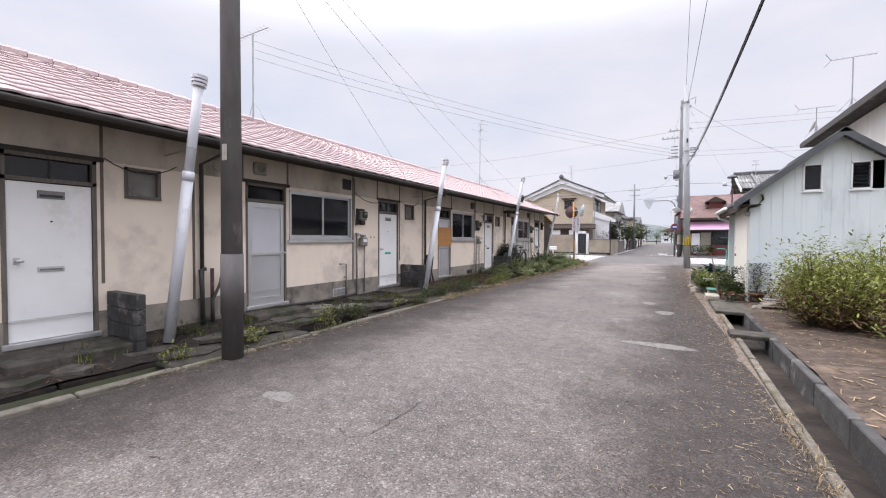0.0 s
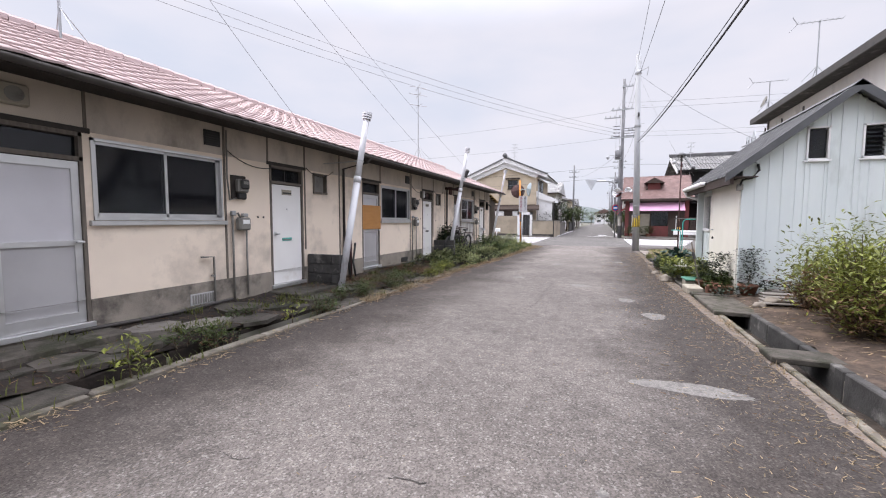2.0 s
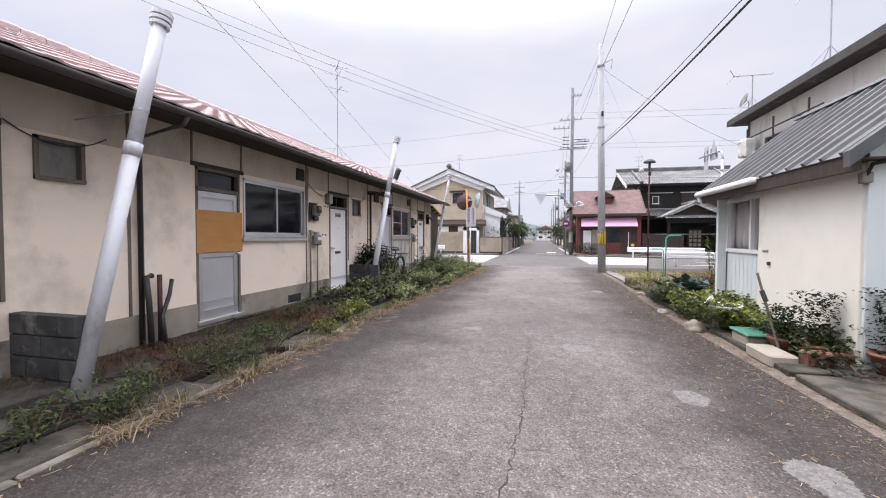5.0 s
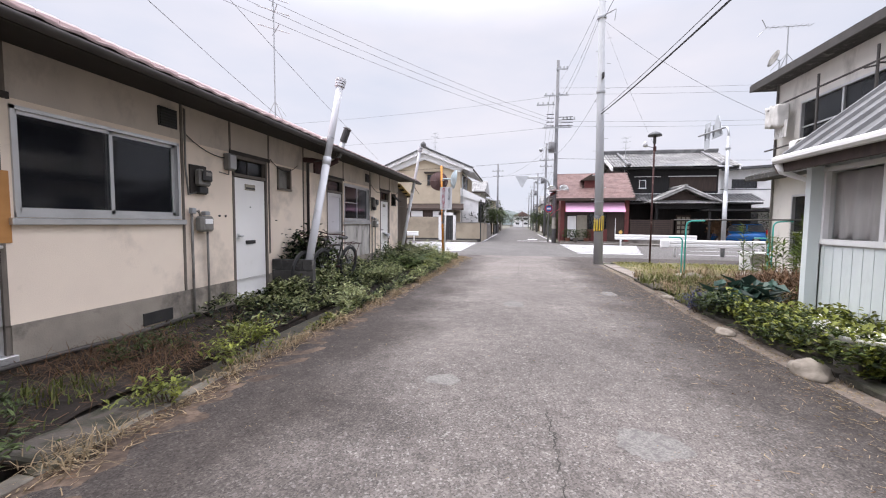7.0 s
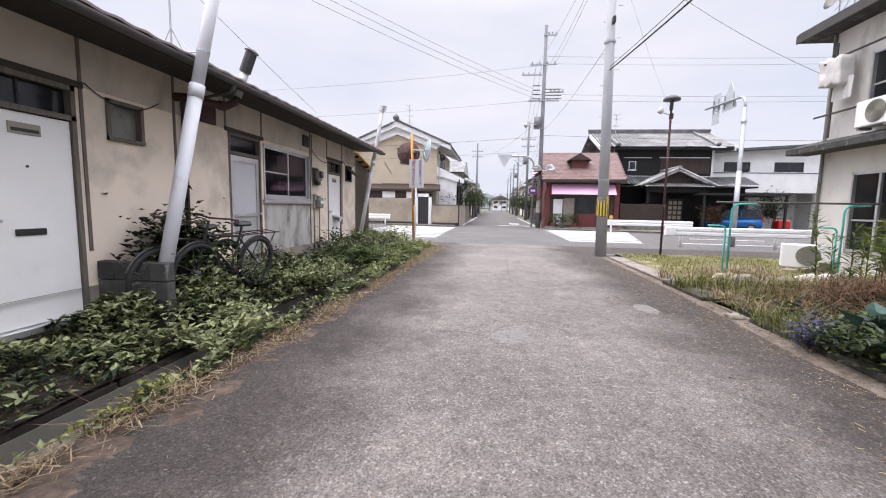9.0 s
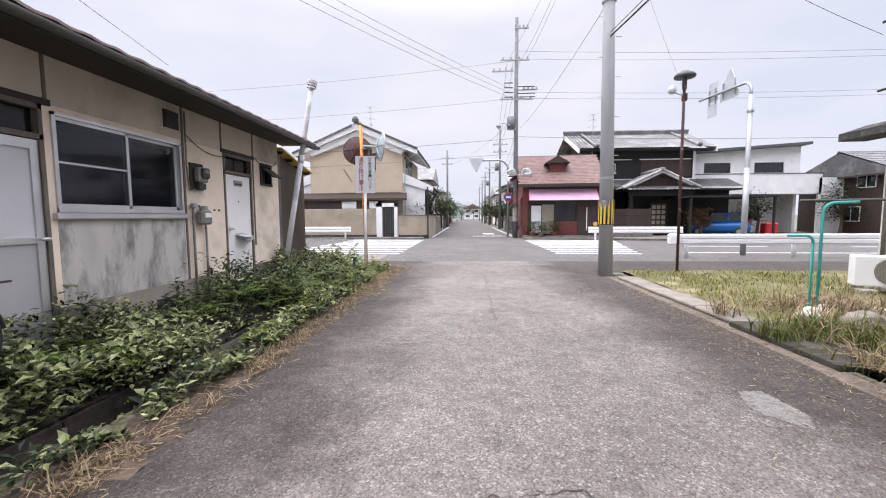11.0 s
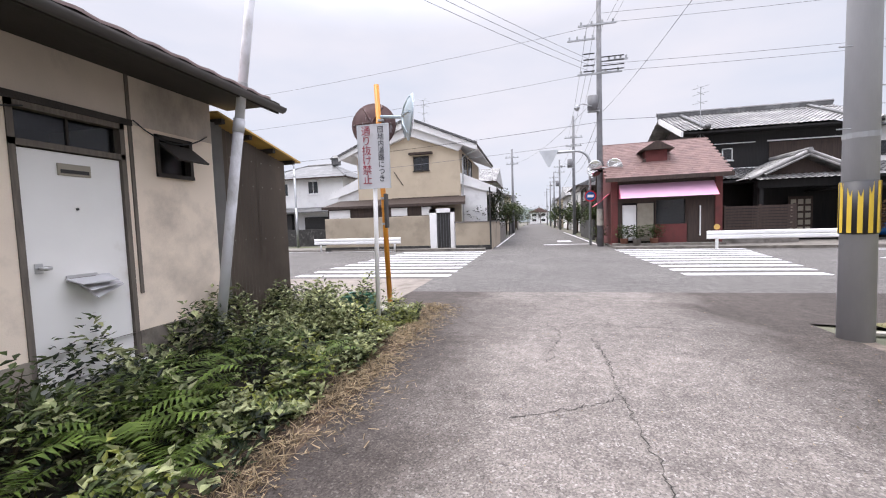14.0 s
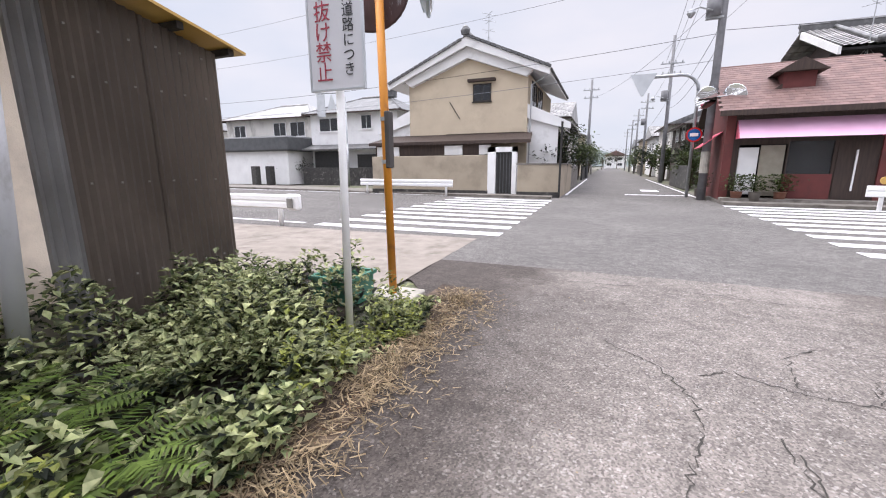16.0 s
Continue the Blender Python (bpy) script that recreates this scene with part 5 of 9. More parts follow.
for y in (4.0, 10.95, 17.95):
    s = thing("gas_stub", (FX + 0.12, y, 0.1), "bundle of dark rusted pipe stubs by the wall", "pipe stub", "pipe stubs")
    part("pipe", T([(FX + 0.1, y, 0.1), (FX + 0.1, y, 1.02)], 0.03, 8), "rust", s, smooth=True)
    part("pipe", T([(FX + 0.22, y - 0.22, 0.1), (FX + 0.16, y - 0.2, 0.7), (FX + 0.12, y - 0.2, 1.0), (FX + 0.12, y - 0.12, 1.02)], 0.035, 8), "black", s, smooth=True)
    part("hose", T([(FX + 0.3, y - 0.1, 0.16), (FX + 0.2, y - 0.06, 0.5), (FX + 0.12, y + 0.12, 0.75), (FX + 0.12, y + 0.16, 0.95)], 0.026, 8), "black", s, smooth=True)
for D in DOORS[1:]:
    put("floor_pipe", T([(FX + 0.12, D - 3.2, 0.2), (FX + 0.1, D - 2.0, 0.16), (FX + 0.14, D - 1.0, 0.2)], 0.024, 6), "darkpipe", "dark drain pipe along the foot of the wall", "pipe", "foot pipes", smooth=True)
for D in DOORS:
    for p, q, dip in (((FX + 0.03, D - 0.93, 2.65), (FX + 0.03, D + 0.1, 2.5), 0.12), ((FX + 0.03, D + 0.98, 2.6), (FX + 0.03, D + 1.9, 2.62), 0.16)):
        put("wall_cable", T(sag(p, q, dip, 8), 0.007, 5), "wire", "thin black cable slung along the wall", "cable", "wall cables")


# ---- shed with the pale blue gable ----
sh = thing("shed", (3.5, 14, 0), "pale blue metal-sided shed with ribbed steel roof", "shed")
SY0, SY1, SX0, SX1, AX, AZ = 12.2, 16.12, 1.95, 5.3, 3.55, 3.92
slope = 0.80
ez = AZ - slope * (AX - 1.72)
bm = bmesh.new()
xs = [SX0 + 0.24 * i for i in range(15)]
ztop = lambda x: AZ - 0.06 - slope * abs(x - AX)
wins = ((2.92, 3.26, 2.66, 3.27), (3.72, 4.06, 2.66, 3.27))


def gable_board(x0, x1):
    """One ribbed siding board of the gable, with its top on the slope, cut round the windows."""
    bm = bmesh.new()
    spans = [(-0.05, None)]
    for a, b, c, e in wins:
        if x0 < b and x1 > a:
            spans = [(-0.05, c), (e, None)]
    for z0, z1 in spans:
        pts = [(x0, SY0, z0), (x1, SY0, z0)]
        if z1 is None:
            pts += [(x1, SY0, ztop(x1)), (x0, SY0, ztop(x0))] if not (x0 < AX < x1) else [(x1, SY0, ztop(x1)), (AX, SY0, ztop(AX)), (x0, SY0, ztop(x0))]
        else:
            pts += [(x1, SY0, z1), (x0, SY0, z1)]
        prism(bm, pts, (0, 0.05, 0))
        prism(bm, [(x0, SY0 - 0.012, z0), (x0 + 0.03, SY0 - 0.012, z0), (x0 + 0.03, SY0 - 0.012, z1 or ztop(x0)), (x0, SY0 - 0.012, z1 or ztop(x0))], (0, 0.014, 0))
    return bm


cuts = sorted([SX0 + 0.21 * i for i in range(17)] + [2.92, 3.26, 3.72, 4.06])
cuts = [c for i, c in enumerate(cuts) if i == 0 or c - cuts[i - 1] > 0.02 and c <= SX1]
gw = part("gable_wall", B(SX0, SY0 + 0.05, -0.05, SX1, SY0 + 0.1, 2.5), "siding", sh)
for a, b in zip(cuts, cuts[1:]):
    part("siding_board", gable_board(a, b), "siding", gw)
part("gable_back", prism(bmesh.new(), [(SX0, SY1 - 0.1, -0.05), (SX1, SY1 - 0.1, -0.05), (SX1, SY1 - 0.1, ztop(SX1)), (AX, SY1 - 0.1, ztop(AX)), (SX0, SY1 - 0.1, ztop(SX0))], (0, 0.1, 0)), "siding", sh)
part("side_wall", B(SX1 - 0.1, SY0 + 0.05, -0.05, SX1, SY1, 2.4), "siding", sh)
part("cream_wall", B(SX0 - 0.03, SY0 + 0.03, -0.05, SX0 + 0.09, 14.4, 2.36, bevel=0.006), "creamwall", sh, "cream mortar side wall")
part("latch", T([(SX0 - 0.06, 14.05, 1.12), (SX0 - 0.03, 14.05, 1.12)], 0.03, 10), "black", sh)
part("hinge", B(SX0 - 0.042, 14.1, 1.3, SX0 - 0.03, 14.25, 1.33), "galv", sh)
for i, (a, b, c, e) in enumerate(wins):
    w = part("window", B((a, SY0 - 0.03, c, a + 0.03, SY0 + 0.07, e), (b - 0.03, SY0 - 0.03, c, b, SY0 + 0.07, e), (a, SY0 - 0.03, c, b, SY0 + 0.07, c + 0.03), (a, SY0 - 0.03, e - 0.03, b, SY0 + 0.07, e)), "white", sh, "small white-framed gable window")
    part("sill", B(a - 0.03, SY0 - 0.05, c - 0.03, b + 0.03, SY0, c), "white", w)
    if i:
        for k in range(7):
            part("slat", B(a + 0.03, -0.035, -0.003, b - 0.03, 0.035, 0.003, m=Matrix.Translation((0, SY0 + 0.02, c + 0.07 + 0.078 * k)) @ Matrix.Rotation(radians(40), 4, "X")), "glass_far", w)
    else:
        part("pane", B(a + 0.03, SY0 + 0.03, c + 0.03, b - 0.03, SY0 + 0.036, e - 0.03), "glass", w)
    # added dark sheet behind the pane, painted as an unlit interior
    part("unlit_backing", B(a - 0.05, SY0 + 0.11, c - 0.05, b + 0.05, SY0 + 0.12, e + 0.05), "darkin", w)
# annex wall with windows and vertical boards
NX = 2.13
ann = part("board_wall", holed(bmesh.new(), (NX + 0.0, 14.4, 0), (0, 1, 0), (0.08, 0, 0), SY1 - 14.4 - 0.1, -0.05, 2.62, [(0.06, 1.62, 1.3, 2.22)]), "white", sh, "white vertical board wall")
for k in range(11):
    part("board", B(NX - 0.012, 14.41 + 0.155 * k, 0.0, NX + 0.002, 14.41 + 0.155 * k + 0.145, 1.22), "siding", ann)
    part("board", B(NX - 0.012, 14.41 + 0.155 * k, 2.27, NX + 0.002, 14.41 + 0.155 * k + 0.145, 2.6), "siding", ann)
w = part("window", B((NX - 0.04, 14.44, 1.24, NX + 0.08, 16.04, 1.31), (NX - 0.04, 14.44, 2.21, NX + 0.08, 16.04, 2.27), (NX - 0.03, 14.44, 1.3, NX + 0.08, 14.5, 2.22), (NX - 0.03, 15.98, 1.3, NX + 0.08, 16.04, 2.22), (NX - 0.03, 15.06, 1.3, NX + 0.08, 15.12, 2.22)), "white", sh, "wide white-framed sliding window")
for a, b in ((14.5, 15.06), (15.12, 15.98)):
    part("pane", B(NX + 0.03, a, 1.3, NX + 0.035, b, 2.22), "glass_clear", w).visible_shadow = False
bm = bmesh.new()
cv = [(NX + 0.12 + 0.025 * math.sin(i * 1.3), 14.46 + 0.05 * i) for i in range(33)]
for (x0, y0), (x1, y1) in zip(cv, cv[1:]):
    bm.faces.new([bm.verts.new(p) for p in ((x0, y0, 1.25), (x1, y1, 1.25), (x1, y1, 2.2), (x0, y0, 2.2))])
bmesh.ops.remove_doubles(bm, verts=bm.verts, dist=1e-4)
bmesh.ops.solidify(bm, geom=bm.faces[:], thickness=0.004)
part("curtain", bm, "curtain", w, "grey net curtain", smooth=True)
part("room_back", B(NX + 0.9, 14.3, 0.0, NX + 0.95, 16.1, 2.5), "darkin", sh)
part("vent", B(*[(NX - 0.02, 15.14, 2.34 + 0.035 * i, NX - 0.012, 15.38, 2.36 + 0.035 * i) for i in range(4)]), "batten", sh, "small wooden louvre vent")
# roof sheets, verge caps, gutter
bm = ribs(bmesh.new(), (1.68, SY0 - 0.22, AZ - slope * (AX - 1.68)), (0, SY1 - SY0 + 0.5, 0), (AX - 1.68, 0, slope * (AX - 1.68)), 13, 0.07, 0.045)
part("roof", bm, "ribroof", sh, "ribbed galvanised roof")
bm = ribs(bmesh.new(), (5.6, SY0 - 0.22, AZ - slope * (5.6 - AX)), (0, SY1 - SY0 + 0.5, 0), (AX - 5.6, 0, slope * (5.6 - AX)), 13, 0.07, 0.045)
part("roof", bm, "ribroof", sh)
for s, x in ((-1, 1.62), (1, 5.66)):
    q = AZ - slope * abs(x - AX)
    part("verge_cap", prism(bmesh.new(), [(AX, SY0 - 0.26, AZ + 0.07), (x, SY0 - 0.26, q + 0.07), (x, SY0 - 0.26, q - 0.1), (AX, SY0 - 0.26, AZ - 0.1)], (0, 0.1, 0)), "slatemetal", sh, "slate-grey verge cap")
part("ridge", prism(bmesh.new(), [(AX - 0.14, SY0 - 0.26, AZ - 0.03), (AX, SY0 - 0.26, AZ + 0.085), (AX + 0.14, SY0 - 0.26, AZ - 0.03)], (0, SY1 - SY0 + 0.6, 0)), "slatemetal", sh)
part("eave_board", B(1.7, SY0 - 0.2, 2.24, 1.76, SY1 + 0.25, 2.42), "brownwood", sh)
part("eave_soffit", B(1.76, SY0 - 0.2, 2.36, SX0 + 0.2, SY1 + 0.2, 2.38), "brownwood", sh)
part("gutter", B(1.58, SY0 + 1.8, 2.36, 1.72, SY1 + 0.16, 2.46, bevel=0.03), "white", sh, "white box gutter")
part("downpipe", T([(1.66, SY1 + 0.12, 2.36), (1.7, SY1 + 0.1, 2.25), (2.03, SY1 + 0.05, 2.1), (2.04, SY1 + 0.04, 0.1)], 0.045, 8), "white", sh, "white downpipe", smooth=True)
part("corner_post", B(NX - 0.03, SY1 - 0.1, -0.05, NX + 0.09, SY1 + 0.01, 2.6), "white", sh)
part("cable_loop", T([(1.9, SY0 - 0.05, 2.2), (1.93, SY0 - 0.09, 2.32), (2.08, SY0 - 0.09, 2.35), (2.2, SY0 - 0.06, 2.5), (2.18, SY0 - 0.05, 2.62)], 0.022, 8), "black", sh, smooth=True)
part("junction_box", B(1.86, SY0 - 0.07, 2.12, 1.96, SY0 + 0.02, 2.24, bevel=0.01), "greyplastic", sh)

# ---- grey two-storey house ----
hb = thing("house", (9, 20, 0), "grey mortar two-storey house with a deep flat eave", "house")
HX, HY0, HY1 = 6.05, 15.5, 24.4
hh = [(22.0 - HY0, 23.35 - HY0, 0.55, 2.4), (20.2 - HY0, 23.2 - HY0, 3.95, 5.05), (17.0 - HY0, 19.3 - HY0, 0.8, 2.3)]
part("front_wall", holed(bmesh.new(), (HX, HY0, 0), (0, 1, 0), (0.15, 0, 0), HY1 - HY0, -0.05, 5.85, hh), "greyhouse", hb)
part("north_wall", B(HX + 0.15, HY1 - 0.15, -0.05, 13, HY1, 5.85), "greyhouse", hb)
part("south_wall", B(HX + 0.15, HY0, -0.05, 13, HY0 + 0.15, 5.85), "greyhouse", hb)
part("rear_wall", B(13, HY0, -0.05, 13.15, HY1, 5.85), "greyhouse", hb)
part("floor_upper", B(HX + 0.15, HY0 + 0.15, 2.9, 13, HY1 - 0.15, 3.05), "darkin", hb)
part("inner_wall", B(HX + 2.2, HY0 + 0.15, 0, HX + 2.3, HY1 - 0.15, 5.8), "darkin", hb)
part("roof", prism(bmesh.new(), [(5.55, HY0 - 0.4, 5.87), (13.6, HY0 - 0.4, 5.87), (13.6, HY0 - 0.4, 6.1), (9.4, HY0 - 0.4, 7.1), (5.55, HY0 - 0.4, 6.1)], (0, HY1 - HY0 + 0.9, 0)), "block", hb, "low grey roof with thick eave")
part("fascia", B(5.52, HY0 - 0.42, 5.86, 5.56, HY1 + 0.52, 6.06), "darkpipe", hb)
part("canopy", B(5.5, HY0 + 2.0, 2.95, HX, HY1 + 0.45, 3.1, bevel=0.01), "block", hb, "thin concrete canopy over the ground floor")
part("canopy_slope", prism(bmesh.new(), [(5.5, HY0 + 2.0, 3.1), (HX, HY0 + 2.0, 3.1), (HX, HY0 + 2.0, 3.28)], (0, HY1 + 0.45 - HY0 - 2.0, 0)), "block", hb)
part("corner_pipe", T([(HX - 0.04, HY1 - 0.12, 5.85), (HX - 0.04, HY1 - 0.12, 0.0)], 0.035, 8), "greyplastic", hb, smooth=True)


def big_window(y0, y1, z0, z1, curtain=True):
    w = part("window", B((HX - 0.03, y0, z0, HX + 0.1, y0 + 0.05, z1), (HX - 0.03, y1 - 0.05, z0, HX + 0.1, y1, z1), (HX - 0.03, y0, z0, HX + 0.1, y1, z0 + 0.06), (HX - 0.03, y0, z1 - 0.06, HX + 0.1, y1, z1), (HX + 0.0, (y0 + y1) / 2 - 0.03, z0, HX + 0.08, (y0 + y1) / 2 + 0.03, z1), (HX + 0.02, y0, (z0 + z1) / 2 - 0.2, HX + 0.06, y1, (z0 + z1) / 2 - 0.16)), "alu", hb, "aluminium sliding window")
    part("pane", B(HX + 0.05, y0 + 0.05, z0 + 0.06, HX + 0.055, y1 - 0.05, z1 - 0.06), "glass", w).visible_shadow = False
    return w


big_window(22.0, 23.35, 0.55, 2.4)
big_window(20.2, 23.2, 3.95, 5.05)
big_window(17.0, 19.3, 0.8, 2.3)
rb = thing("balcony_rail", (5.9, 21.7, 3.2), "dark steel laundry rail frame before the upper window", "balcony rail")
for y in (20.4, 22.2, 23.9):
    part("post", T([(5.8, y, 3.28), (5.8, y, 5.5)], 0.03, 8), "darkpipe", rb)
for z in (3.85, 5.15):
    part("rail", T([(5.8, 19.8, z), (5.8, 24.4, z)], 0.025, 8), "darkpipe", rb)
for y in (20.4, 23.9):
    part("bracket", T([(5.8, y, 5.1), (HX, y, 5.1)], 0.02, 6), "darkpipe", rb)
    part("bracket", T([(5.55, y, 5.0), (5.8, y, 5.05)], 0.02, 6), "darkpipe", rb)


def ac_unit(m, label):
    a = thing("air_conditioner", (0, 0, 0), label, "air conditioner", "air conditioner units")
    part("case", B(-0.15, -0.4, 0.0, 0.15, 0.4, 0.56, bevel=0.02), "white", a)
    part("fan_ring", T([(-0.155, -0.1, 0.29), (-0.165, -0.1, 0.29)], 0.235, 20), "greyplastic", a)
    gm = bmesh.new()
    for k in range(6):
        tube(gm, [p for p in arc((-0.17, -0.1, 0.29), 0.04 + 0.036 * k, 0, 360, 16, (0, 1, 0), (0, 0, 1))], 0.005, 4, False)
    part("grille", gm, "shutter", a)
    part("foot", B(-0.13, -0.34, -0.05, 0.13, -0.28, 0.0), "greyplastic", a)
    part("foot", B(-0.13, 0.28, -0.05, 0.13, 0.34, 0.0), "greyplastic", a)
    a.matrix_basis = m
    return a


ac = ac_unit(pose(5.8, 22.6, 3.33), "white air conditioner unit on the canopy")
ac2 = ac_unit(pose(5.25, 23.5, 0.12, 0, 0, 62), "white air conditioner unit standing on blocks")
part("hose", T([(0.1, 0.3, 0.5), (0.3, 0.5, 0.62), (0.5, 0.5, 0.4)], 0.03, 8), "black", ac2)
for dx in (-0.28, 0.28):
    put("concrete_block", B(5.25 + dx - 0.12, 23.5 + dx * 0.2 - 0.1, -0.02, 5.25 + dx + 0.12, 23.5 + dx * 0.2 + 0.1, 0.072, bevel=0.01), "concrete_pale", "pale concrete block under the air conditioner", "concrete block", "supports")
tx = bmesh.new()
bmesh.ops.create_cube(tx, size=1.0)
bmesh.ops.subdivide_edges(tx, edges=tx.edges[:], cuts=9, use_grid_fill=True)
for v in tx.verts:
    k = 0.42 + 0.12 * noise.noise(v.co * 3.1) + 0.05 * math.sin(v.co.y * 19)
    v.co = Vector((v.co.x * k * 0.7 + 5.72, v.co.y * 0.62 + 23.75, v.co.z * 0.72 * (0.85 + 0.3 * noise.noise(Vector((0, v.co.y * 4, 3)))) + 4.78 + 0.05 * v.co.y))
put("laundry", tx, "cloth", "pale bundled cloth hung on the rail", "laundry", smooth=True)
for k in range(9):
    tb = prism(bmesh.new(), [(5.74 + 0.01 * (k % 2), 23.3 + 0.06 * k, 4.1), (5.74 + 0.01 * (k % 2), 23.36 + 0.06 * k, 4.12), (5.76, 23.36 + 0.06 * k, 4.62), (5.76, 23.3 + 0.06 * k, 4.6)], (0.015, 0, 0))
    put("towel", tb, "cloth", "grey towel hanging under the balcony rail", "towel", "towels on the rail")


# ---- utility poles, lamp, signs ----
def pole_steps(parent, x, y, z0, z1, r):
    """Climbing pegs, one to each side in turn."""
    for k, z in enumerate(np.arange(z0, z1, 0.45)):
        a = 0 if k % 2 else math.pi
        part("climbing_peg", T([(x + r * math.cos(a), y + r * math.sin(a), z), (x + (r + 0.13) * math.cos(a), y + (r + 0.13) * math.sin(a), z)], 0.009, 5), "galv", parent)


def up_at(z):
    """The axis of the leaning pole at the lane's mouth."""
    return (1.11 - 0.022 * z, 25.8 - 0.03 * z, z)


up = thing("utility_pole", up_at(0), "tall concrete utility pole with a hazard band", "utility pole")
part("shaft", T([up_at(-0.05), up_at(9.85)], 0.17, 20, 0.11), "pole", up, smooth=True)
hz = part("hazard_band", T([up_at(1.22), up_at(1.82)], 0.172, 24, 0.169), "signblack", up, "yellow and black hazard sleeve", smooth=True)
for k in range(12):
    a = k * math.tau / 12
    part("stripe", B(0.171, -0.022, -0.29, 0.174, 0.022, 0.29, m=Matrix.Translation(up_at(1.52)) @ Matrix.Rotation(a, 4, "Z")), "yellow", hz)
pole_steps(up, 1.02, 25.63, 2.4, 9.3, 0.13)
for z in (6.3, 8.9, 2.3):
    part("clamp", T([up_at(z), up_at(z + 0.06)], 0.16, 16), "galv", up)
part("cable_box", B(0.95, 25.3, 6.75, 1.03, 25.47, 6.95, bevel=0.02), "black", up)
bm = bmesh.new()
tube(bm, [(0.93, 25.4, 8.95), (1.35, 25.3, 9.1), (1.3, 25.3, 8.7)], 0.02, 6)
part("bracket", bm, "galv", up)

p1 = thing("utility_pole", (-4.63, 3.26, 0), "grimy dark utility pole at the lane's edge", "utility pole")
part("shaft", T([(-4.63, 3.26, -0.05), (-4.63, 3.26, 9.5)], 0.13, 18, 0.1), "pole_old", p1, smooth=True)
part("sleeve", T([(-4.63, 3.26, 0.55), (-4.63, 3.26, 1.32)], 0.139, 18, 0.137), "pole_old", p1, smooth=True)
part("label_plate", B(-4.60, 3.12, 2.5, -4.54, 3.145, 2.7), "concrete_pale", p1)
part("clamp", T([(-4.63, 3.26, 8.9), (-4.63, 3.26, 8.97)], 0.15, 14), "galv", p1)

lp = thing("street_lamp", (3.12, 26.4, 0), "rusty thin post with a dark disc lamp", "street lamp")
part("post", T([(3.12, 26.4, -0.03), (3.12, 26.4, 4.85)], 0.034, 10), "rust", lp, smooth=True)
part("shade", lathe(bmesh.new(), [(0.0, 0.14), (0.08, 0.13), (0.22, 0.05), (0.25, 0.0), (0.24, -0.03), (0.06, -0.02)], (3.12, 26.4, 4.87), 20), "slatemetal", lp, "dark disc shade", smooth=True)
part("socket", T([(3.12, 26.4, 4.55), (3.12, 26.4, 4.85)], 0.055, 10), "darkpipe", lp)
part("arm", T([(3.12, 26.4, 4.4), (2.82, 26.3, 4.45), (2.74, 26.28, 4.6)], 0.014, 6), "galv", lp)
part("bulb", lathe(bmesh.new(), [(0.0, -0.1), (0.08, -0.06), (0.1, 0.0), (0.07, 0.08), (0.03, 0.12)], (2.77, 26.28, 4.5), 12), "signface", lp, "clear lamp globe", smooth=True)
part("box", B(3.08, 26.34, 4.27, 3.18, 26.45, 4.45, bevel=0.01), "rust", lp)

dark = thing("ground_bolt", (1.25, 26.0, 0), "short steel plate on the lot's edge", "plate")
part("plate", B(1.15, 25.95, -0.03, 1.6, 26.05, 0.0, bevel=0.004), "concrete_pale", dark)


def cantilever_sign(x, y, d, h, label):
    """A curved-arm road sign seen from behind: post, arm reaching out along d, sign backs added later."""
    s = thing("road_sign", (x, y, 0), label, "road sign", "overhead road signs")
    part("post", T([(x, y, -0.03), (x, y, h - 0.5)], 0.08, 12), "galv", s, smooth=True)
    part("lower_post", T([(x, y, 0), (x, y, 3.1)], 0.095, 12), "galv", s, smooth=True)
    at = lambda k, z: (x + d[0] * k, y + d[1] * k, z)
    pts = [(x, y, h - 0.55)] + [at(0.4 - 0.4 * math.cos(a * math.pi / 12), h - 0.4 + 0.4 * math.sin(a * math.pi / 12)) for a in range(7)] + [at(3.2, h + 0.16)]
    part("arm", T(pts, 0.05, 10), "galv", s, smooth=True)
    part("cap", T([(x, y, h - 1.1), (x, y, h - 1.04)], 0.11, 12), "galv", s)
    return s


cs = cantilever_sign(7.7, 30.9, (0, 1), 6.15, "grey overhead road sign post, signs facing the main road")
part("sign_plate", prism(bmesh.new(), [(7.78, 31.72, 5.86), (7.78, 32.8, 5.86), (7.78, 32.8, 6.1), (7.78, 32.34, 6.98), (7.78, 32.18, 6.98), (7.78, 31.72, 6.1)], (0.02, 0, 0)), "signback", cs, "rounded triangular sign back")
part("sign_plate", B(7.78, 32.98, 6.02, 7.8, 33.62, 6.82, bevel=0.008), "signback", cs, "square sign back")
part("sign_plate", B(7.78, 33.02, 5.45, 7.8, 33.62, 5.98, bevel=0.008), "signback", cs, "small rectangular sign back")
for y in (31.9, 32.6, 33.1, 33.5):
    part("bracket", B(7.74, y - 0.03, 5.95, 7.78, y + 0.03, 6.55), "galv", cs)


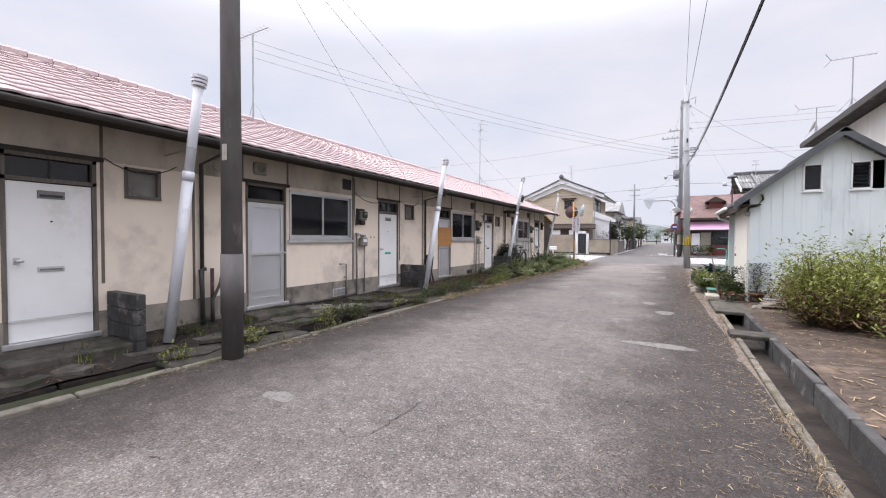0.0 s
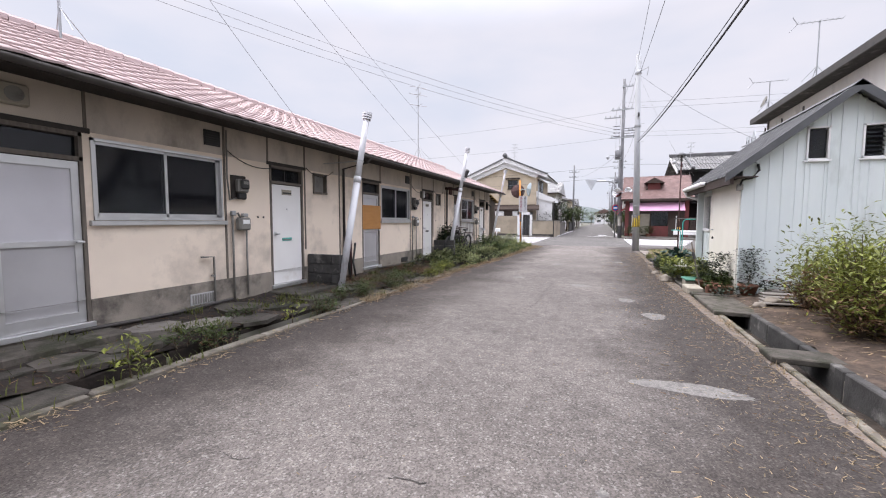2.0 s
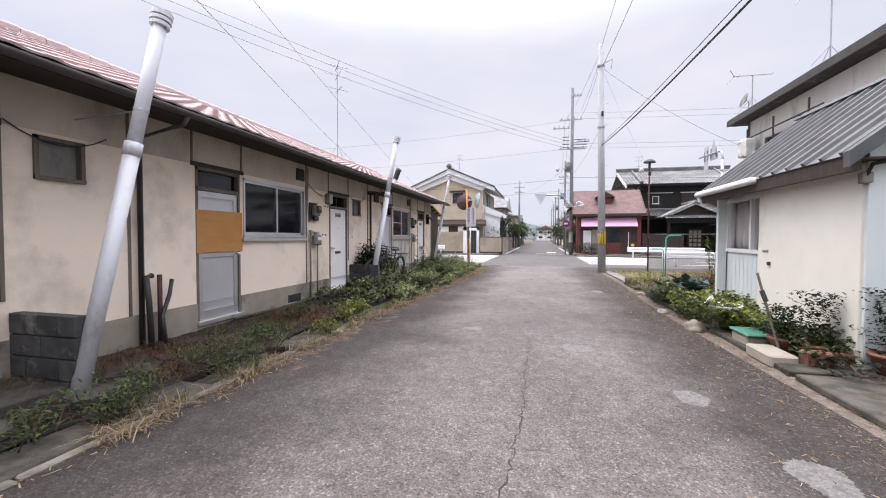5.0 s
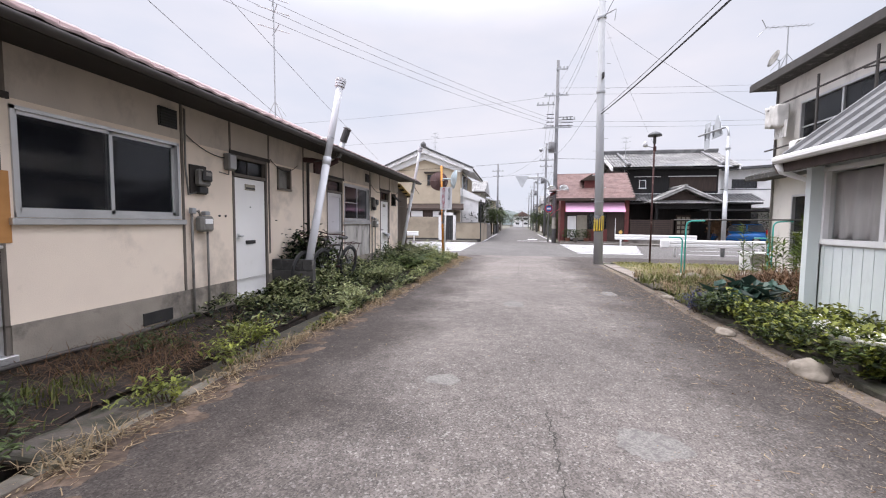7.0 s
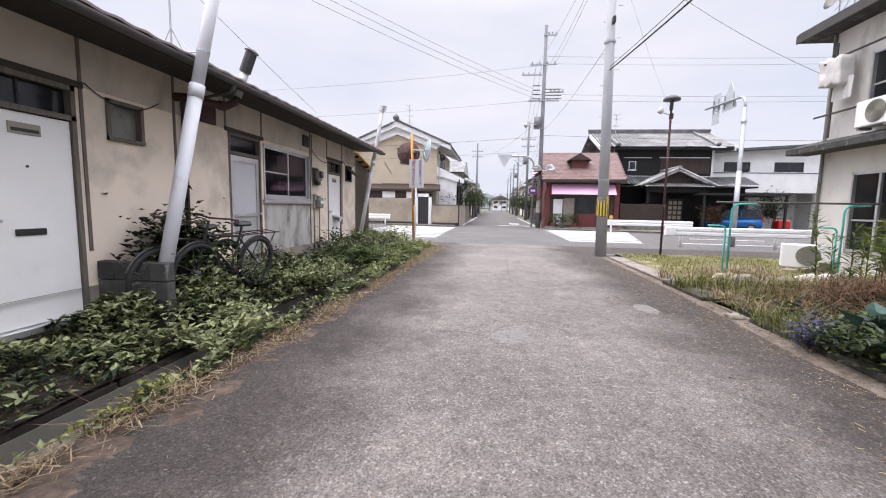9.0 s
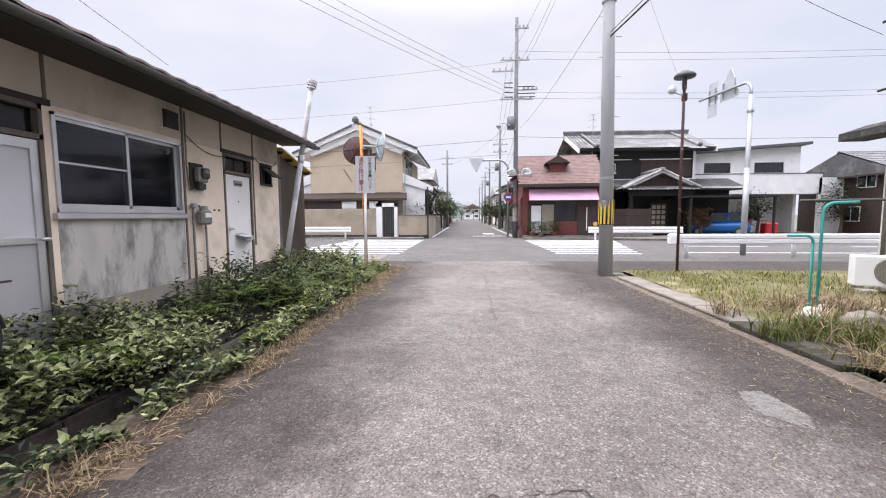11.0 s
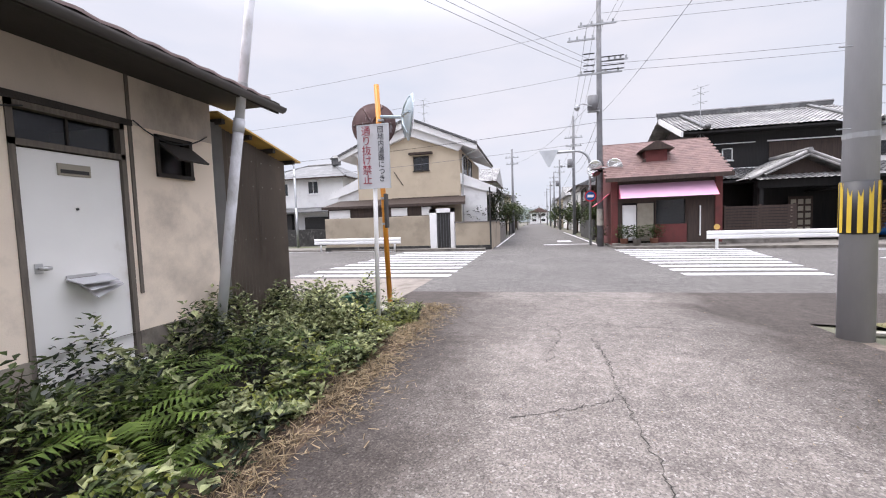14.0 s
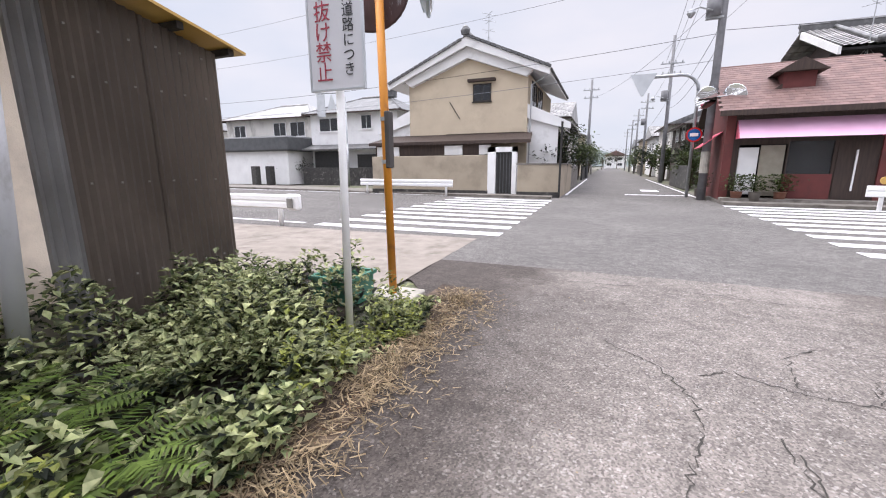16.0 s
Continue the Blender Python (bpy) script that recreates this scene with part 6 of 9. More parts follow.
def guard_rail(x0, x1, y, slope, n, label, beam="white", h=0.78):
    """White steel guard rail: posts and a flanged beam."""
    g = thing("guard_rail", ((x0 + x1) / 2, y, 0), label, "guard rail", "guard rails")
    Y = lambda x: y + slope * (x - x0)
    for k in range(n):
        x = x0 + 0.4 + (x1 - x0 - 0.8) * k / max(1, n - 1)
        part("post", T([(x, Y(x), -0.05), (x, Y(x), h - 0.05)], 0.06, 10), beam, g, smooth=True)
    prof = [(0.0, h - 0.36), (-0.05, h - 0.32), (-0.05, h - 0.22), (-0.015, h - 0.18), (-0.05, h - 0.14), (-0.05, h - 0.04), (0.0, h), (0.012, h), (0.012, h - 0.36)]
    a = [(x0, Y(x0) - 0.06 + p, z) for p, z in prof]
    part("beam", prism(bmesh.new(), a, (x1 - x0, Y(x1) - Y(x0), 0)), beam, g, "white flanged beam")
    return g


guard_rail(-15.6, -9.9, 42.55, -0.1, 2, "short white guard rail by the beige wall")
gr = guard_rail(4.9, 9.9, 40.05, -0.15, 2, "short white guard rail before the black house")
part("reflector", T([(5.25, 39.9, 0.95), (5.25, 39.85, 0.95)], 0.12, 14), "amber", gr, "round amber reflector")
guard_rail(5.0, 34, 30.3, -0.02, 9, "long white guard rail along the main road")
guard_rail(-40, -10.2, 31.6, -0.02, 9, "long white guard rail along the main road")
put("rail_end", B(4.72, 30.12, 0.4, 5.12, 30.3, 0.8, bevel=0.05), "white", "white box end piece of the guard rail", "rail end", "rail ends")
put("rail_end", B(-10.3, 30.85, 0.4, -9.9, 31.05, 0.8, bevel=0.05), "white", "white box end piece of the guard rail", "rail end", "rail ends")
put("marker_plate", B(-10.2, 30.8, 0.46, -10.02, 30.84, 0.7, bevel=0.01), "greyplastic", "small dark plate on the rail end", "marker")

# no-through sign and traffic mirrors at the lane's mouth
sg = thing("notice_sign", (-4.8, 25.6, 0), "white notice board with red and black letters", "notice sign")
part("post", T([(-4.82, 25.62, -0.05), (-4.76, 25.6, 2.9)], 0.032, 10), "white", sg, "white round post", smooth=True)
face = part("board", B(-4.985, 25.545, 2.02, -4.525, 25.56, 2.9, bevel=0.003), "signface", sg, "grey-white board")
part("board_rim", B((-4.99, 25.54, 2.015, -4.975, 25.565, 2.905), (-4.535, 25.54, 2.015, -4.52, 25.565, 2.905), (-4.975, 25.54, 2.89, -4.535, 25.565, 2.905), (-4.975, 25.54, 2.015, -4.535, 25.565, 2.03)), "signback", sg)


def lettering(text, x, z, size, line, material, parent):
    """Upright column of letters, one under the other, facing the lane."""
    cu = bpy.data.curves.new("letters", "FONT")
    cu.body = "\n".join(text)
    cu.size, cu.align_x, cu.space_line, cu.extrude = size, "CENTER", line, 0.001
    ob = bpy.data.objects.new("letters", cu)
    scene.collection.objects.link(ob)
    ob.matrix_world = pose(x, 25.541, z, 90, 0, 0)
    bpy.context.view_layer.update()
    me = bpy.data.meshes.new_from_object(ob.evaluated_get(bpy.context.evaluated_depsgraph_get()))
    me.transform(pose(x, 25.541, z, 90, 0, 0))
    me.materials.clear()
    bpy.data.objects.remove(ob)
    part("lettering", me, material, parent)


lettering("通り抜け禁止", -4.855, 2.765, 0.145, 0.93, "signred", sg)
lettering("団地内道路につき", -4.64, 2.79, 0.098, 0.98, "signblack", sg)

mp = thing("traffic_mirror", (-5.15, 27.0, 0), "orange post with two round traffic mirrors", "traffic mirror")
part("post", T([(-5.1, 26.9, -0.05), (-5.22, 26.98, 3.95)], 0.045, 12), "orange", mp, "orange painted post", smooth=True)
part("base", B(-5.35, 26.7, -0.05, -4.8, 27.15, 0.03, bevel=0.015), "concrete_pale", mp, "pale concrete footing")
part("side_plate", B(-5.14, 26.88, 1.45, -5.09, 27.0, 2.05, bevel=0.01), "darkpipe", mp)
for z in (1.5, 1.95, 3.3):
    part("clamp", T([(-5.15, 26.94, z), (-5.15, 26.94, z + 0.04)], 0.06, 12), "galv", mp)


def mirror_head(c, yaw, back, label):
    m = Matrix.Translation(c) @ Matrix.Rotation(radians(yaw), 4, "Z") @ Matrix.Rotation(radians(96), 4, "X")
    bm = lathe(bmesh.new(), [(0.0, -0.11), (0.16, -0.1), (0.3, -0.06), (0.385, 0.0), (0.4, 0.0), (0.405, 0.03), (0.39, 0.035)], n=28)
    bmesh.ops.transform(bm, matrix=m, verts=bm.verts)
    h = part("mirror_back", bm, back, mp, label, smooth=True)
    bm = lathe(bmesh.new(), [(0.39, 0.03), (0.3, 0.055), (0.15, 0.075), (0.0, 0.08)], n=28)
    bmesh.ops.transform(bm, matrix=m, verts=bm.verts)
    part("mirror_face", bm, "mirror", h, "convex mirror face", smooth=True)
    bm = bmesh.new()
    for k in range(3):
        a = k * math.pi / 3
        tube(bm, [(0.36 * math.cos(a), 0.36 * math.sin(a), -0.03), (0.18 * math.cos(a), 0.18 * math.sin(a), -0.105), (0, 0, -0.125), (-0.18 * math.cos(a), -0.18 * math.sin(a), -0.105), (-0.36 * math.cos(a), -0.36 * math.sin(a), -0.03)], 0.018, 6)
    bmesh.ops.transform(bm, matrix=m, verts=bm.verts)
    part("rib", bm, back, h)


mirror_head((-5.36, 27.12, 3.3), 188, "rustback", "rusty brown mirror back")
mirror_head((-4.68, 27.1, 3.38), 112, "blueback", "blue-grey ribbed mirror back")
part("arm", T([(-5.2, 26.97, 3.4), (-4.82, 27.05, 3.38)], 0.03, 8), "blueback", mp)
part("arm", T([(-5.2, 26.97, 3.3), (-5.3, 27.06, 3.3)], 0.03, 8), "rustback", mp)

# ---- brown corrugated lean-to at the end of the row ----
ls = thing("lean_to_shed", (-7.6, 25.8, 0), "brown corrugated sheet lean-to with an amber roof edge", "lean-to shed")


def corrugated(o, u, h0, h1, n, amp=0.012):
    """An upright corrugated sheet from o along u, with its top from h0 to h1."""
    bm = bmesh.new()
    o, u = Vector(o), Vector(u)
    d = u.normalized().cross(Vector((0, 0, 1)))
    prev = None
    for i in range(n * 4 + 1):
        t = i / (n * 4)
        p = o + u * t + d * amp * math.sin(i * math.pi / 2)
        cur = (bm.verts.new(p), bm.verts.new(p + Vector((0, 0, h0 + (h1 - h0) * t))))
        if prev:
            bm.faces.new((prev[0], cur[0], cur[1], prev[1]))
        prev = cur
    bmesh.ops.solidify(bm, geom=bm.faces[:], thickness=0.004)
    return bm


part("grey_sheet", corrugated((-6.47, 24.47, 0.0), (0.0, 0.22, 0), 2.86, 2.82, 3, 0.016), "corr_grey", ls, "grey corrugated strip")
for k in range(2):
    part("sheet", corrugated((-6.49 + 0.004 * k, 24.68 + 0.66 * k, 0.0), (0, 0.68, 0), 2.82 - 0.14 * k, 2.68 - 0.14 * k, 10), "corr", ls, "brown corrugated sheet")
part("end_sheet", corrugated((-6.5, 26.02, 0.0), (-1.98, 0, 0), 2.54, 2.54, 24), "corr", ls)
for i in range(6):
    for z in (0.6, 1.35, 2.1, 2.45):
        part("nail", B(-6.475, 24.8 + 0.21 * i, z, -6.465, 24.815 + 0.21 * i, z + 0.015), "concrete_pale", ls)
part("roof", prism(bmesh.new(), [(-6.32, 24.47, 2.93), (-6.32, 26.24, 2.56), (-8.6, 26.24, 2.62), (-8.6, 24.47, 2.99)], (0, 0, 0.025)), "amber", ls, "amber plastic roof sheet")
for y in (24.6, 25.1, 25.6, 26.1):
    part("rafter", B(-8.5, y - 0.03, 2.83 - 0.2 * (y - 24.6), -6.36, y + 0.03, 2.89 - 0.2 * (y - 24.6)), "beam", ls)


# ---- houses round the junction ----
def fwindow(parent, x0, x1, z0, z1, y, frame="beam", bars=1, label="dark window"):
    """A window in a wall that faces the lane: frame, sill, panes."""
    t = 0.05
    bs = [(x0, y - 0.05, z0, x0 + t, y + 0.05, z1), (x1 - t, y - 0.05, z0, x1, y + 0.05, z1), (x0, y - 0.05, z1 - t, x1, y + 0.05, z1), (x0, y - 0.05, z0, x1, y + 0.05, z0 + t)]
    for k in range(bars):
        x = x0 + (x1 - x0) * (k + 1) / (bars + 1)
        bs.append((x - 0.02, y - 0.03, z0, x + 0.02, y + 0.03, z1))
    w = part("window", B(*bs), frame, parent, label)
    part("pane", B(x0 + t, y - 0.02, z0 + t, x1 - t, y - 0.012, z1 - t), "glass_far", w)
    part("sill", B(x0 - 0.05, y - 0.1, z0 - 0.05, x1 + 0.05, y, z0), frame, w)
    return w


def swindow(parent, y0, y1, z0, z1, x, side, frame="beam"):
    w = part("window", B((x - 0.05, y0, z0, x + 0.05, y0 + 0.05, z1), (x - 0.05, y1 - 0.05, z0, x + 0.05, y1, z1), (x - 0.05, y0, z1 - 0.05, x + 0.05, y1, z1), (x - 0.05, y0, z0, x + 0.05, y1, z0 + 0.05), (x - 0.04, (y0 + y1) / 2 - 0.03, z0, x + 0.04, (y0 + y1) / 2 + 0.03, z1)), frame, parent)
    part("pane", B(x + side * 0.012, y0 + 0.05, z0 + 0.05, x + side * 0.02, y1 - 0.05, z1 - 0.05), "glass_far", w)
    return w


# beige house with the white-plastered gable
bh = thing("house", (-10, 49, 0), "beige mortar house with white gable and grey tiles", "house")
BX0, BX1, BY0, BY1, BAX, BAZ = -13.7, -6.9, 45.0, 54.0, -10.1, 8.0
part("gable_wall", prism(bmesh.new(), [(BX0, BY0, 0), (BX1, BY0, 0), (BX1, BY0, 6.0), (BAX, BY0, 7.3), (BX0, BY0, 6.0)], (0, 0.2, 0)), "beige", bh)
part("side_wall", B(BX1 - 0.2, BY0 + 0.2, 0, BX1, BY1, 6.1), "beige", bh)
part("side_wall", B(BX0, BY0 + 0.2, 0, BX0 + 0.2, BY1, 6.1), "beige", bh)
part("rear_wall", B(BX0, BY1, 0, BX1, BY1 + 0.2, 6.1), "beige", bh)
rise = lambda x: BAZ - 0.43 * abs(x - BAX)
for s, x in ((-1, -14.75), (1, -5.75)):
    part("roof_tiles", pantiles(bmesh.new(), (x, BY0 - 0.55, rise(x)), (0, BY1 - BY0 + 1.0, 0), (BAX - x, 0, BAZ - rise(x)), 34, 17, 0.05, 0.04), "greytile", bh, "grey clay tiles")
    part("roof_deck", prism(bmesh.new(), [(x, BY0 - 0.5, rise(x) - 0.03), (BAX, BY0 - 0.5, BAZ - 0.03), (BAX, BY0 - 0.5, BAZ - 0.2), (x, BY0 - 0.5, rise(x) - 0.2)], (0, BY1 - BY0 + 0.9, 0)), "plaster", bh)
    part("barge_board", prism(bmesh.new(), [(x, BY0 - 0.56, rise(x) + 0.02), (BAX, BY0 - 0.56, BAZ + 0.02), (BAX, BY0 - 0.56, BAZ - 0.42), (x, BY0 - 0.56, rise(x) - 0.3)], (0, 0.14, 0)), "plaster", bh, "white plastered barge board")
    part("inner_cornice", prism(bmesh.new(), [(x * 0.8 + BAX * 0.2, BY0 - 0.3, rise(x * 0.8 + BAX * 0.2) - 0.3), (BAX, BY0 - 0.3, BAZ - 0.4), (BAX, BY0 - 0.3, BAZ - 0.95), (x * 0.72 + BAX * 0.28, BY0 - 0.3, rise(x * 0.72 + BAX * 0.28) - 0.75)], (0, 0.3, 0)), "plaster", bh, "white plastered cornice")
    part("edge_tiles", B(*[(-0.02 + 0.0, -0.16, 0.3 * i, 0.1, 0.1, 0.3 * i + 0.26) for i in range(16)], m=Matrix.Translation((x, BY0 - 0.5, rise(x) + 0.06)) @ Matrix.Rotation(math.atan2(BAX - x, BAZ - rise(x)), 4, "Y")), "darktile", bh)
rg = bmesh.new()
box(rg, BAX - 0.14, BY0 - 0.6, BAZ, BAX + 0.14, BY1 + 0.4, BAZ + 0.22)
tube(rg, [(BAX, BY0 - 0.62, BAZ + 0.26), (BAX, BY1 + 0.4, BAZ + 0.26)], 0.13, 8)
part("ridge", rg, "greytile", bh, "stacked tile ridge")
part("ridge_end", lathe(bmesh.new(), [(0.0, -0.2), (0.22, -0.15), (0.26, 0.05), (0.14, 0.22), (0.0, 0.3)], (BAX, BY0 - 0.66, BAZ + 0.25), 10, 1.0, 0.4), "darktile", bh, "ornamental ridge-end tile")
part("attic_vent", prism(bmesh.new(), [(BAX - 0.45, BY0 - 0.05, 7.0), (BAX + 0.45, BY0 - 0.05, 7.0), (BAX + 0.2, BY0 - 0.05, 7.2), (BAX - 0.2, BY0 - 0.05, 7.2)], (0, 0.04, 0)), "greyplastic", bh)
fwindow(bh, -9.86, -8.85, 4.85, 5.75, BY0, "beam", 1, "small dark gable window")
part("window_hood", B(-10.1, BY0 - 0.3, 5.85, -8.6, BY0, 5.98), "brownwood", bh)
part("wire_bracket", T([(-11.2, BY0 - 0.03, 4.9), (-10.6, BY0 - 0.05, 4.0)], 0.025, 6), "darkpipe", bh)
for y in (46.0, 48.2):
    swindow(bh, y, y + 1.7, 4.4, 5.9, BX1, 1)
part("gutter", T([(-5.72, BY0 - 0.5, rise(-5.75) - 0.05), (-5.72, BY1, rise(-5.75) - 0.05)], 0.07, 8), "darkpipe", bh)
part("downpipe", T([(-5.75, BY0 - 0.3, 5.95), (-6.7, BY0 - 0.1, 5.5), (-6.75, BY0 - 0.1, 0.2)], 0.04, 6), "galv", bh)
# lower side roofs, left and right of the gable
for x0, x1, xe in ((-6.9, -4.7, 1), (-13.7, -15.9, -1)):
    part("side_roof", pantiles(bmesh.new(), (x1, BY0 + 0.1, 3.55), (0, 7.5, 0), (x0 - x1, 0, 0.95), 26, 9, 0.05, 0.04), "greytile", bh, "grey tiled side roof")
    part("side_barge", prism(bmesh.new(), [(x1, BY0 + 0.02, 3.6), (x0, BY0 + 0.02, 4.6), (x0, BY0 + 0.02, 3.9), (x1 + (x0 - x1) * 0.35, BY0 + 0.02, 3.45), (x1, BY0 + 0.02, 3.3)], (0, 0.16, 0)), "plaster", bh, "white plastered side gable")
    part("side_gable_wall", prism(bmesh.new(), [(x0 + (x1 - x0) * 0.72, BY0 + 0.2, 0), (x0, BY0 + 0.2, 0), (x0, BY0 + 0.2, 4.4), (x0 + (x1 - x0) * 0.72, BY0 + 0.2, 3.75)], (0, 0.15, 0)), "plaster", bh)
# front lean-to with its shallow roof and boundary wall
part("front_roof", prism(bmesh.new(), [(-15.4, 43.2, 2.62), (-6.35, 43.2, 2.62), (-6.6, 45.0, 3.08), (-15.0, 45.0, 3.08)], (0, 0, 0.1)), "brownwood", bh, "shallow brown metal roof")
part("front_roof_edge", B((-15.4, 43.15, 2.56, -6.35, 43.2, 2.7), (-11.4, 44.9, 3.1, -7.0, 45.0, 3.2)), "brownwood", bh)
part("front_wall", B(-15.1, 43.4, 0, -8.4, 43.55, 2.62), "brownwood", bh)
for q in ((-10.9, 43.36, 2.02, -9.9, 43.4, 2.5), (-9.0, 43.36, 2.02, -8.4, 43.4, 2.5), (-15.0, 43.36, 2.0, -13.6, 43.4, 2.5)):
    part("front_panel", B(*q), "plaster", bh)
fw = thing("boundary_wall", (-10, 43, 0), "beige mortar garden wall with a dark gate", "boundary wall", kind="structure")
part("wall", B(-15.1, 42.95, -0.05, -8.42, 43.15, 1.98, bevel=0.02), "wallbeige", fw)
part("footing", B((-15.12, 42.9, -0.05, -8.4, 42.95, 0.22), (-6.85, 42.55, -0.05, -4.82, 42.6, 0.22)), "block", fw)
part("gate_wall", B((-8.42, 42.95, 0, -8.02, 43.25, 2.36), (-7.2, 42.95, 0, -6.98, 43.25, 2.36), (-8.42, 42.95, 2.12, -6.98, 43.25, 2.36)), "plaster", fw, "white gate surround")
gt = part("gate", B(-8.02, 43.1, 0.05, -7.2, 43.15, 2.12), "black", fw, "dark panelled gate")
for k in range(5):
    part("bar", B(-7.98 + 0.16 * k, 43.06, 0.1, -7.95 + 0.16 * k, 43.1, 2.05), "slatemetal", gt)
part("corner_wall", B(-6.85, 42.6, -0.05, -4.82, 42.78, 1.5, bevel=0.02), "wallbeige", fw)
part("side_wall", B(-5.0, 42.78, -0.05, -4.82, 49, 1.5, bevel=0.02), "wallbeige", fw)
part("coping", B((-6.9, 42.56, 1.5, -4.78, 42.82, 1.56), (-5.04, 42.82, 1.5, -4.78, 49, 1.56)), "concrete", fw)
put("drain_post", T([(-4.85, 42.5, 0), (-4.85, 42.5, 3.4)], 0.05, 8), "black", "thin black post at the wall's corner", "post")

# red shop with the pink awning
rs = thing("shop", (4, 44, 0), "dark red shop with rose slate roof and pink awning", "shop")
m = pose(1.4, 42.3, 0, 0, 0, -4)


def tr(bm):
    bmesh.ops.transform(bm, matrix=m, verts=bm.verts)
    return bm


part("front_wall", tr(holed(bmesh.new(), (0, 0, 0), (1, 0, 0), (0, 0.15, 0), 4.9, 0, 3.4, [(0.5, 2.0, 0.2, 2.2), (2.05, 3.35, 1.1, 2.3)])), "brownwood", rs)
part("side_wall", tr(prism(bmesh.new(), [(0, 0.15, 0), (0, 6.4, 0), (0, 6.4, 3.4), (0, 3.2, 5.5), (0, 0.15, 3.45)], (0.15, 0, 0))), "redwall", rs, "brick-red side wall")
part("side_wall", tr(prism(bmesh.new(), [(4.75, 0.15, 0), (4.75, 6.4, 0), (4.75, 6.4, 3.4), (4.75, 3.2, 5.5), (4.75, 0.15, 3.45)], (0.15, 0, 0))), "redwall", rs)
part("rear_wall", tr(B(0, 6.4, 0, 4.9, 6.5, 3.4)), "redwall", rs)
rf = part("roof_deck", tr(prism(bmesh.new(), [(-0.3, -0.55, 3.42), (-0.3, 3.2, 5.66), (-0.3, 7.0, 3.42), (-0.3, 7.0, 3.32), (-0.3, 3.2, 5.55), (-0.3, -0.55, 3.32)], (5.5, 0, 0))), "brownwood", rs)
sv, sf = [], []
sr = Vector((0, 3.75, 2.24))
for j in range(20):
    for i in range(22):
        o = Vector((-0.32 + 0.25 * i + (0.12 if j % 2 else 0) - 0.06, -0.58, 3.44)) + sr * (j / 20)
        k = len(sv)
        for dx, t, h in ((0, 0, 0.016), (0.245, 0, 0.016), (0.245, 1 / 19, 0.004), (0, 1 / 19, 0.004), (0, 0, 0.0), (0.245, 0, 0.0)):
            sv.append(tuple(m @ (o + Vector((dx, 0, h)) + sr * t)))
        sf += [(k, k + 1, k + 2, k + 3), (k + 4, k + 5, k + 1, k)]
me = bpy.data.meshes.new("slates")
me.from_pydata(sv, [], sf)
part("slate", me, "slate", rs, "rose-brown slates", kind="stuff")
part("fascia", tr(B(-0.34, -0.62, 3.26, 5.2, -0.56, 3.46)), "brownwood", rs)
part("ridge_cap", tr(T([(-0.34, 3.2, 5.68), (5.2, 3.2, 5.68)], 0.05, 8)), "slate", rs)
dm = part("dormer", tr(B(1.75, 0.9, 4.15, 2.75, 2.6, 4.95)), "redwall", rs, "small brick-red dormer")
part("dormer_roof", tr(prism(bmesh.new(), [(1.45, 0.65, 4.9), (3.05, 0.65, 4.9), (2.25, 0.65, 5.38)], (0, 2.6, 0))), "brownwood", dm)
part("dormer_base", tr(prism(bmesh.new(), [(1.5, 0.85, 4.3), (1.75, 0.85, 4.3), (1.75, 0.85, 4.5)], (0, 1.2, 0))), "brownwood", dm)
aw = part("awning", tr(prism(bmesh.new(), [(0.35, -0.02, 3.12), (4.55, -0.02, 3.12), (4.55, -0.75, 2.42), (0.35, -0.75, 2.42)], (0, 0.02, 0.02))), "pink", rs, "sun-faded pink awning")
part("awning_side", tr(prism(bmesh.new(), [(0.35, 0, 3.12), (0.35, -0.75, 2.42), (0.35, 0, 2.42)], (-0.02, 0, 0))), "pinkred", aw, "red awning cheek")
part("awning_side", tr(prism(bmesh.new(), [(4.55, 0, 3.12), (4.55, -0.75, 2.42), (4.55, 0, 2.42)], (0.02, 0, 0))), "pinkred", aw)
part("faded_letters", tr(B(*[(a, -0.005, z, b, 0.0, z + h) for a, b, z, h in ((0.9, 1.1, 0.3, 0.3), (1.2, 1.55, 0.3, 0.3), (1.65, 2.0, 0.36, 0.2), (2.5, 2.75, 0.3, 0.3), (2.85, 3.1, 0.4, 0.2), (3.2, 3.5, 0.3, 0.28), (3.6, 3.85, 0.3, 0.3))], m=Matrix.Translation((0, -0.77, 2.38)) @ Matrix.Rotation(radians(-46), 4, "X"))), "pinklight", aw, "faded pale lettering")
part("small_awning", tr(prism(bmesh.new(), [(-0.02, 0.6, 2.75), (-0.02, 2.6, 2.75), (-0.75, 2.6, 2.15), (-0.75, 0.6, 2.15)], (0, 0, 0.03))), "pinkred", rs, "faded red side awning")
part("showcase", tr(B(0.52, 0.05, 0.3, 1.15, 0.12, 2.1)), "white", rs, "white blind in the shop window")
su_ = part("shutter", tr(B(1.2, 0.06, 0.25, 1.95, 0.1, 2.17)), "shutter", rs, "beige roller shutter")
for k in range(24):
    part("slat", tr(B(1.2, 0.035, 0.26 + 0.08 * k, 1.95, 0.06, 0.325 + 0.08 * k)), "shutter", su_)
part("shop_window", tr(B(2.05, 0.06, 1.1, 3.35, 0.08, 2.3)), "glass_far", rs)
part("stall_riser", tr(B(1.98, -0.05, 0.05, 3.4, 0.0, 1.1)), "redwall", rs, "red panel under the window")
dr = part("shop_door", tr(B(3.45, -0.03, 0.05, 4.3, 0.0, 2.25)), "brownwood", rs, "brown door")
part("door_handle", tr(B(3.95, -0.08, 0.5, 4.0, -0.03, 1.95)), "white", dr)
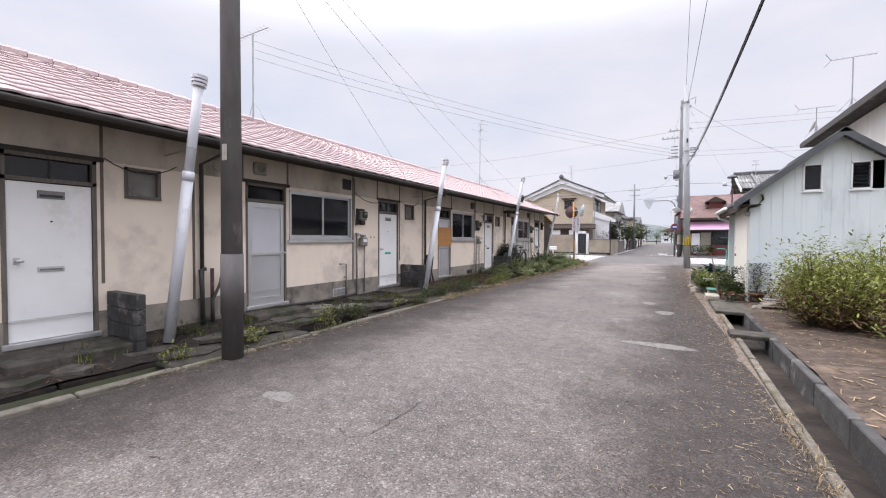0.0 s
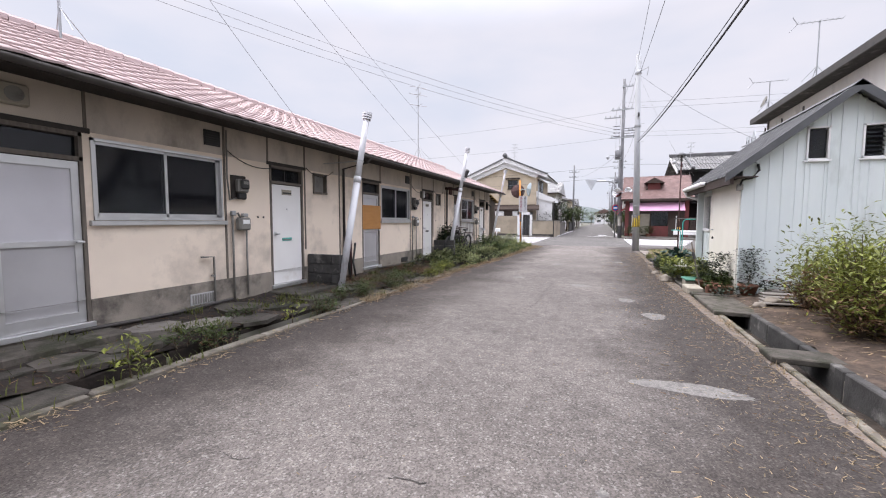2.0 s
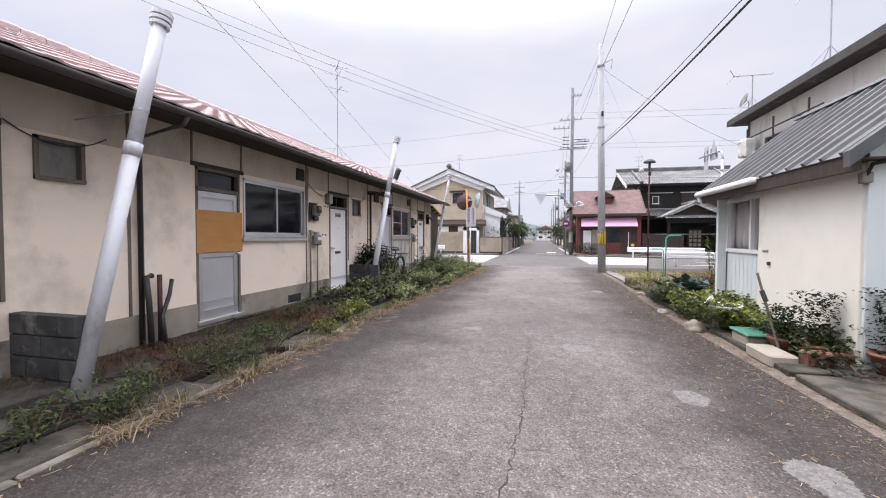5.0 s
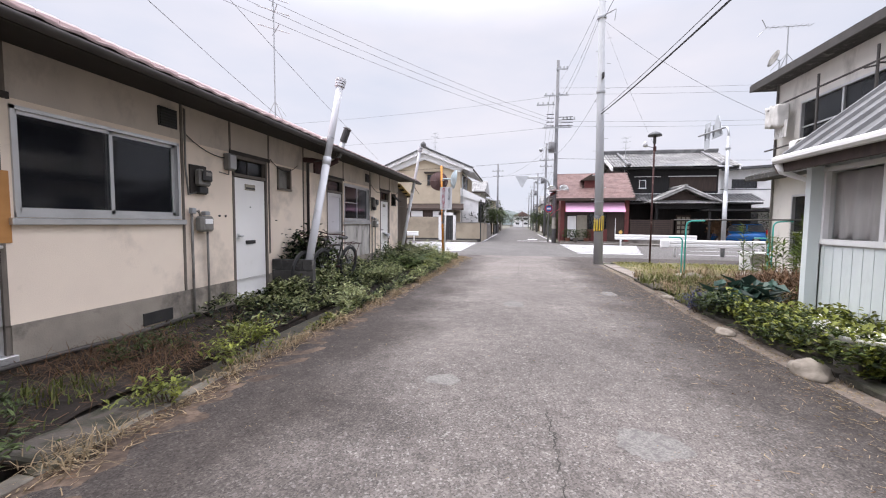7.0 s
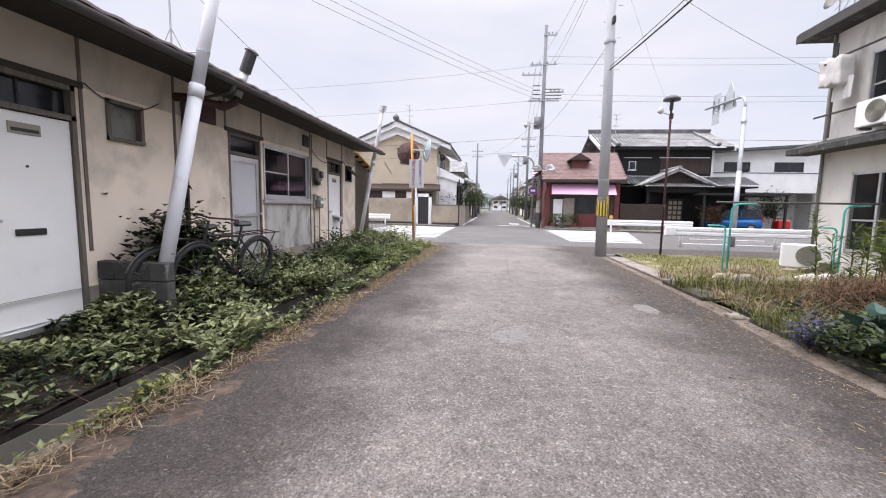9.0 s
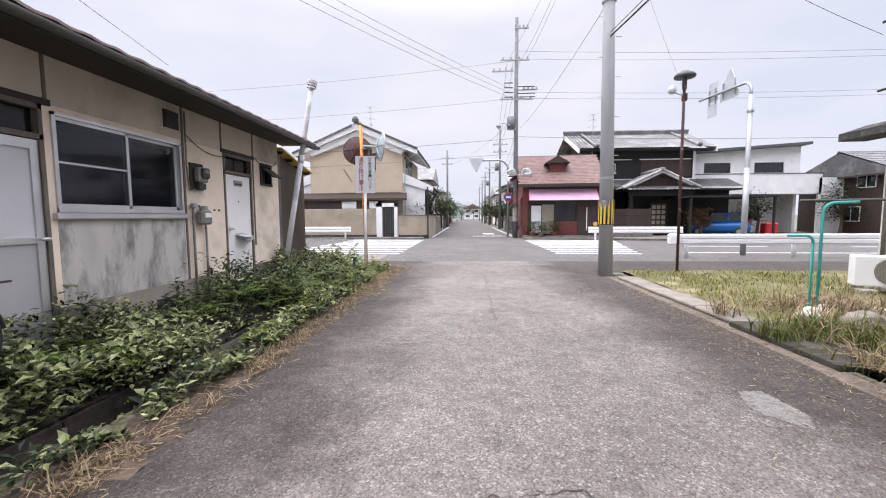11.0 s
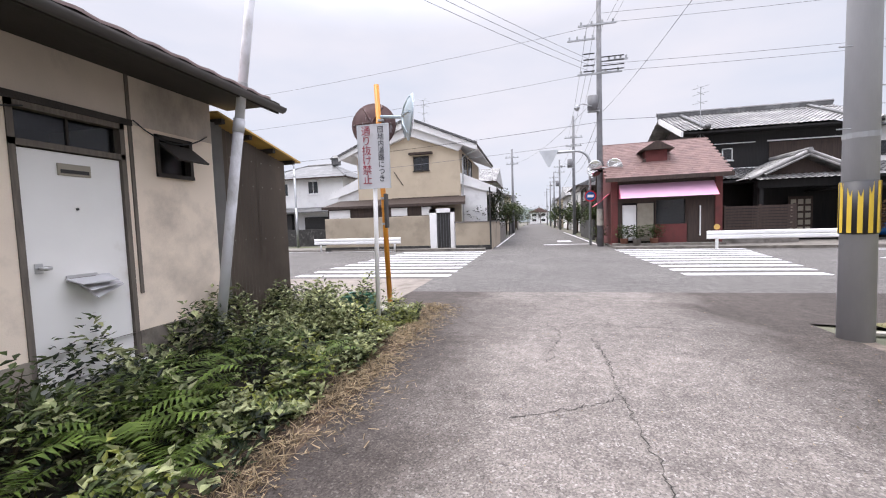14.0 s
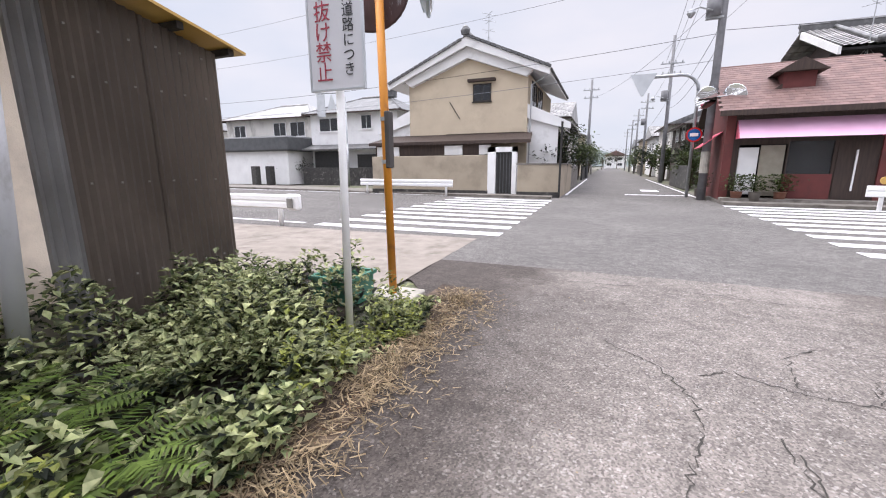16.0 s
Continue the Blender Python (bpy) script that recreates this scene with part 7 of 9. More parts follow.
part("corner_post", tr(B(-0.02, -0.08, 0, 0.28, 0.0, 3.3)), "redwall", rs)
part("corner_post", tr(B(4.6, -0.08, 0, 4.9, 0.0, 3.3)), "redwall", rs)
part("step", tr(B(0, -0.6, 0.04, 4.9, -0.08, 0.18, bevel=0.01)), "concrete", rs)
part("room", tr(B(0.2, 2.0, 0, 4.7, 2.1, 3.3)), "darkin", rs)

# black-boarded house with silver tiles
kh = thing("house", (11, 49, 0), "black-boarded two-storey house with silver tiled roofs", "house")
KX0, KX1, KY0, KY1 = 6.8, 14.6, 47.0, 54.0
part("front_wall", B(KX0, KY0, 0, KX1, KY0 + 0.2, 6.35), "blackwood", kh)
part("side_wall", prism(bmesh.new(), [(KX0, KY0 + 0.2, 0), (KX0, KY1, 0), (KX0, KY1, 6.3), (KX0, 50.4, 7.5), (KX0, KY0 + 0.2, 6.35)], (0.2, 0, 0)), "brownwood", kh)
part("side_wall", prism(bmesh.new(), [(KX1 - 0.2, KY0 + 0.2, 0), (KX1 - 0.2, KY1, 0), (KX1 - 0.2, KY1, 6.3), (KX1 - 0.2, 50.4, 7.5), (KX1 - 0.2, KY0 + 0.2, 6.35)], (0.2, 0, 0)), "blackwood", kh)
part("rear_wall", B(KX0, KY1, 0, KX1, KY1 + 0.2, 6.3), "blackwood", kh)
part("main_roof", pantiles(bmesh.new(), (5.9, KY0 - 0.9, 6.28), (9.8, 0, 0), (0, 4.3, 1.75), 36, 15, 0.05, 0.04), "greytile", kh, "silver-grey clay tiles")
part("rear_roof", pantiles(bmesh.new(), (5.9, 55.0, 6.28), (9.8, 0, 0), (0, -4.6, 1.75), 20, 8, 0.05, 0.04), "greytile", kh)
part("eave_board", B(5.95, KY0 - 0.85, 6.14, 15.65, KY0 + 0.1, 6.24), "blackwood", kh)
for x in (5.85, 15.55):
    part("barge", prism(bmesh.new(), [(x, KY0 - 0.9, 6.3), (x, 50.4, 8.05), (x, 50.4, 7.7), (x, KY0 - 0.9, 5.98)], (0.12, 0, 0)), "plaster", kh, "white plastered verge")
rg = bmesh.new()
box(rg, 5.8, 50.28, 8.0, 15.75, 50.52, 8.26)
tube(rg, [(5.75, 50.4, 8.3), (15.8, 50.4, 8.3)], 0.13, 8)
for x in (7.2, 14.4):
    tube(rg, [(x, KY0 - 0.95, 6.4), (x, 50.3, 8.13)], 0.1, 8)
    bmesh.ops.create_icosphere(rg, subdivisions=2, radius=0.18, matrix=Matrix.Translation((x, KY0 - 0.95, 6.48)))
part("ridge", rg, "darktile", kh, "stacked ridge and hip tiles")
part("upper_band", B((7.9, KY0 - 0.06, 5.55, 10.0, KY0, 5.6), (10.6, KY0 - 0.06, 5.55, 14.3, KY0, 5.62)), "plaster", kh)
part("upper_shutter", B(10.7, KY0 - 0.05, 4.35, 14.3, KY0, 5.5), "brownwood", kh, "brown shutter boxes")
fwindow(kh, 8.3, 8.85, 4.6, 5.3, KY0, "plaster", 0)
part("white_post", B(KX1 - 0.15, KY0 - 0.05, 4.1, KX1 + 0.02, KY0, 6.2), "plaster", kh)
part("low_roof", pantiles(bmesh.new(), (6.9, KY0 - 2.0, 3.35), (10.0, 0, 0), (0, 2.0, 0.75), 38, 8, 0.05, 0.04), "darktile", kh, "dark tiled lower roof")
part("low_eave", B(7.0, KY0 - 1.95, 3.18, 16.85, KY0 - 0.1, 3.3), "blackwood", kh)
part("low_flash", B(6.9, KY0 - 0.08, 4.05, 14.7, KY0 + 0.0, 4.15), "plaster", kh)
part("ground_wall", B((9.4, KY0 - 1.2, 0, 16.4, KY0 - 1.1, 3.2)), "blackwood", kh)
pr = part("porch_roof", pantiles(bmesh.new(), (8.2, 43.6, 3.2), (0, 3.2, 0), (2.5, 0, 1.15), 12, 9, 0.05, 0.035), "greytile", kh, "silver tiled porch gable")
part("porch_slope", pantiles(bmesh.new(), (13.2, 43.6, 3.2), (0, 3.2, 0), (-2.5, 0, 1.15), 12, 9, 0.05, 0.035), "greytile", pr)
part("porch_pent", pantiles(bmesh.new(), (8.4, 43.3, 3.1), (4.6, 0, 0), (0, 0.75, 0.3), 17, 4, 0.045, 0.03), "greytile", pr)
part("porch_gable", prism(bmesh.new(), [(9.2, 44.0, 3.4), (12.2, 44.0, 3.4), (10.7, 44.0, 4.2)], (0, 0.1, 0)), "brownwood", pr)
pb = bmesh.new()
for s in (-1, 1):
    tube(pb, [(10.7 + s * 2.55, 43.55, 3.25), (10.7, 43.55, 4.45)], 0.1, 8)
    tube(pb, [(10.7 + s * 1.9, 43.5, 3.4), (10.7, 43.5, 4.28)], 0.06, 6)
tube(pb, [(10.7, 43.4, 4.5), (10.7, 46.8, 4.5)], 0.12, 8)
part("porch_ridge", pb, "greytile", pr)
part("porch_beam", B((8.6, 43.7, 2.75, 12.8, 43.9, 3.1), (8.7, 43.75, 0, 8.9, 43.95, 2.8), (12.5, 43.75, 0, 12.7, 43.95, 2.8)), "blackwood", kh)
lat = part("lattice_door", B(10.6, 44.9, 0.3, 11.7, 44.95, 2.3), "brownwood", kh, "wooden lattice entrance door")
for a in range(3):
    for b in range(5):
        part("pane", B(10.7 + 0.33 * a, 44.88, 0.45 + 0.36 * b, 10.93 + 0.33 * a, 44.9, 0.7 + 0.36 * b), "shutter", lat)
fn = thing("fence", (8.2, 42.3, 0), "dark slatted wooden fence before the black house", "fence")
for k in range(8):
    part("slat", B(6.4, 42.0, 0.75 + 0.14 * k, 9.4, 42.05, 0.86 + 0.14 * k), "brownwood", fn)
for x in (6.4, 7.9, 9.3):
    part("post", B(x, 42.05, 0, x + 0.1, 42.15, 1.9), "brownwood", fn)
part("base_wall", B(6.3, 42.0, -0.05, 9.5, 42.2, 0.72), "concrete", fn)

# white modern house
wh = thing("house", (20, 52, 0), "white modern house with a shed roof and balcony", "house")
part("upper_wall", holed(bmesh.new(), (15.0, 49.0, 0), (1, 0, 0), (0, 0.2, 0), 8.6, 3.2, 6.3, [(1.4, 3.4, 4.75, 5.5), (5.2, 7.4, 4.75, 5.5)]), "plaster", wh)
part("lower_wall", B(15.0, 51.0, 0, 25, 51.2, 3.2), "plaster", wh)
part("side_wall", B((23.4, 49.2, 0, 23.6, 56, 6.6), (15.0, 49.2, 3.2, 15.2, 56, 6.2)), "plaster", wh)
part("balcony", B((14.8, 47.9, 3.0, 24.4, 48.05, 4.5), (24.3, 48.05, 3.0, 24.45, 49.2, 4.5), (14.8, 48.05, 3.0, 24.4, 49.2, 3.12)), "plaster", wh, "white balcony parapet")
part("balcony_cap", B(14.75, 47.87, 4.5, 24.45, 48.1, 4.56), "slatemetal", wh)
part("roof", prism(bmesh.new(), [(14.6, 48.3, 6.15), (23.9, 48.3, 6.75), (23.9, 48.3, 6.95), (14.6, 48.3, 6.35)], (0, 8, 0)), "slatemetal", wh, "thin dark shed roof")
part("infill", prism(bmesh.new(), [(15.0, 49.0, 6.28), (23.6, 49.0, 6.28), (23.6, 49.0, 6.8), (15.0, 49.0, 6.2)], (0, 0.2, 0)), "plaster", wh)
fwindow(wh, 16.4, 18.4, 4.75, 5.5, 49.1, "black", 1)
fwindow(wh, 20.2, 22.4, 4.75, 5.5, 49.1, "black", 1)
part("room", B(15.2, 52.5, 3.2, 23.4, 52.6, 6.2), "darkin", wh)
part("porch_wall", B(24.2, 47.9, 0, 27.5, 48.1, 4.2), "plaster", wh)
fwindow(wh, 18.8, 19.6, 1.0, 2.6, 50.98, "black", 0)

# houses left of the junction
def simple_house(x0, x1, y0, y1, h, roof_h, wall, roof, label, wins, side_wins=(), ridge="x", hip=0.0, over=0.5):
    """A two-storey neighbour: walls, gable or hipped tiled roof, windows."""
    s = thing("house", ((x0 + x1) / 2, (y0 + y1) / 2, 0), label, "house", "neighbouring houses")
    part("front_wall", B(x0, y0, 0, x1, y0 + 0.2, h), wall, s)
    part("rear_wall", B(x0, y1 - 0.2, 0, x1, y1, h), wall, s)
    part("side_wall", B(x0, y0 + 0.2, 0, x0 + 0.2, y1 - 0.2, h), wall, s)
    part("side_wall", B(x1 - 0.2, y0 + 0.2, 0, x1, y1 - 0.2, h), wall, s)
    bm = bmesh.new()
    X0, X1, Y0, Y1 = x0 - over, x1 + over, y0 - over, y1 + over
    if ridge == "x":
        ym, e = (Y0 + Y1) / 2, hip * (X1 - X0)
        a, b = (X0 + e, ym, h + roof_h), (X1 - e, ym, h + roof_h)
        faces = [((X0, Y0, h), (X1, Y0, h), b, a), ((X1, Y1, h), (X0, Y1, h), a, b), ((X0, Y1, h), (X0, Y0, h), a), ((X1, Y0, h), (X1, Y1, h), b)]
    else:
        xm, e = (X0 + X1) / 2, hip * (Y1 - Y0)
        a, b = (xm, Y0 + e, h + roof_h), (xm, Y1 - e, h + roof_h)
        faces = [((X0, Y1, h), (X0, Y0, h), a, b), ((X1, Y0, h), (X1, Y1, h), b, a), ((X0, Y0, h), (X1, Y0, h), a), ((X1, Y1, h), (X0, Y1, h), b)]
    for q in faces:
        bm.faces.new([bm.verts.new(p) for p in q])
    bm.faces.new([bm.verts.new(p) for p in ((X0, Y0, h), (X0, Y1, h), (X1, Y1, h), (X1, Y0, h))])
    bmesh.ops.remove_doubles(bm, verts=bm.verts, dist=1e-4)
    part("roof", bm, roof, s, "tiled roof")
    if ridge == "x":
        nvv = 10
        part("roof_tiles", pantiles(bmesh.new(), (X0, Y0 - 0.05, h + 0.01), (X1 - X0, 0, 0), (0, (Y1 - Y0) / 2 * (1 - 0.0), roof_h), int((X1 - X0) / 0.3), nvv, 0.04, 0.03), roof, s) if hip == 0 else None
    part("eave", B((X0, Y0 - 0.03, h - 0.12, X1, Y0 + 0.03, h), (X1 - 0.03, Y0, h - 0.12, X1 + 0.03, Y1, h), (X0 - 0.03, Y0, h - 0.12, X0 + 0.03, Y1, h)), "brownwood", s)
    rb = bmesh.new()
    tube(rb, [a, b], 0.13, 8)
    if hip:
        for c, d in (((X0, Y0, h), a), ((X1, Y0, h), b if ridge == "x" else a)):
            tube(rb, [c, d], 0.09, 6)
    part("ridge", rb, roof, s)
    for q in wins:
        fwindow(s, *q, y0, "white", 1)
    for y, z, side in side_wins:
        swindow(s, y, y + 1.4, z, z + 1.1, x0 if side < 0 else x1, side, "white")
    return s


h1 = simple_house(-26.5, -18.2, 52, 60, 5.75, 1.7, "plaster", "darktile", "white two-storey house with dark hipped roof", [(-25.6, -23.4, 4.3, 5.4), (-21.5, -20.5, 4.4, 5.5)], hip=0.35)
part("mid_roof", prism(bmesh.new(), [(-26.8, 50.8, 2.75), (-17.8, 50.8, 2.75), (-17.9, 52, 3.15), (-26.7, 52, 3.15)], (0, 0, 0.1)), "darktile", h1)
part("dark_bay", B((-26.0, 51.6, 0, -23.0, 52, 2.7), (-21.8, 51.7, 0.4, -19.2, 52, 2.4)), "black", h1)
part("chimney_turret", lathe(bmesh.new(), [(0.45, 0), (0.45, 0.5), (0.6, 0.55), (0.3, 0.85), (0.0, 0.95)], (-20.5, 55.5, 7.3), 8), "darktile", h1)
h2_ = simple_house(-38.5, -28, 54, 62, 5.9, 1.7, "greyhouse", "greytile", "grey two-storey house with a hipped roof", [(-32.5, -31, 4.2, 5.5), (-30.5, -28.8, 4.2, 5.5), (-37.5, -36, 4.2, 5.4)], hip=0.35)
part("flat_annex", B(-40, 49.5, 0, -27.0, 53.9, 2.7), "plaster", h2_, "white flat-roofed annex")
part("annex_roof", B(-40.4, 49.1, 2.7, -26.6, 53.9, 3.9, bevel=0.12), "slatemetal", h2_, "dark thick annex roof edge")
for x in (-29.5, -28.0):
    put("gate_post", B(x, 48.0, 0, x + 0.5, 48.5, 1.5, bevel=0.02), "block", "dark square gate post by the driveway", "gate post", "gate posts")
put("garden_wall", B(-26.5, 50.6, -0.05, -16.2, 50.8, 1.35, bevel=0.02), "block", "dark block garden wall", "garden wall", kind="structure")

# street beyond the junction
rnd = random.Random(11)
for k, (x0, x1, y0, y1, h, rh, wall, roof, lab) in enumerate((
        (-13, -6.2, 58, 66, 5.2, 1.6, "greyhouse", "greytile", "grey street house with tiled roof"), (-13, -6.4, 69, 78, 4.8, 1.5, "plaster", "darktile", "white street house with dark roof"),
        (-14, -6.2, 82, 92, 5.4, 1.6, "beige", "greytile", "beige street house with grey roof"), (-13, -6.2, 97, 108, 5.0, 1.6, "plaster", "darktile", "white street house with dark roof"),
        (2.6, 9, 58, 66, 4.4, 1.7, "brownwood", "greytile", "old brown wooden street house"), (2.8, 10, 69, 79, 5.3, 1.7, "greyhouse", "darktile", "grey street house with dark roof"),
        (2.8, 10, 83, 94, 5.0, 1.6, "plaster", "greytile", "white street house with grey roof"), (2.8, 11, 99, 112, 5.6, 1.6, "beige", "darktile", "beige street house with dark roof"),
        (-12, -6.2, 114, 128, 5.2, 1.6, "greyhouse", "greytile", "grey street house with tiled roof"), (3.0, 11, 118, 132, 5.2, 1.6, "plaster", "darktile", "white street house with dark roof"),
        (-3.5, 5, 212, 222, 5.2, 2.2, "plaster", "slate", "white house with red-brown roof closing the street"), (-16, -7, 136, 150, 5.5, 1.8, "plaster", "greytile", "white street house with grey roof"),
        (26, 34, 44, 52, 4.2, 1.8, "brownwood", "darktile", "dark wooden house with tiled roof"), (-56, -44, 56, 66, 5.5, 1.7, "plaster", "darktile", "white house beyond the guard rail"))):
    ws = [(x0 + (x1 - x0) * a, x0 + (x1 - x0) * (a + 0.22), z, z + 1.1) for a in (0.12, 0.6) for z in (1.0, 3.4)]
    simple_house(x0, x1, y0, y1, h, rh, wall, roof, lab, ws, [(y0 + 1.5, 3.3, -1 if x0 > 0 else 1), (y0 + 4.5, 3.3, -1 if x0 > 0 else 1), (y0 + 2.5, 0.9, -1 if x0 > 0 else 1)], ridge="y" if k % 3 else "x", over=0.5)
for x, y0, y1, mname in ((-5.1, 49.2, 57.5, "concrete"), (-5.2, 66.5, 81, "block"), (1.6, 50.5, 57.5, "block"), (2.0, 66, 69, "concrete"), (-5.2, 92, 97, "concrete"), (2.0, 94, 99, "concrete")):
    put("street_wall", B(x, y0, -0.05, x + 0.15, y1, 1.4, bevel=0.02), mname, "low block wall along the far street", "street wall", "street walls", "structure")

hm = bmesh.new()
N = 60
rowsv = []
for j in range(6):
    rowsv.append([hm.verts.new((-260 + 520 * i / N, 330 + j * 40, max(-1.0, (13 * math.exp(-((i / N - 0.44) / 0.11) ** 2) + 9 * math.exp(-((i / N - 0.3) / 0.12) ** 2) + 6 * math.exp(-((i / N - 0.72) / 0.2) ** 2) + 2.2 * nz(i * 0.6, j * 0.8)) * math.sin(math.pi * min(1, (j + 0.1) / 4)) - 0.5))) for i in range(N + 1)])
for a, b in zip(rowsv, rowsv[1:]):
    for i in range(N):
        hm.faces.new((a[i], a[i + 1], b[i + 1], b[i]))
put("backdrop_hill", hm, "hill", "low wooded hill beyond the street", "hill", kind="structure", smooth=True)


# ---- far poles and street furniture ----
def power_pole(x, y, h, label, arms, box_at=None, r=0.17):
    p = thing("utility_pole", (x, y, 0), label, "utility pole", "far utility poles")
    part("shaft", T([(x, y, -0.05), (x, y, h)], r, 12, r * 0.65), "pole_far", p, smooth=True)
    for z, w, off in arms:
        part("crossarm", B(x - w / 2 + off, y - 0.14, z - 0.04, x + w / 2 + off, y - 0.06, z + 0.04), "galv", p)
        for k in range(4):
            xx = x + off - w / 2 + w * (k + 0.3) / 3.6
            part("insulator", lathe(bmesh.new(), [(0.05, 0), (0.06, 0.06), (0.03, 0.08), (0.06, 0.1), (0.05, 0.16), (0.0, 0.18)], (xx, y - 0.1, z + 0.04), 6), "pole", p, "grey porcelain insulator")
    if box_at:
        part("transformer", T([(x - 0.35, y - 0.1, box_at), (x - 0.35, y - 0.1, box_at + 0.75)], 0.26, 14), "pole_far", p, "grey drum transformer", smooth=True)
        part("transformer_bracket", B(x - 0.6, y - 0.2, box_at - 0.08, x, y, box_at), "galv", p)
        part("lamp_arm", T([(x - 0.1, y - 0.2, box_at + 0.1), (x - 0.9, y - 0.5, box_at + 0.3), (x - 1.2, y - 0.6, box_at + 0.2)], 0.03, 6), "galv", p)
        part("lamp_head", lathe(bmesh.new(), [(0.0, 0.1), (0.14, 0.02), (0.16, -0.08), (0.06, -0.22), (0.0, -0.25)], (x - 1.2, y - 0.6, box_at + 0.15), 10), "galv", p)
    return p


pp = power_pole(1.0, 43.3, 14.3, "tall power pole at the junction with a transformer", [(11.6, 1.9, -0.1), (9.1, 2.2, 0.0), (13.6, 0.9, 0.3), (9.7, 1.0, 0.9), (10.9, 1.4, -0.9)], 7.2)
for k in range(4):
    part("insulator_arm", B(1.1, 43.1, 9.2 + 0.22 * k, 2.2, 43.16, 9.24 + 0.22 * k), "black", pp)
    part("insulator_arm", B(0.2, 43.1, 9.2 + 0.3 * k, 0.75, 43.16, 9.25 + 0.3 * k), "black", pp)
part("pole_band", T([(1.0, 43.3, 1.1), (1.0, 43.3, 2.0)], 0.178, 12), "concrete_pale", pp)
for yy, xx in ((62, 1.5), (72, -4.9), (84, 1.6), (100, 1.6), (118, 1.7), (140, 1.7)):
    power_pole(xx, yy, 10.5 if yy > 65 else 11.5, "power pole along the far street", [(9.4, 1.7, 0.0), (8.6, 1.5, 0.0)], 6.6 if yy in (62, 84) else None)
tm = thing("traffic_mirror", (1.2, 43.0, 0), "pair of round mirrors clamped to the pole", "traffic mirror")
for c, yaw in (((0.65, 42.75, 4.1), 20), ((1.65, 42.8, 4.15), -35)):
    q = lathe(bmesh.new(), [(0.0, -0.1), (0.25, -0.06), (0.42, 0.0), (0.44, 0.03), (0.42, 0.035), (0.2, 0.07), (0.0, 0.085)], n=20)
    bmesh.ops.transform(q, matrix=Matrix.Translation(c) @ Matrix.Rotation(radians(yaw), 4, "Z") @ Matrix.Rotation(radians(108), 4, "X"), verts=q.verts)
    part("mirror_face", q, "mirror", tm, "convex mirror", smooth=True)
part("arm", T([(0.65, 42.85, 4.1), (1.65, 42.9, 4.15)], 0.03, 6), "galv", tm)
st = thing("road_sign", (0.62, 44.3, 0), "curved overhead stop sign post beside the shop", "road sign", "overhead road signs")
part("post", T([(0.62, 44.3, 0), (0.62, 44.3, 4.6)] + [tuple(p) for p in arc((-0.1, 44.3, 4.6), 0.72, 0, 90, 6, (1, 0, 0), (0, 0, 1))] + [(-1.6, 44.3, 5.3)], 0.07, 10), "galv", st, smooth=True)
part("sign_plate", prism(bmesh.new(), [(-2.15, 44.2, 5.45), (-1.05, 44.2, 5.45), (-1.55, 44.2, 4.5), (-1.65, 44.2, 4.5)], (0, 0.03, 0)), "signback", st, "grey inverted triangle back")
part("round_sign", T([(0.62, 44.15, 2.75), (0.62, 44.12, 2.75)], 0.32, 20), "carred", st, "round red-rimmed sign")
part("round_sign_face", T([(0.62, 44.12, 2.75), (0.62, 44.115, 2.75)], 0.25, 20), "carblue", st)
part("round_sign_bar", B(0.46, 44.105, 2.68, 0.78, 44.114, 2.82), "white", st)
cl = cantilever_sign(-20.6, 48.6, (-0.8, 0), 6.6, "grey overhead road sign post by the white house")
part("sign_plate", B(-22.9, 48.4, 5.0, -22.2, 48.43, 6.6, bevel=0.03), "signback", cl, "tall rounded sign back")
part("sign_plate", prism(bmesh.new(), [(-22.0, 48.4, 5.5), (-21.2, 48.4, 5.5), (-21.55, 48.4, 6.5), (-21.65, 48.4, 6.5)], (0, 0.03, 0)), "signback", cl, "triangular sign back")

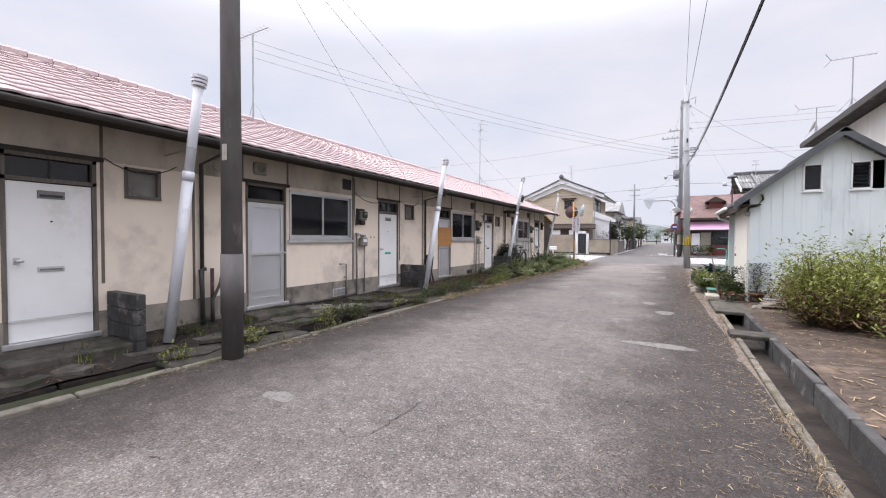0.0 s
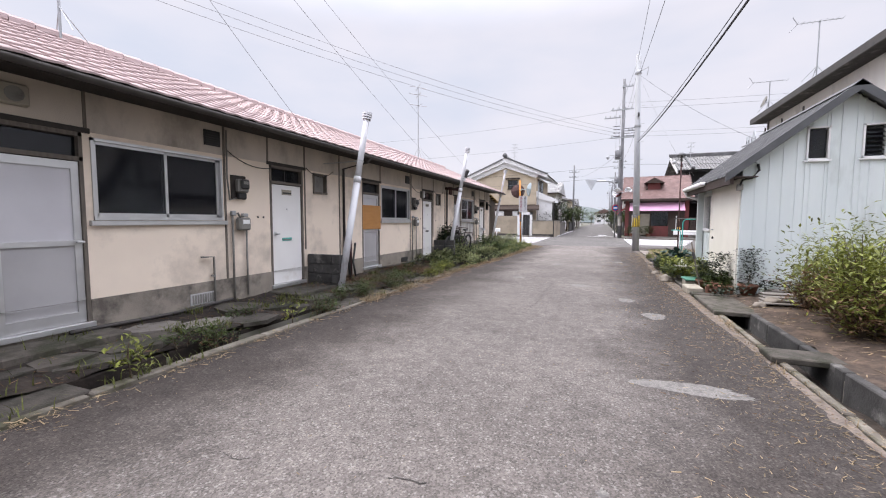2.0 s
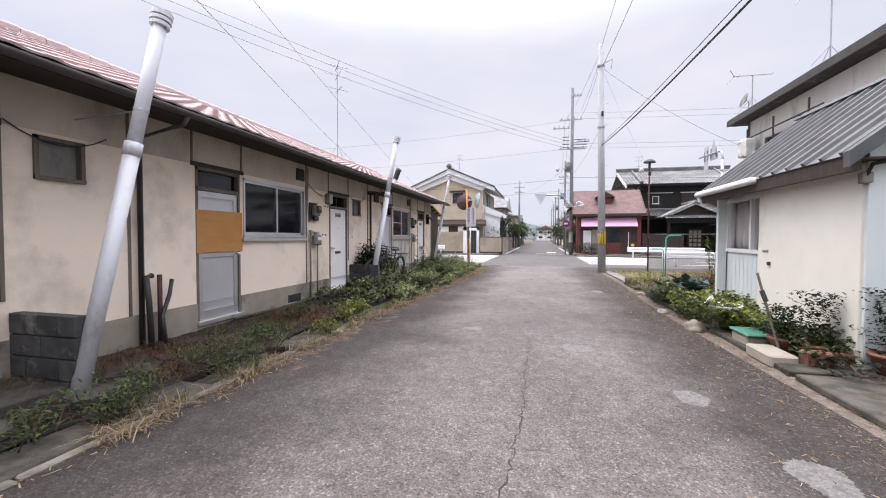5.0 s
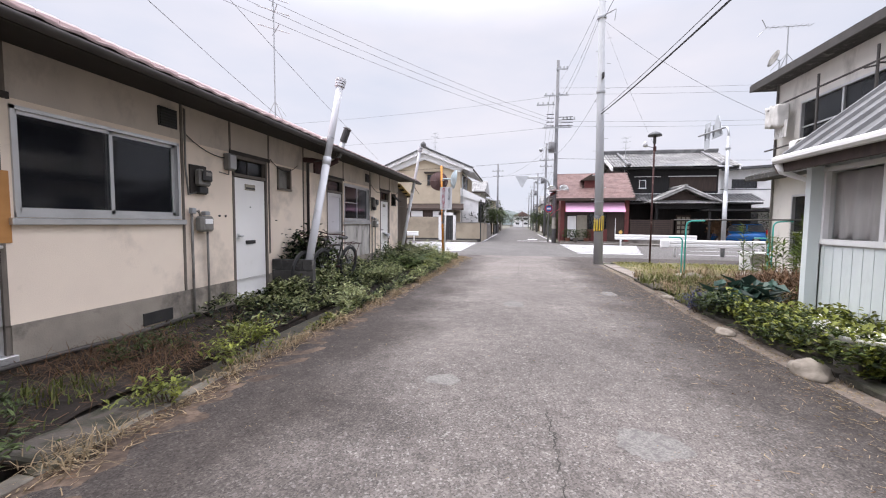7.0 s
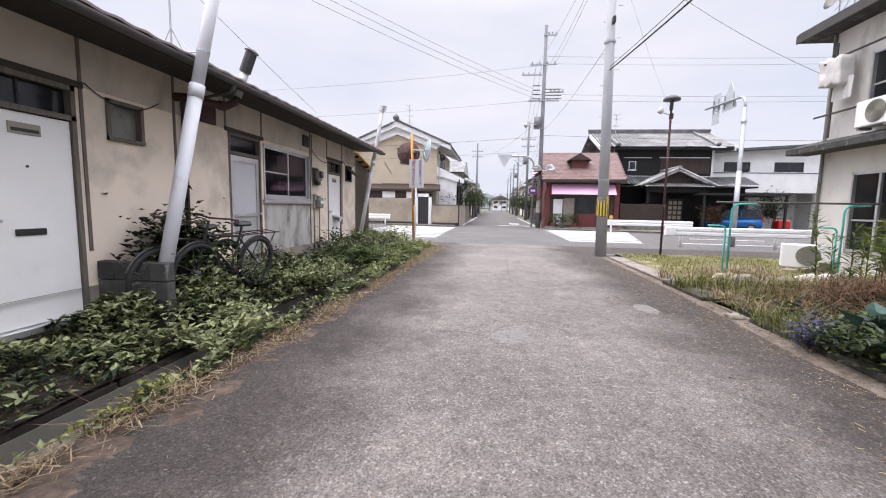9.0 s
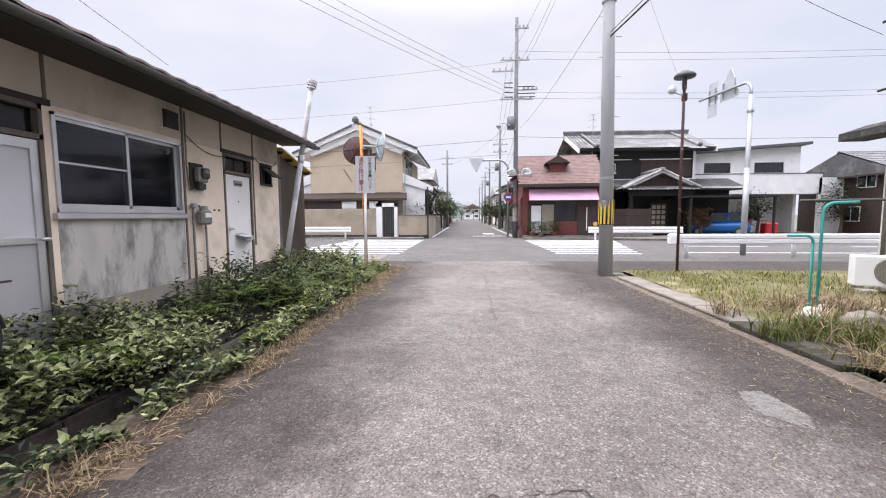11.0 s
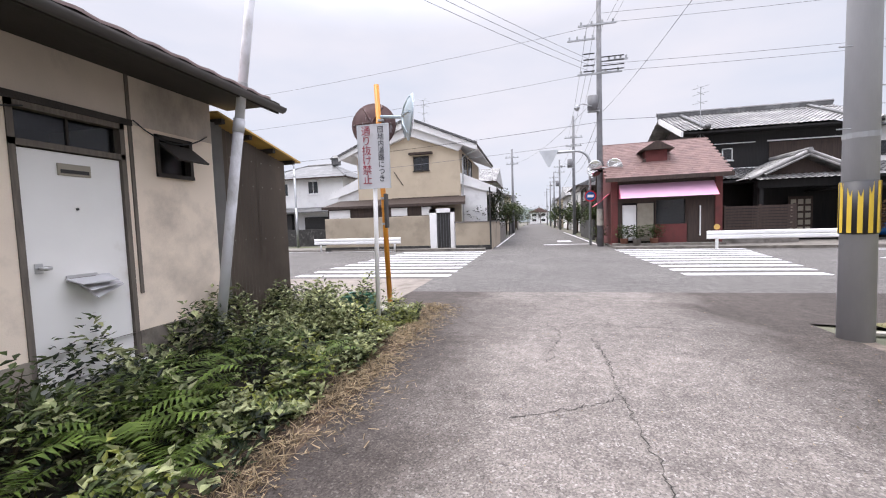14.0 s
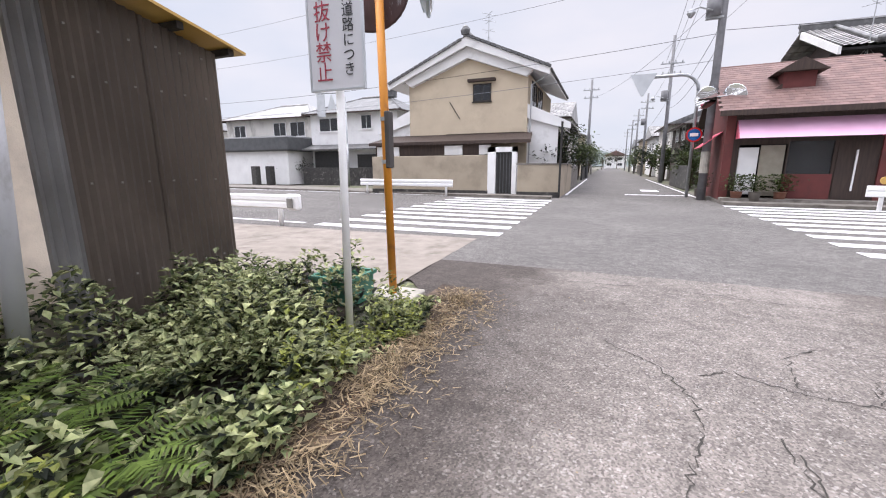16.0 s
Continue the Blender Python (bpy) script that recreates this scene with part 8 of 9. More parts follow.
# parked cars by the black house
def car(m, paint, label):
    """A small hatchback: lofted body, glass house, wheels, lamps."""
    c = thing("car", (0, 0, 0), label, "car")
    L, W = 3.6, 1.6
    prof = [(-1.78, 0.35, 0.62), (-1.72, 0.22, 0.95), (-1.0, 0.2, 1.0), (0.6, 0.2, 0.98), (1.5, 0.22, 0.85), (1.78, 0.3, 0.6)]
    bm = bmesh.new()
    rings = []
    for x, z0, z1 in prof:
        w = W / 2 * (0.94 if abs(x) > 1.6 else 1.0)
        rings.append([bm.verts.new(p) for p in ((x, -w * 0.92, z0), (x, -w, z0 + 0.2), (x, -w * 0.97, z1), (x, w * 0.97, z1), (x, w, z0 + 0.2), (x, w * 0.92, z0))])
    for a, b in zip(rings, rings[1:]):
        for i in range(6):
            bm.faces.new((a[i], a[(i + 1) % 6], b[(i + 1) % 6], b[i]))
    bm.faces.new(rings[0])
    bm.faces.new(rings[-1])
    bmesh.ops.bevel(bm, geom=bm.edges[:], offset=0.03, segments=2, affect="EDGES")
    body = part("body", bm, paint, c, smooth=True)
    bm = bmesh.new()
    lo = [bm.verts.new(p) for p in ((-1.7, -0.74, 0.95), (0.95, -0.74, 0.95), (0.95, 0.74, 0.95), (-1.7, 0.74, 0.95))]
    hi = [bm.verts.new(p) for p in ((-1.45, -0.62, 1.5), (0.3, -0.62, 1.5), (0.3, 0.62, 1.5), (-1.45, 0.62, 1.5))]
    for i in range(4):
        bm.faces.new((lo[i], lo[(i + 1) % 4], hi[(i + 1) % 4], hi[i]))
    bm.faces.new(hi)
    part("glass", bm, "glass_far", c)
    part("roof", B(-1.47, -0.64, 1.49, 0.32, 0.64, 1.54, bevel=0.02), paint, c, smooth=True)
    part("pillar", B((-0.6, -0.72, 0.95, -0.52, -0.64, 1.5), (-0.6, 0.64, 0.95, -0.52, 0.72, 1.5)), paint, c)
    for x in (-1.15, 1.15):
        for y in (-0.72, 0.72):
            w = part("wheel", T([(x, y - 0.09, 0.28), (x, y + 0.09, 0.28)], 0.28, 18), "tyre", c)
            part("rim", T([(x, y - 0.095, 0.28), (x, y + 0.095, 0.28)], 0.17, 12), "galv", w)
    for y in (-0.66, 0.66):
        part("tail_lamp", B(-1.8, y - 0.08, 0.72, -1.7, y + 0.08, 1.1, bevel=0.02), "carred", body)
        part("headlamp", B(1.68, y - 0.12, 0.6, 1.78, y + 0.12, 0.76, bevel=0.02), "white", body)
    part("number_plate", B(-1.82, -0.17, 0.6, -1.79, 0.17, 0.76), "white", body)
    c.matrix_basis = m
    return c


car(pose(14.7, 44.25, 0.05, 0, 0, 158), "carblue", "bright blue hatchback parked beside the black house")
put("oil_tank", B(17.5, 43.6, 0.0, 18.3, 44.2, 0.9, bevel=0.06), "carred", "red plastic tub by the parked car", "tub")
cp = thing("carport", (14, 45, 0), "dark lean-to carport beside the black house", "carport")
part("roof", B(11.8, 42.2, 2.55, 17.2, 46.0, 2.66), "blackwood", cp)
for x in (11.9, 17.0):
    part("post", B(x, 42.3, -0.05, x + 0.12, 42.42, 2.55), "blackwood", cp)


# ---- wires and aerials ----
wires = thing("overhead_cable", (0, 20, 8), "overhead power and telephone cables", "cable")
part("cable", T(sag(up_at(5.53), (1.52, -6, 5.1), 0.64, 24), 0.018, 5), "wire", wires, "thick bundled cable")
part("cable", T(sag(up_at(5.62), (1.6, -6, 5.3), 0.6, 24), 0.008, 4), "wire", wires)
part("cable", T(sag((0.98, 25.53, 8.9), (1.3, -6, 9.0), 0.6, 20), 0.008, 4), "wire", wires)
part("cable", T(sag((0.88, 25.53, 9.6), (0.4, -6, 10.2), 0.5, 20), 0.007, 4), "wire", wires)
for k, (p, q, d) in enumerate(((up_at(6.35), (1.0, 43.3, 7.0), 0.3), (up_at(9.3), (1.3, 43.3, 11.6), 0.3), ((0.83, 25.53, 9.4), (0.4, 43.3, 11.6), 0.3), ((1.03, 25.53, 9.5), (1.6, 43.3, 11.6), 0.35), (up_at(8.9), (6.0, 24.6, 5.0), 0.25),
                               ((-4.63, 3.26, 6.0), (-5.75, 8.8, 3.1), 0.1), ((-4.63, 3.26, 6.0), (-5.75, 15.9, 3.1), 0.2), ((-4.63, 3.26, 6.2), (-5.75, 20.4, 3.2), 0.25), ((-4.63, 3.26, 9.1), (-9.2, -4, 4.6), 0.3), (up_at(9.0), (3.12, 26.4, 4.5), 0.2))):
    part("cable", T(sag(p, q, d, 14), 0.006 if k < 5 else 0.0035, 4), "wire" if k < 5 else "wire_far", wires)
far = thing("overhead_cable", (0, 43, 9), "power lines strung along the main road and far street", "cable")
for k, (p, q, d) in enumerate([((1.0, 43.3, z), (-60, 50 + j * 0.4, z + 1.5), 1.2) for j, z in enumerate((6.6, 5.6, 9.2, 11.6))] + [((1.0, 43.3, z), (60, 38 + j, z + 0.6), 1.0) for j, z in enumerate((6.7, 9.2, 9.6, 11.7, 12.2))] +
                              [((0.4 + 0.4 * j, 43.3, 11.6), (1.0 + 0.3 * j, 62, 9.4), 0.5) for j in range(3)] + [((1.0, 43.3, 7.0), (1.5, 62, 6.8), 0.6), ((1.0, 43.3, 6.2), (1.5, 62, 6.0), 0.6), ((1.5, 62, 9.4), (1.6, 84, 9.4), 0.6), ((1.6, 84, 9.4), (1.6, 118, 9.4), 0.8), ((1.5, 62, 6.8), (1.6, 100, 6.8), 1.0), ((1.0, 43.3, 8.0), (-4.9, 72, 8.6), 0.7)] +
                              [((0.7, 43.3, 9.2 + 0.3 * j), (-22, 16, 12.5 + 0.5 * j), 0.7) for j in range(3)]):
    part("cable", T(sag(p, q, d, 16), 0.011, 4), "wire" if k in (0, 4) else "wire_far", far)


def aerial(x, y, z0, h, kind, label):
    """A roof aerial: mast, boom and elements."""
    a = thing("tv_aerial", (x, y, z0), label, "aerial", "roof aerials")
    part("mast", T([(x, y, z0 - 0.1), (x, y, z0 + h)], 0.02, 6), "galv", a)
    if kind == "yagi":
        part("boom", T([(x - 0.6, y, z0 + h), (x + 0.6, y, z0 + h)], 0.012, 5), "galv", a)
        for k in range(9):
            xx = x - 0.58 + 0.145 * k
            part("element", T([(xx, y - 0.12, z0 + h), (xx, y + 0.12, z0 + h)], 0.006, 4), "galv", a)
        part("reflector", T([(x - 0.75, y - 0.1, z0 + h + 0.2), (x - 0.58, y, z0 + h), (x - 0.75, y + 0.1, z0 + h - 0.2)], 0.012, 5), "galv", a)
    else:
        for j, dz in enumerate((0, -0.35, -0.85)):
            part("boom", T([(x - 0.3, y - 0.35, z0 + h + dz), (x + 0.3, y + 0.35, z0 + h + dz)], 0.015, 4), "galv", a)
            part("element", T([(x + 0.3, y - 0.4 + 0.1 * j, z0 + h + dz), (x - 0.3, y + 0.4, z0 + h + dz)], 0.012, 4), "galv", a)
    for s in ((0.35, 0), (-0.35, 0.1), (0, 0.4)):
        part("stay", T([(x, y, z0 + 0.45), (x + s[0], y + s[1], z0)], 0.009, 4), "galv", a)


aerial(-9.0, 6.68, 4.55, 2.15, "yagi", "television aerial on a braced roof mast")
aerial(-9.0, 20.65, 4.55, 3.35, "cross", "tall old television aerial on the roof")
aerial(5.75, 23.5, 6.1, 1.22, "yagi", "television aerial on the grey house")
aerial(5.75, 19.5, 6.1, 1.85, "yagi", "television aerial on the grey house")
aerial(-9.6, 47.0, 8.2, 1.6, "cross", "thin television aerial on the beige house")
aerial(7.0, 46.5, 5.8, 3.0, "cross", "thin aerial mast behind the shop")
dish = thing("satellite_dish", (5.9, 24.2, 6.2), "grey satellite dish on the eave", "satellite dish")
q = lathe(bmesh.new(), [(0.0, 0.0), (0.14, 0.02), (0.25, 0.07), (0.255, 0.075), (0.14, 0.03), (0.0, 0.01)], n=18)
bmesh.ops.transform(q, matrix=Matrix.Translation((5.85, 24.2, 6.65)) @ Matrix.Rotation(radians(-70), 4, "Y"), verts=q.verts)
part("dish", q, "greyplastic", dish, smooth=True)
part("arm", T([(5.95, 24.2, 6.1), (5.95, 24.2, 6.6), (5.85, 24.2, 6.65)], 0.016, 6), "galv", dish)


# ---- plants ----
def bush(x, y, rx, ry, h, z0, n, leafmat, size, label, seed, stems=14, long=2.4, name="bush", up=0.5, dry=0, stem_mat="bark"):
    """A bush: thin stems and a crown of many small leaves, thicker towards the top, with gaps."""
    r = random.Random(seed)
    b = thing(name, (x, y, z0), label, name)
    sm = bmesh.new()
    tips = []
    for k in range(stems):
        a, q = r.uniform(0, math.tau), math.sqrt(r.random())
        bx, by = x + rx * q * 0.6 * math.cos(a), y + ry * q * 0.6 * math.sin(a)
        tx, ty, tz = x + rx * q * math.cos(a), y + ry * q * math.sin(a), z0 + h * r.uniform(0.6, 1.05) * (1 - 0.35 * q * q)
        mid = ((bx + tx) / 2 + r.uniform(-0.06, 0.06), (by + ty) / 2 + r.uniform(-0.06, 0.06), z0 + (tz - z0) * 0.55)
        tube(sm, [(bx, by, z0 - 0.04), mid, (tx, ty, tz)], 0.007 + 0.006 * h, 5, True, 0.003)
        tips.append(((bx, by, z0), mid, (tx, ty, tz)))
    part("stem", sm, stem_mat, b, kind="stuff")

    def spots(n, lo):
        out = []
        for _ in range(n):
            p, q, s = tips[r.randrange(len(tips))]
            t = lo + (1 - lo) * r.random() ** 0.7
            u, w, f = (p, q, t * 2) if t < 0.5 else (q, s, t * 2 - 1)
            j = 0.11 * h * (0.4 + t) + 0.03
            out.append((u[0] + (w[0] - u[0]) * f + r.gauss(0, j), u[1] + (w[1] - u[1]) * f + r.gauss(0, j), max(z0 + 0.01, u[2] + (w[2] - u[2]) * f + r.gauss(0, j * 0.7)), r.uniform(0.6, 1.3)))
        return out

    part("foliage", leaves_mesh("foliage", spots(n, 0.15), size, long=long, up=up, rng=r), leafmat, b, kind="stuff")
    if dry:
        part("dead_foliage", leaves_mesh("dead", [(a, c, z0 + (e - z0) * 0.6, s) for a, c, e, s in spots(dry, 0.0)], size, long=long, up=0.2, rng=r), "brownleaf", b, kind="stuff")
    return b


def cover(name, x0, x1, y0, y1, h, n, material, size, label, seed, keep=None, ground=None, long=1.8, up=0.35):
    """Ground cover: leaves spread through a low layer whose height h(x, y) swells and dips."""
    r = random.Random(seed)
    pts = []
    while len(pts) < n:
        y = r.uniform(y0, y1)
        x = r.uniform(x0(y), x1(y))
        if keep and r.random() > keep(x, y):
            continue
        top = h(x, y)
        if top < 0.02:
            continue
        z = ground(x, y) + top * r.random() ** 0.55
        pts.append((x, y, z, r.uniform(0.55, 1.3)))
    return put(name, leaves_mesh(name, pts, size, long=long, up=up, rng=r), material, label, "ground cover", kind="stuff")


def veg_h(x, y):
    """Height of the growth on the left verge."""
    e = left_edge(y)
    t = min(1.0, max(0.0, (e - 0.02 - x) / 0.8))
    base = 0.06 + 0.3 * min(1, max(0, (y - 14.2) / 2.2)) + 0.2 * min(1, max(0, (y - 19.6) / 1.6)) + 0.03 * min(1, max(0, (y - 23.6) / 1.2))
    bumps = 0.75 + 1.35 * nz(x, y, 1.5, 4) + 0.55 * nz(x, y, 4, 7)
    ditch = 0.3 if LD0 - 0.05 < x < LD1 + 0.1 and y < 22.3 else 1.0
    wall = 0.9 if x < -5.6 and y > 20 else 1.0
    return base * (0.3 + 0.7 * t) * max(0.1, bumps) * ditch * wall


def vg(x, y):
    """Ground under the growth: verge, ditch floor, kerb."""
    return max(verge_z(x, y), 0.02) if x < LD0 + 0.02 else (-0.2 if x < LD1 else -0.02)


L0, L1 = (lambda y: -6.38), (lambda y: left_edge(y) - 0.06 + 0.14 * nz(2, y, 1.3))


def hole(x, y):
    """Share of the verge that is grown over: bare at first, open along the ditch, with gaps."""
    if LD0 < x < LD1 + 0.05 and y < 22.0:
        return 0.06 if nz(x, y, 0.8, 9) < 0.3 else 0.5
    gap = 0.22 if nz(x, y, 1.7, 41) < -0.12 else 1.0
    return gap * (0.02 + 0.98 * min(1, max(0, (y - 14.0) / 1.8)))


pale = lambda x, y: hole(x, y) * (0.12 if nz(x, y, 1.1, 33) < -0.05 else 1.0) * (0.35 if 19.5 < y < 24.0 and x < -5.0 else 1.0) * (1.0 + 1.5 * (y > 24.2))
cover("ivy_cover", L0, L1, 13.6, 26.6, veg_h, 13500, "leaf_var", 0.078, "pale-edged vine leaves spread over the verge", 21, pale, vg, 1.45)
cover("weed_cover", L0, L1, 12.6, 26.6, veg_h, 9500, "leaf", 0.062, "green weeds spread over the verge", 22, hole, vg, 2.0)
# low dark leaves put the shade of the gaps into colour
cover("weed_shade", L0, L1, 13.6, 26.5, lambda x, y: veg_h(x, y) * 0.8, 7000, "leaf_dark", 0.085, "near-black low leaves painting shade among the vines", 23, hole, vg, 1.8)
cover("lime_weed", lambda y: left_edge(y) - 0.5, L1, 12.8, 26.4, lambda x, y: veg_h(x, y) * 1.2 + 0.06, 1500, "leaf_lime", 0.06, "lime-green weeds by the lane's edge", 24, lambda x, y: (0.9 if nz(x, y, 1.1, 12) > 0.12 else 0.03) * hole(x, y + 0.6), vg, 2.0)
ed = lambda x, y: 1.0 if nz(x, y, 1.6, 14) > 0.0 else 0.08
tuft = lambda x, y: (0.95 if nz(x, y, 1.5, 15) > 0.2 else 0.03) * (1 if x < left_edge(y) and not LD0 < x < LD1 else 0.06 if x < left_edge(y) else 0)
put("verge_grass", blades_mesh("grass", strew(4200, -6.3, -4.6, 2.0, 26.5, vg, 31, tuft), 0.13, 0.01, 0.9), "grass", "tufts of grass along the verge", "grass", kind="stuff")
put("verge_dry_grass", blades_mesh("drygrass", strew(3600, -5.0, -3.85, 9.0, 27.2, -0.02, 32, lambda x, y: math.exp(-((x - left_edge(y) + 0.02) / 0.13) ** 2) * ed(x, y)), 0.13, 0.008, 1.9), "dry", "dry straw along the lane's edge", "dry grass", kind="stuff")
put("cut_straw", blades_mesh("cutstraw", strew(2300, -6.3, LD0, 9.0, 15.5, vg, 37, lambda x, y: 0.9 if nz(x, y, 1.1, 26) > 0.05 else 0.06), 0.2, 0.007, 2.6), "brownleaf", "withered brown grass lying on the soil", "dry grass", kind="stuff")


def litter(name, n, x0, x1, y0, y1, keep, seed, material, size, label, z=None):
    """Loose bits lying on the ground: thin twisted strips and leaf scraps."""
    r = random.Random(seed)
    V, F = [], []
    while len(F) < n:
        x, y = r.uniform(x0, x1), r.uniform(y0, y1)
        if r.random() > keep(x, y):
            continue
        a, L, W = r.uniform(0, math.tau), size * r.uniform(0.4, 1.8), size * r.uniform(0.04, 0.16)
        zz = (z(x, y) if z else road_z(x, y)) + r.uniform(0.004, 0.018)
        dx, dy = math.cos(a) * L / 2, math.sin(a) * L / 2
        wx, wy = -math.sin(a) * W / 2, math.cos(a) * W / 2
        k = len(V)
        V += [(x - dx - wx, y - dy - wy, zz), (x + dx - wx, y + dy - wy, zz + r.uniform(-0.004, 0.012)), (x + dx + wx, y + dy + wy, zz + 0.004), (x - dx + wx, y - dy + wy, zz)]
        F.append((k, k + 1, k + 2, k + 3))
    me = bpy.data.meshes.new(name)
    me.from_pydata(V, [], F)
    return put(name, me, material, label, "litter", kind="stuff")


lk = lambda x, y: (0.0 if x < LD1 + 0.02 else 1.0) * math.exp(-((x - left_edge(y) - 0.06 * nz(4, y, 1.4)) / 0.16) ** 2) * (1.0 if nz(x, y, 1.9, 52) > -0.1 else 0.25) * (0.35 if y < 10 else 1.0)
rk = lambda x, y: min(1, math.exp(-((x - right_edge(y)) / 0.35) ** 2) + 0.22 * math.exp(-((x - right_edge(y) + 0.6) / 0.7) ** 2))
litter("straw_litter", 5200, -5.0, -3.4, 2.0, 27.5, lk, 41, "dry", 0.06, "dry straw and stalks strewn on the lane's edge")
litter("leaf_litter", 3000, -5.0, -3.3, 8.0, 27.5, lk, 42, "brownleaf", 0.04, "brown leaf scraps strewn on the lane's edge")
litter("straw_litter", 8500, -1.2, 1.3, 2.0, 24.0, rk, 43, "dry", 0.035, "dry straw scraps strewn on the lane's edge")
litter("leaf_litter", 2000, -0.8, 1.3, 2.0, 22.0, rk, 44, "brownleaf", 0.028, "brown leaf scraps strewn on the lane's edge")
litter("pale_grit", 2600, -4.5, 1.0, 1.0, 28.0, lambda x, y: 0.5, 45, "dry", 0.014, "pale grit scattered over the asphalt")
litter("straw_heap", 2600, -4.9, -3.6, 22.5, 27.4, lambda x, y: math.exp(-((x - left_edge(y) - 0.12 - 0.1 * nz(1, y, 1.7)) / 0.26) ** 2) * (0.4 + 0.6 * nz(x, y, 2.5, 5)), 48, "dry", 0.06, "pale brown dead stalks heaped on the lane's edge", lambda x, y: -0.02 + 0.04 * max(0.0, 1 - abs(x - left_edge(y)) / 0.4))
litter("garden_litter", 3000, 1.75, 5.0, 2.0, 20.0, lambda x, y: 0.6, 46, "dry", 0.1, "dry stalks strewn over the garden soil", garden_z)
litter("verge_litter", 2400, -6.3, -5.1, 1.0, 20.0, lambda x, y: 0.0 if LD0 < x < LD1 else 0.6, 47, "brownleaf", 0.07, "brown leaf scraps on the bare verge", verge_z)


def fern(x, y, z, s, seed):
    """A fern: arched fronds with paired leaflets."""
    r = random.Random(seed)
    V, F = [], []
    for k in range(r.randint(6, 9)):
        a = k * 0.85 + r.uniform(-0.3, 0.3)
        L, rise = s * r.uniform(0.7, 1.15), s * r.uniform(0.45, 0.8)
        d = Vector((math.cos(a), math.sin(a), 0))
        sd = Vector((-d.y, d.x, 0))
        for i in range(1, 15):
            t = i / 15
            p = Vector((x, y, z)) + d * L * t + Vector((0, 0, rise * (t * 1.7 - 1.25 * t * t)))
            w = 0.2 * s * math.sin(math.pi * (0.18 + 0.82 * t)) ** 0.8 + 0.008
            for sg_ in (-1, 1):
                q = p + sd * sg_ * w + d * w * 0.35 - Vector((0, 0, w * 0.2))
                b = d * L * 0.026
                k0 = len(V)
                V += [tuple(p - b), tuple(q), tuple(p + b)]
                F.append((k0, k0 + 1, k0 + 2))
    me = bpy.data.meshes.new("fern")
    me.from_pydata(V, [], F)
    return put("fern", me, "fern", "bright green fern on the verge", "fern", "ferns on the verge")


for k, (x, y, q) in enumerate(((-5.55, 22.45, 0.6), (-5.3, 22.75, 0.62), (-5.0, 22.55, 0.5), (-4.95, 22.9, 0.45), (-5.2, 22.15, 0.6), (-4.95, 22.05, 0.42), (-5.6, 22.0, 0.6))):
    fern(x, y, vg(x, y) + 0.14, q, 200 + k)
rf_ = random.Random(8)
for k in range(30):
    y = rf_.uniform(20.6, 24.0) if k < 24 else rf_.uniform(18.4, 20.2)
    x = rf_.uniform(-5.7, left_edge(y) - 0.22)
    fern(x, y, vg(x, y) + veg_h(x, y) * 0.45, rf_.uniform(0.3, 0.52), k)

bush(-5.5, 25.1, 0.5, 0.75, 0.45, 0.0, 3000, "leaf_var", 0.065, "dense pale-edged vine bush by the notice sign", 51, 26, 1.6, up=0.4)
bush(-6.15, 17.2, 0.14, 0.3, 1.2, 0.1, 3200, "leaf_dark", 0.085, "dark vine climbing over the wall beside the bicycle", 52, 34, 1.35, "climbing_vine", up=0.25)
bush(-5.95, 17.1, 0.18, 0.28, 1.15, 0.1, 900, "leaf", 0.085, "green vine hanging over the bicycles", 62, 20, 1.35, "climbing_vine", up=0.2)
bush(-5.6, 17.0, 0.2, 0.3, 0.7, 0.05, 320, "leaf_var", 0.085, "pale-edged vine hanging over the bicycles", 63, 12, 1.35, "climbing_vine", up=0.2)
bush(-5.1, 19.2, 0.3, 0.7, 0.5, 0.0, 900, "leaf_var", 0.075, "pale variegated shrub at the lane's edge", 53, 14, 1.7)
bush(-5.0, 16.4, 0.3, 0.8, 0.36, 0.0, 900, "leaf_var", 0.08, "pale variegated shrub at the lane's edge", 54, 14, 1.7)
bush(-4.95, 13.6, 0.28, 0.5, 0.34, 0.0, 600, "leaf_lime", 0.07, "lime-green weed clump by the ditch", 55, 12, 2.4)
bush(-4.85, 12.5, 0.2, 0.3, 0.25, 0.0, 260, "leaf_lime", 0.06, "lime-green weed clump by the ditch", 56, 8, 2.4)
for k, (x, y, q) in enumerate(((-5.0, 6.2, 0.3), (-4.96, 8.1, 0.34), (-5.02, 9.4, 0.3), (-4.95, 10.7, 0.36))):
    bush(x, y, q * 0.55, q * 1.0, q, -0.05, int(1500 * q), "leaf", 0.05, "straggling weed clump growing out of the ditch", 300 + k, 9, 2.8, "weed", dry=int(300 * q))
bush(-5.9, 21.9, 0.25, 0.25, 0.85, 0.1, 380, "leaf", 0.09, "upright weed against the wall", 57, 6, 2.0)
bush(-4.78, 5.05, 0.1, 0.1, 0.42, -0.02, 90, "leaf_lime", 0.075, "young weed growing from the ditch", 58, 3, 2.2, "weed")
bush(-4.86, 7.25, 0.05, 0.05, 0.5, -0.1, 44, "leaf_lime", 0.07, "single tall weed growing from the ditch", 59, 1, 1.8, "weed")
bush(-4.98, 3.7, 0.16, 0.2, 0.26, -0.02, 160, "leaf_lime", 0.07, "small weed clump at the foot of the pole", 60, 7, 2.2, "weed")
bush(-5.0, 2.75, 0.1, 0.14, 0.2, 0.0, 80, "leaf_lime", 0.06, "small weed clump at the foot of the pole", 61, 5, 2.2, "weed")
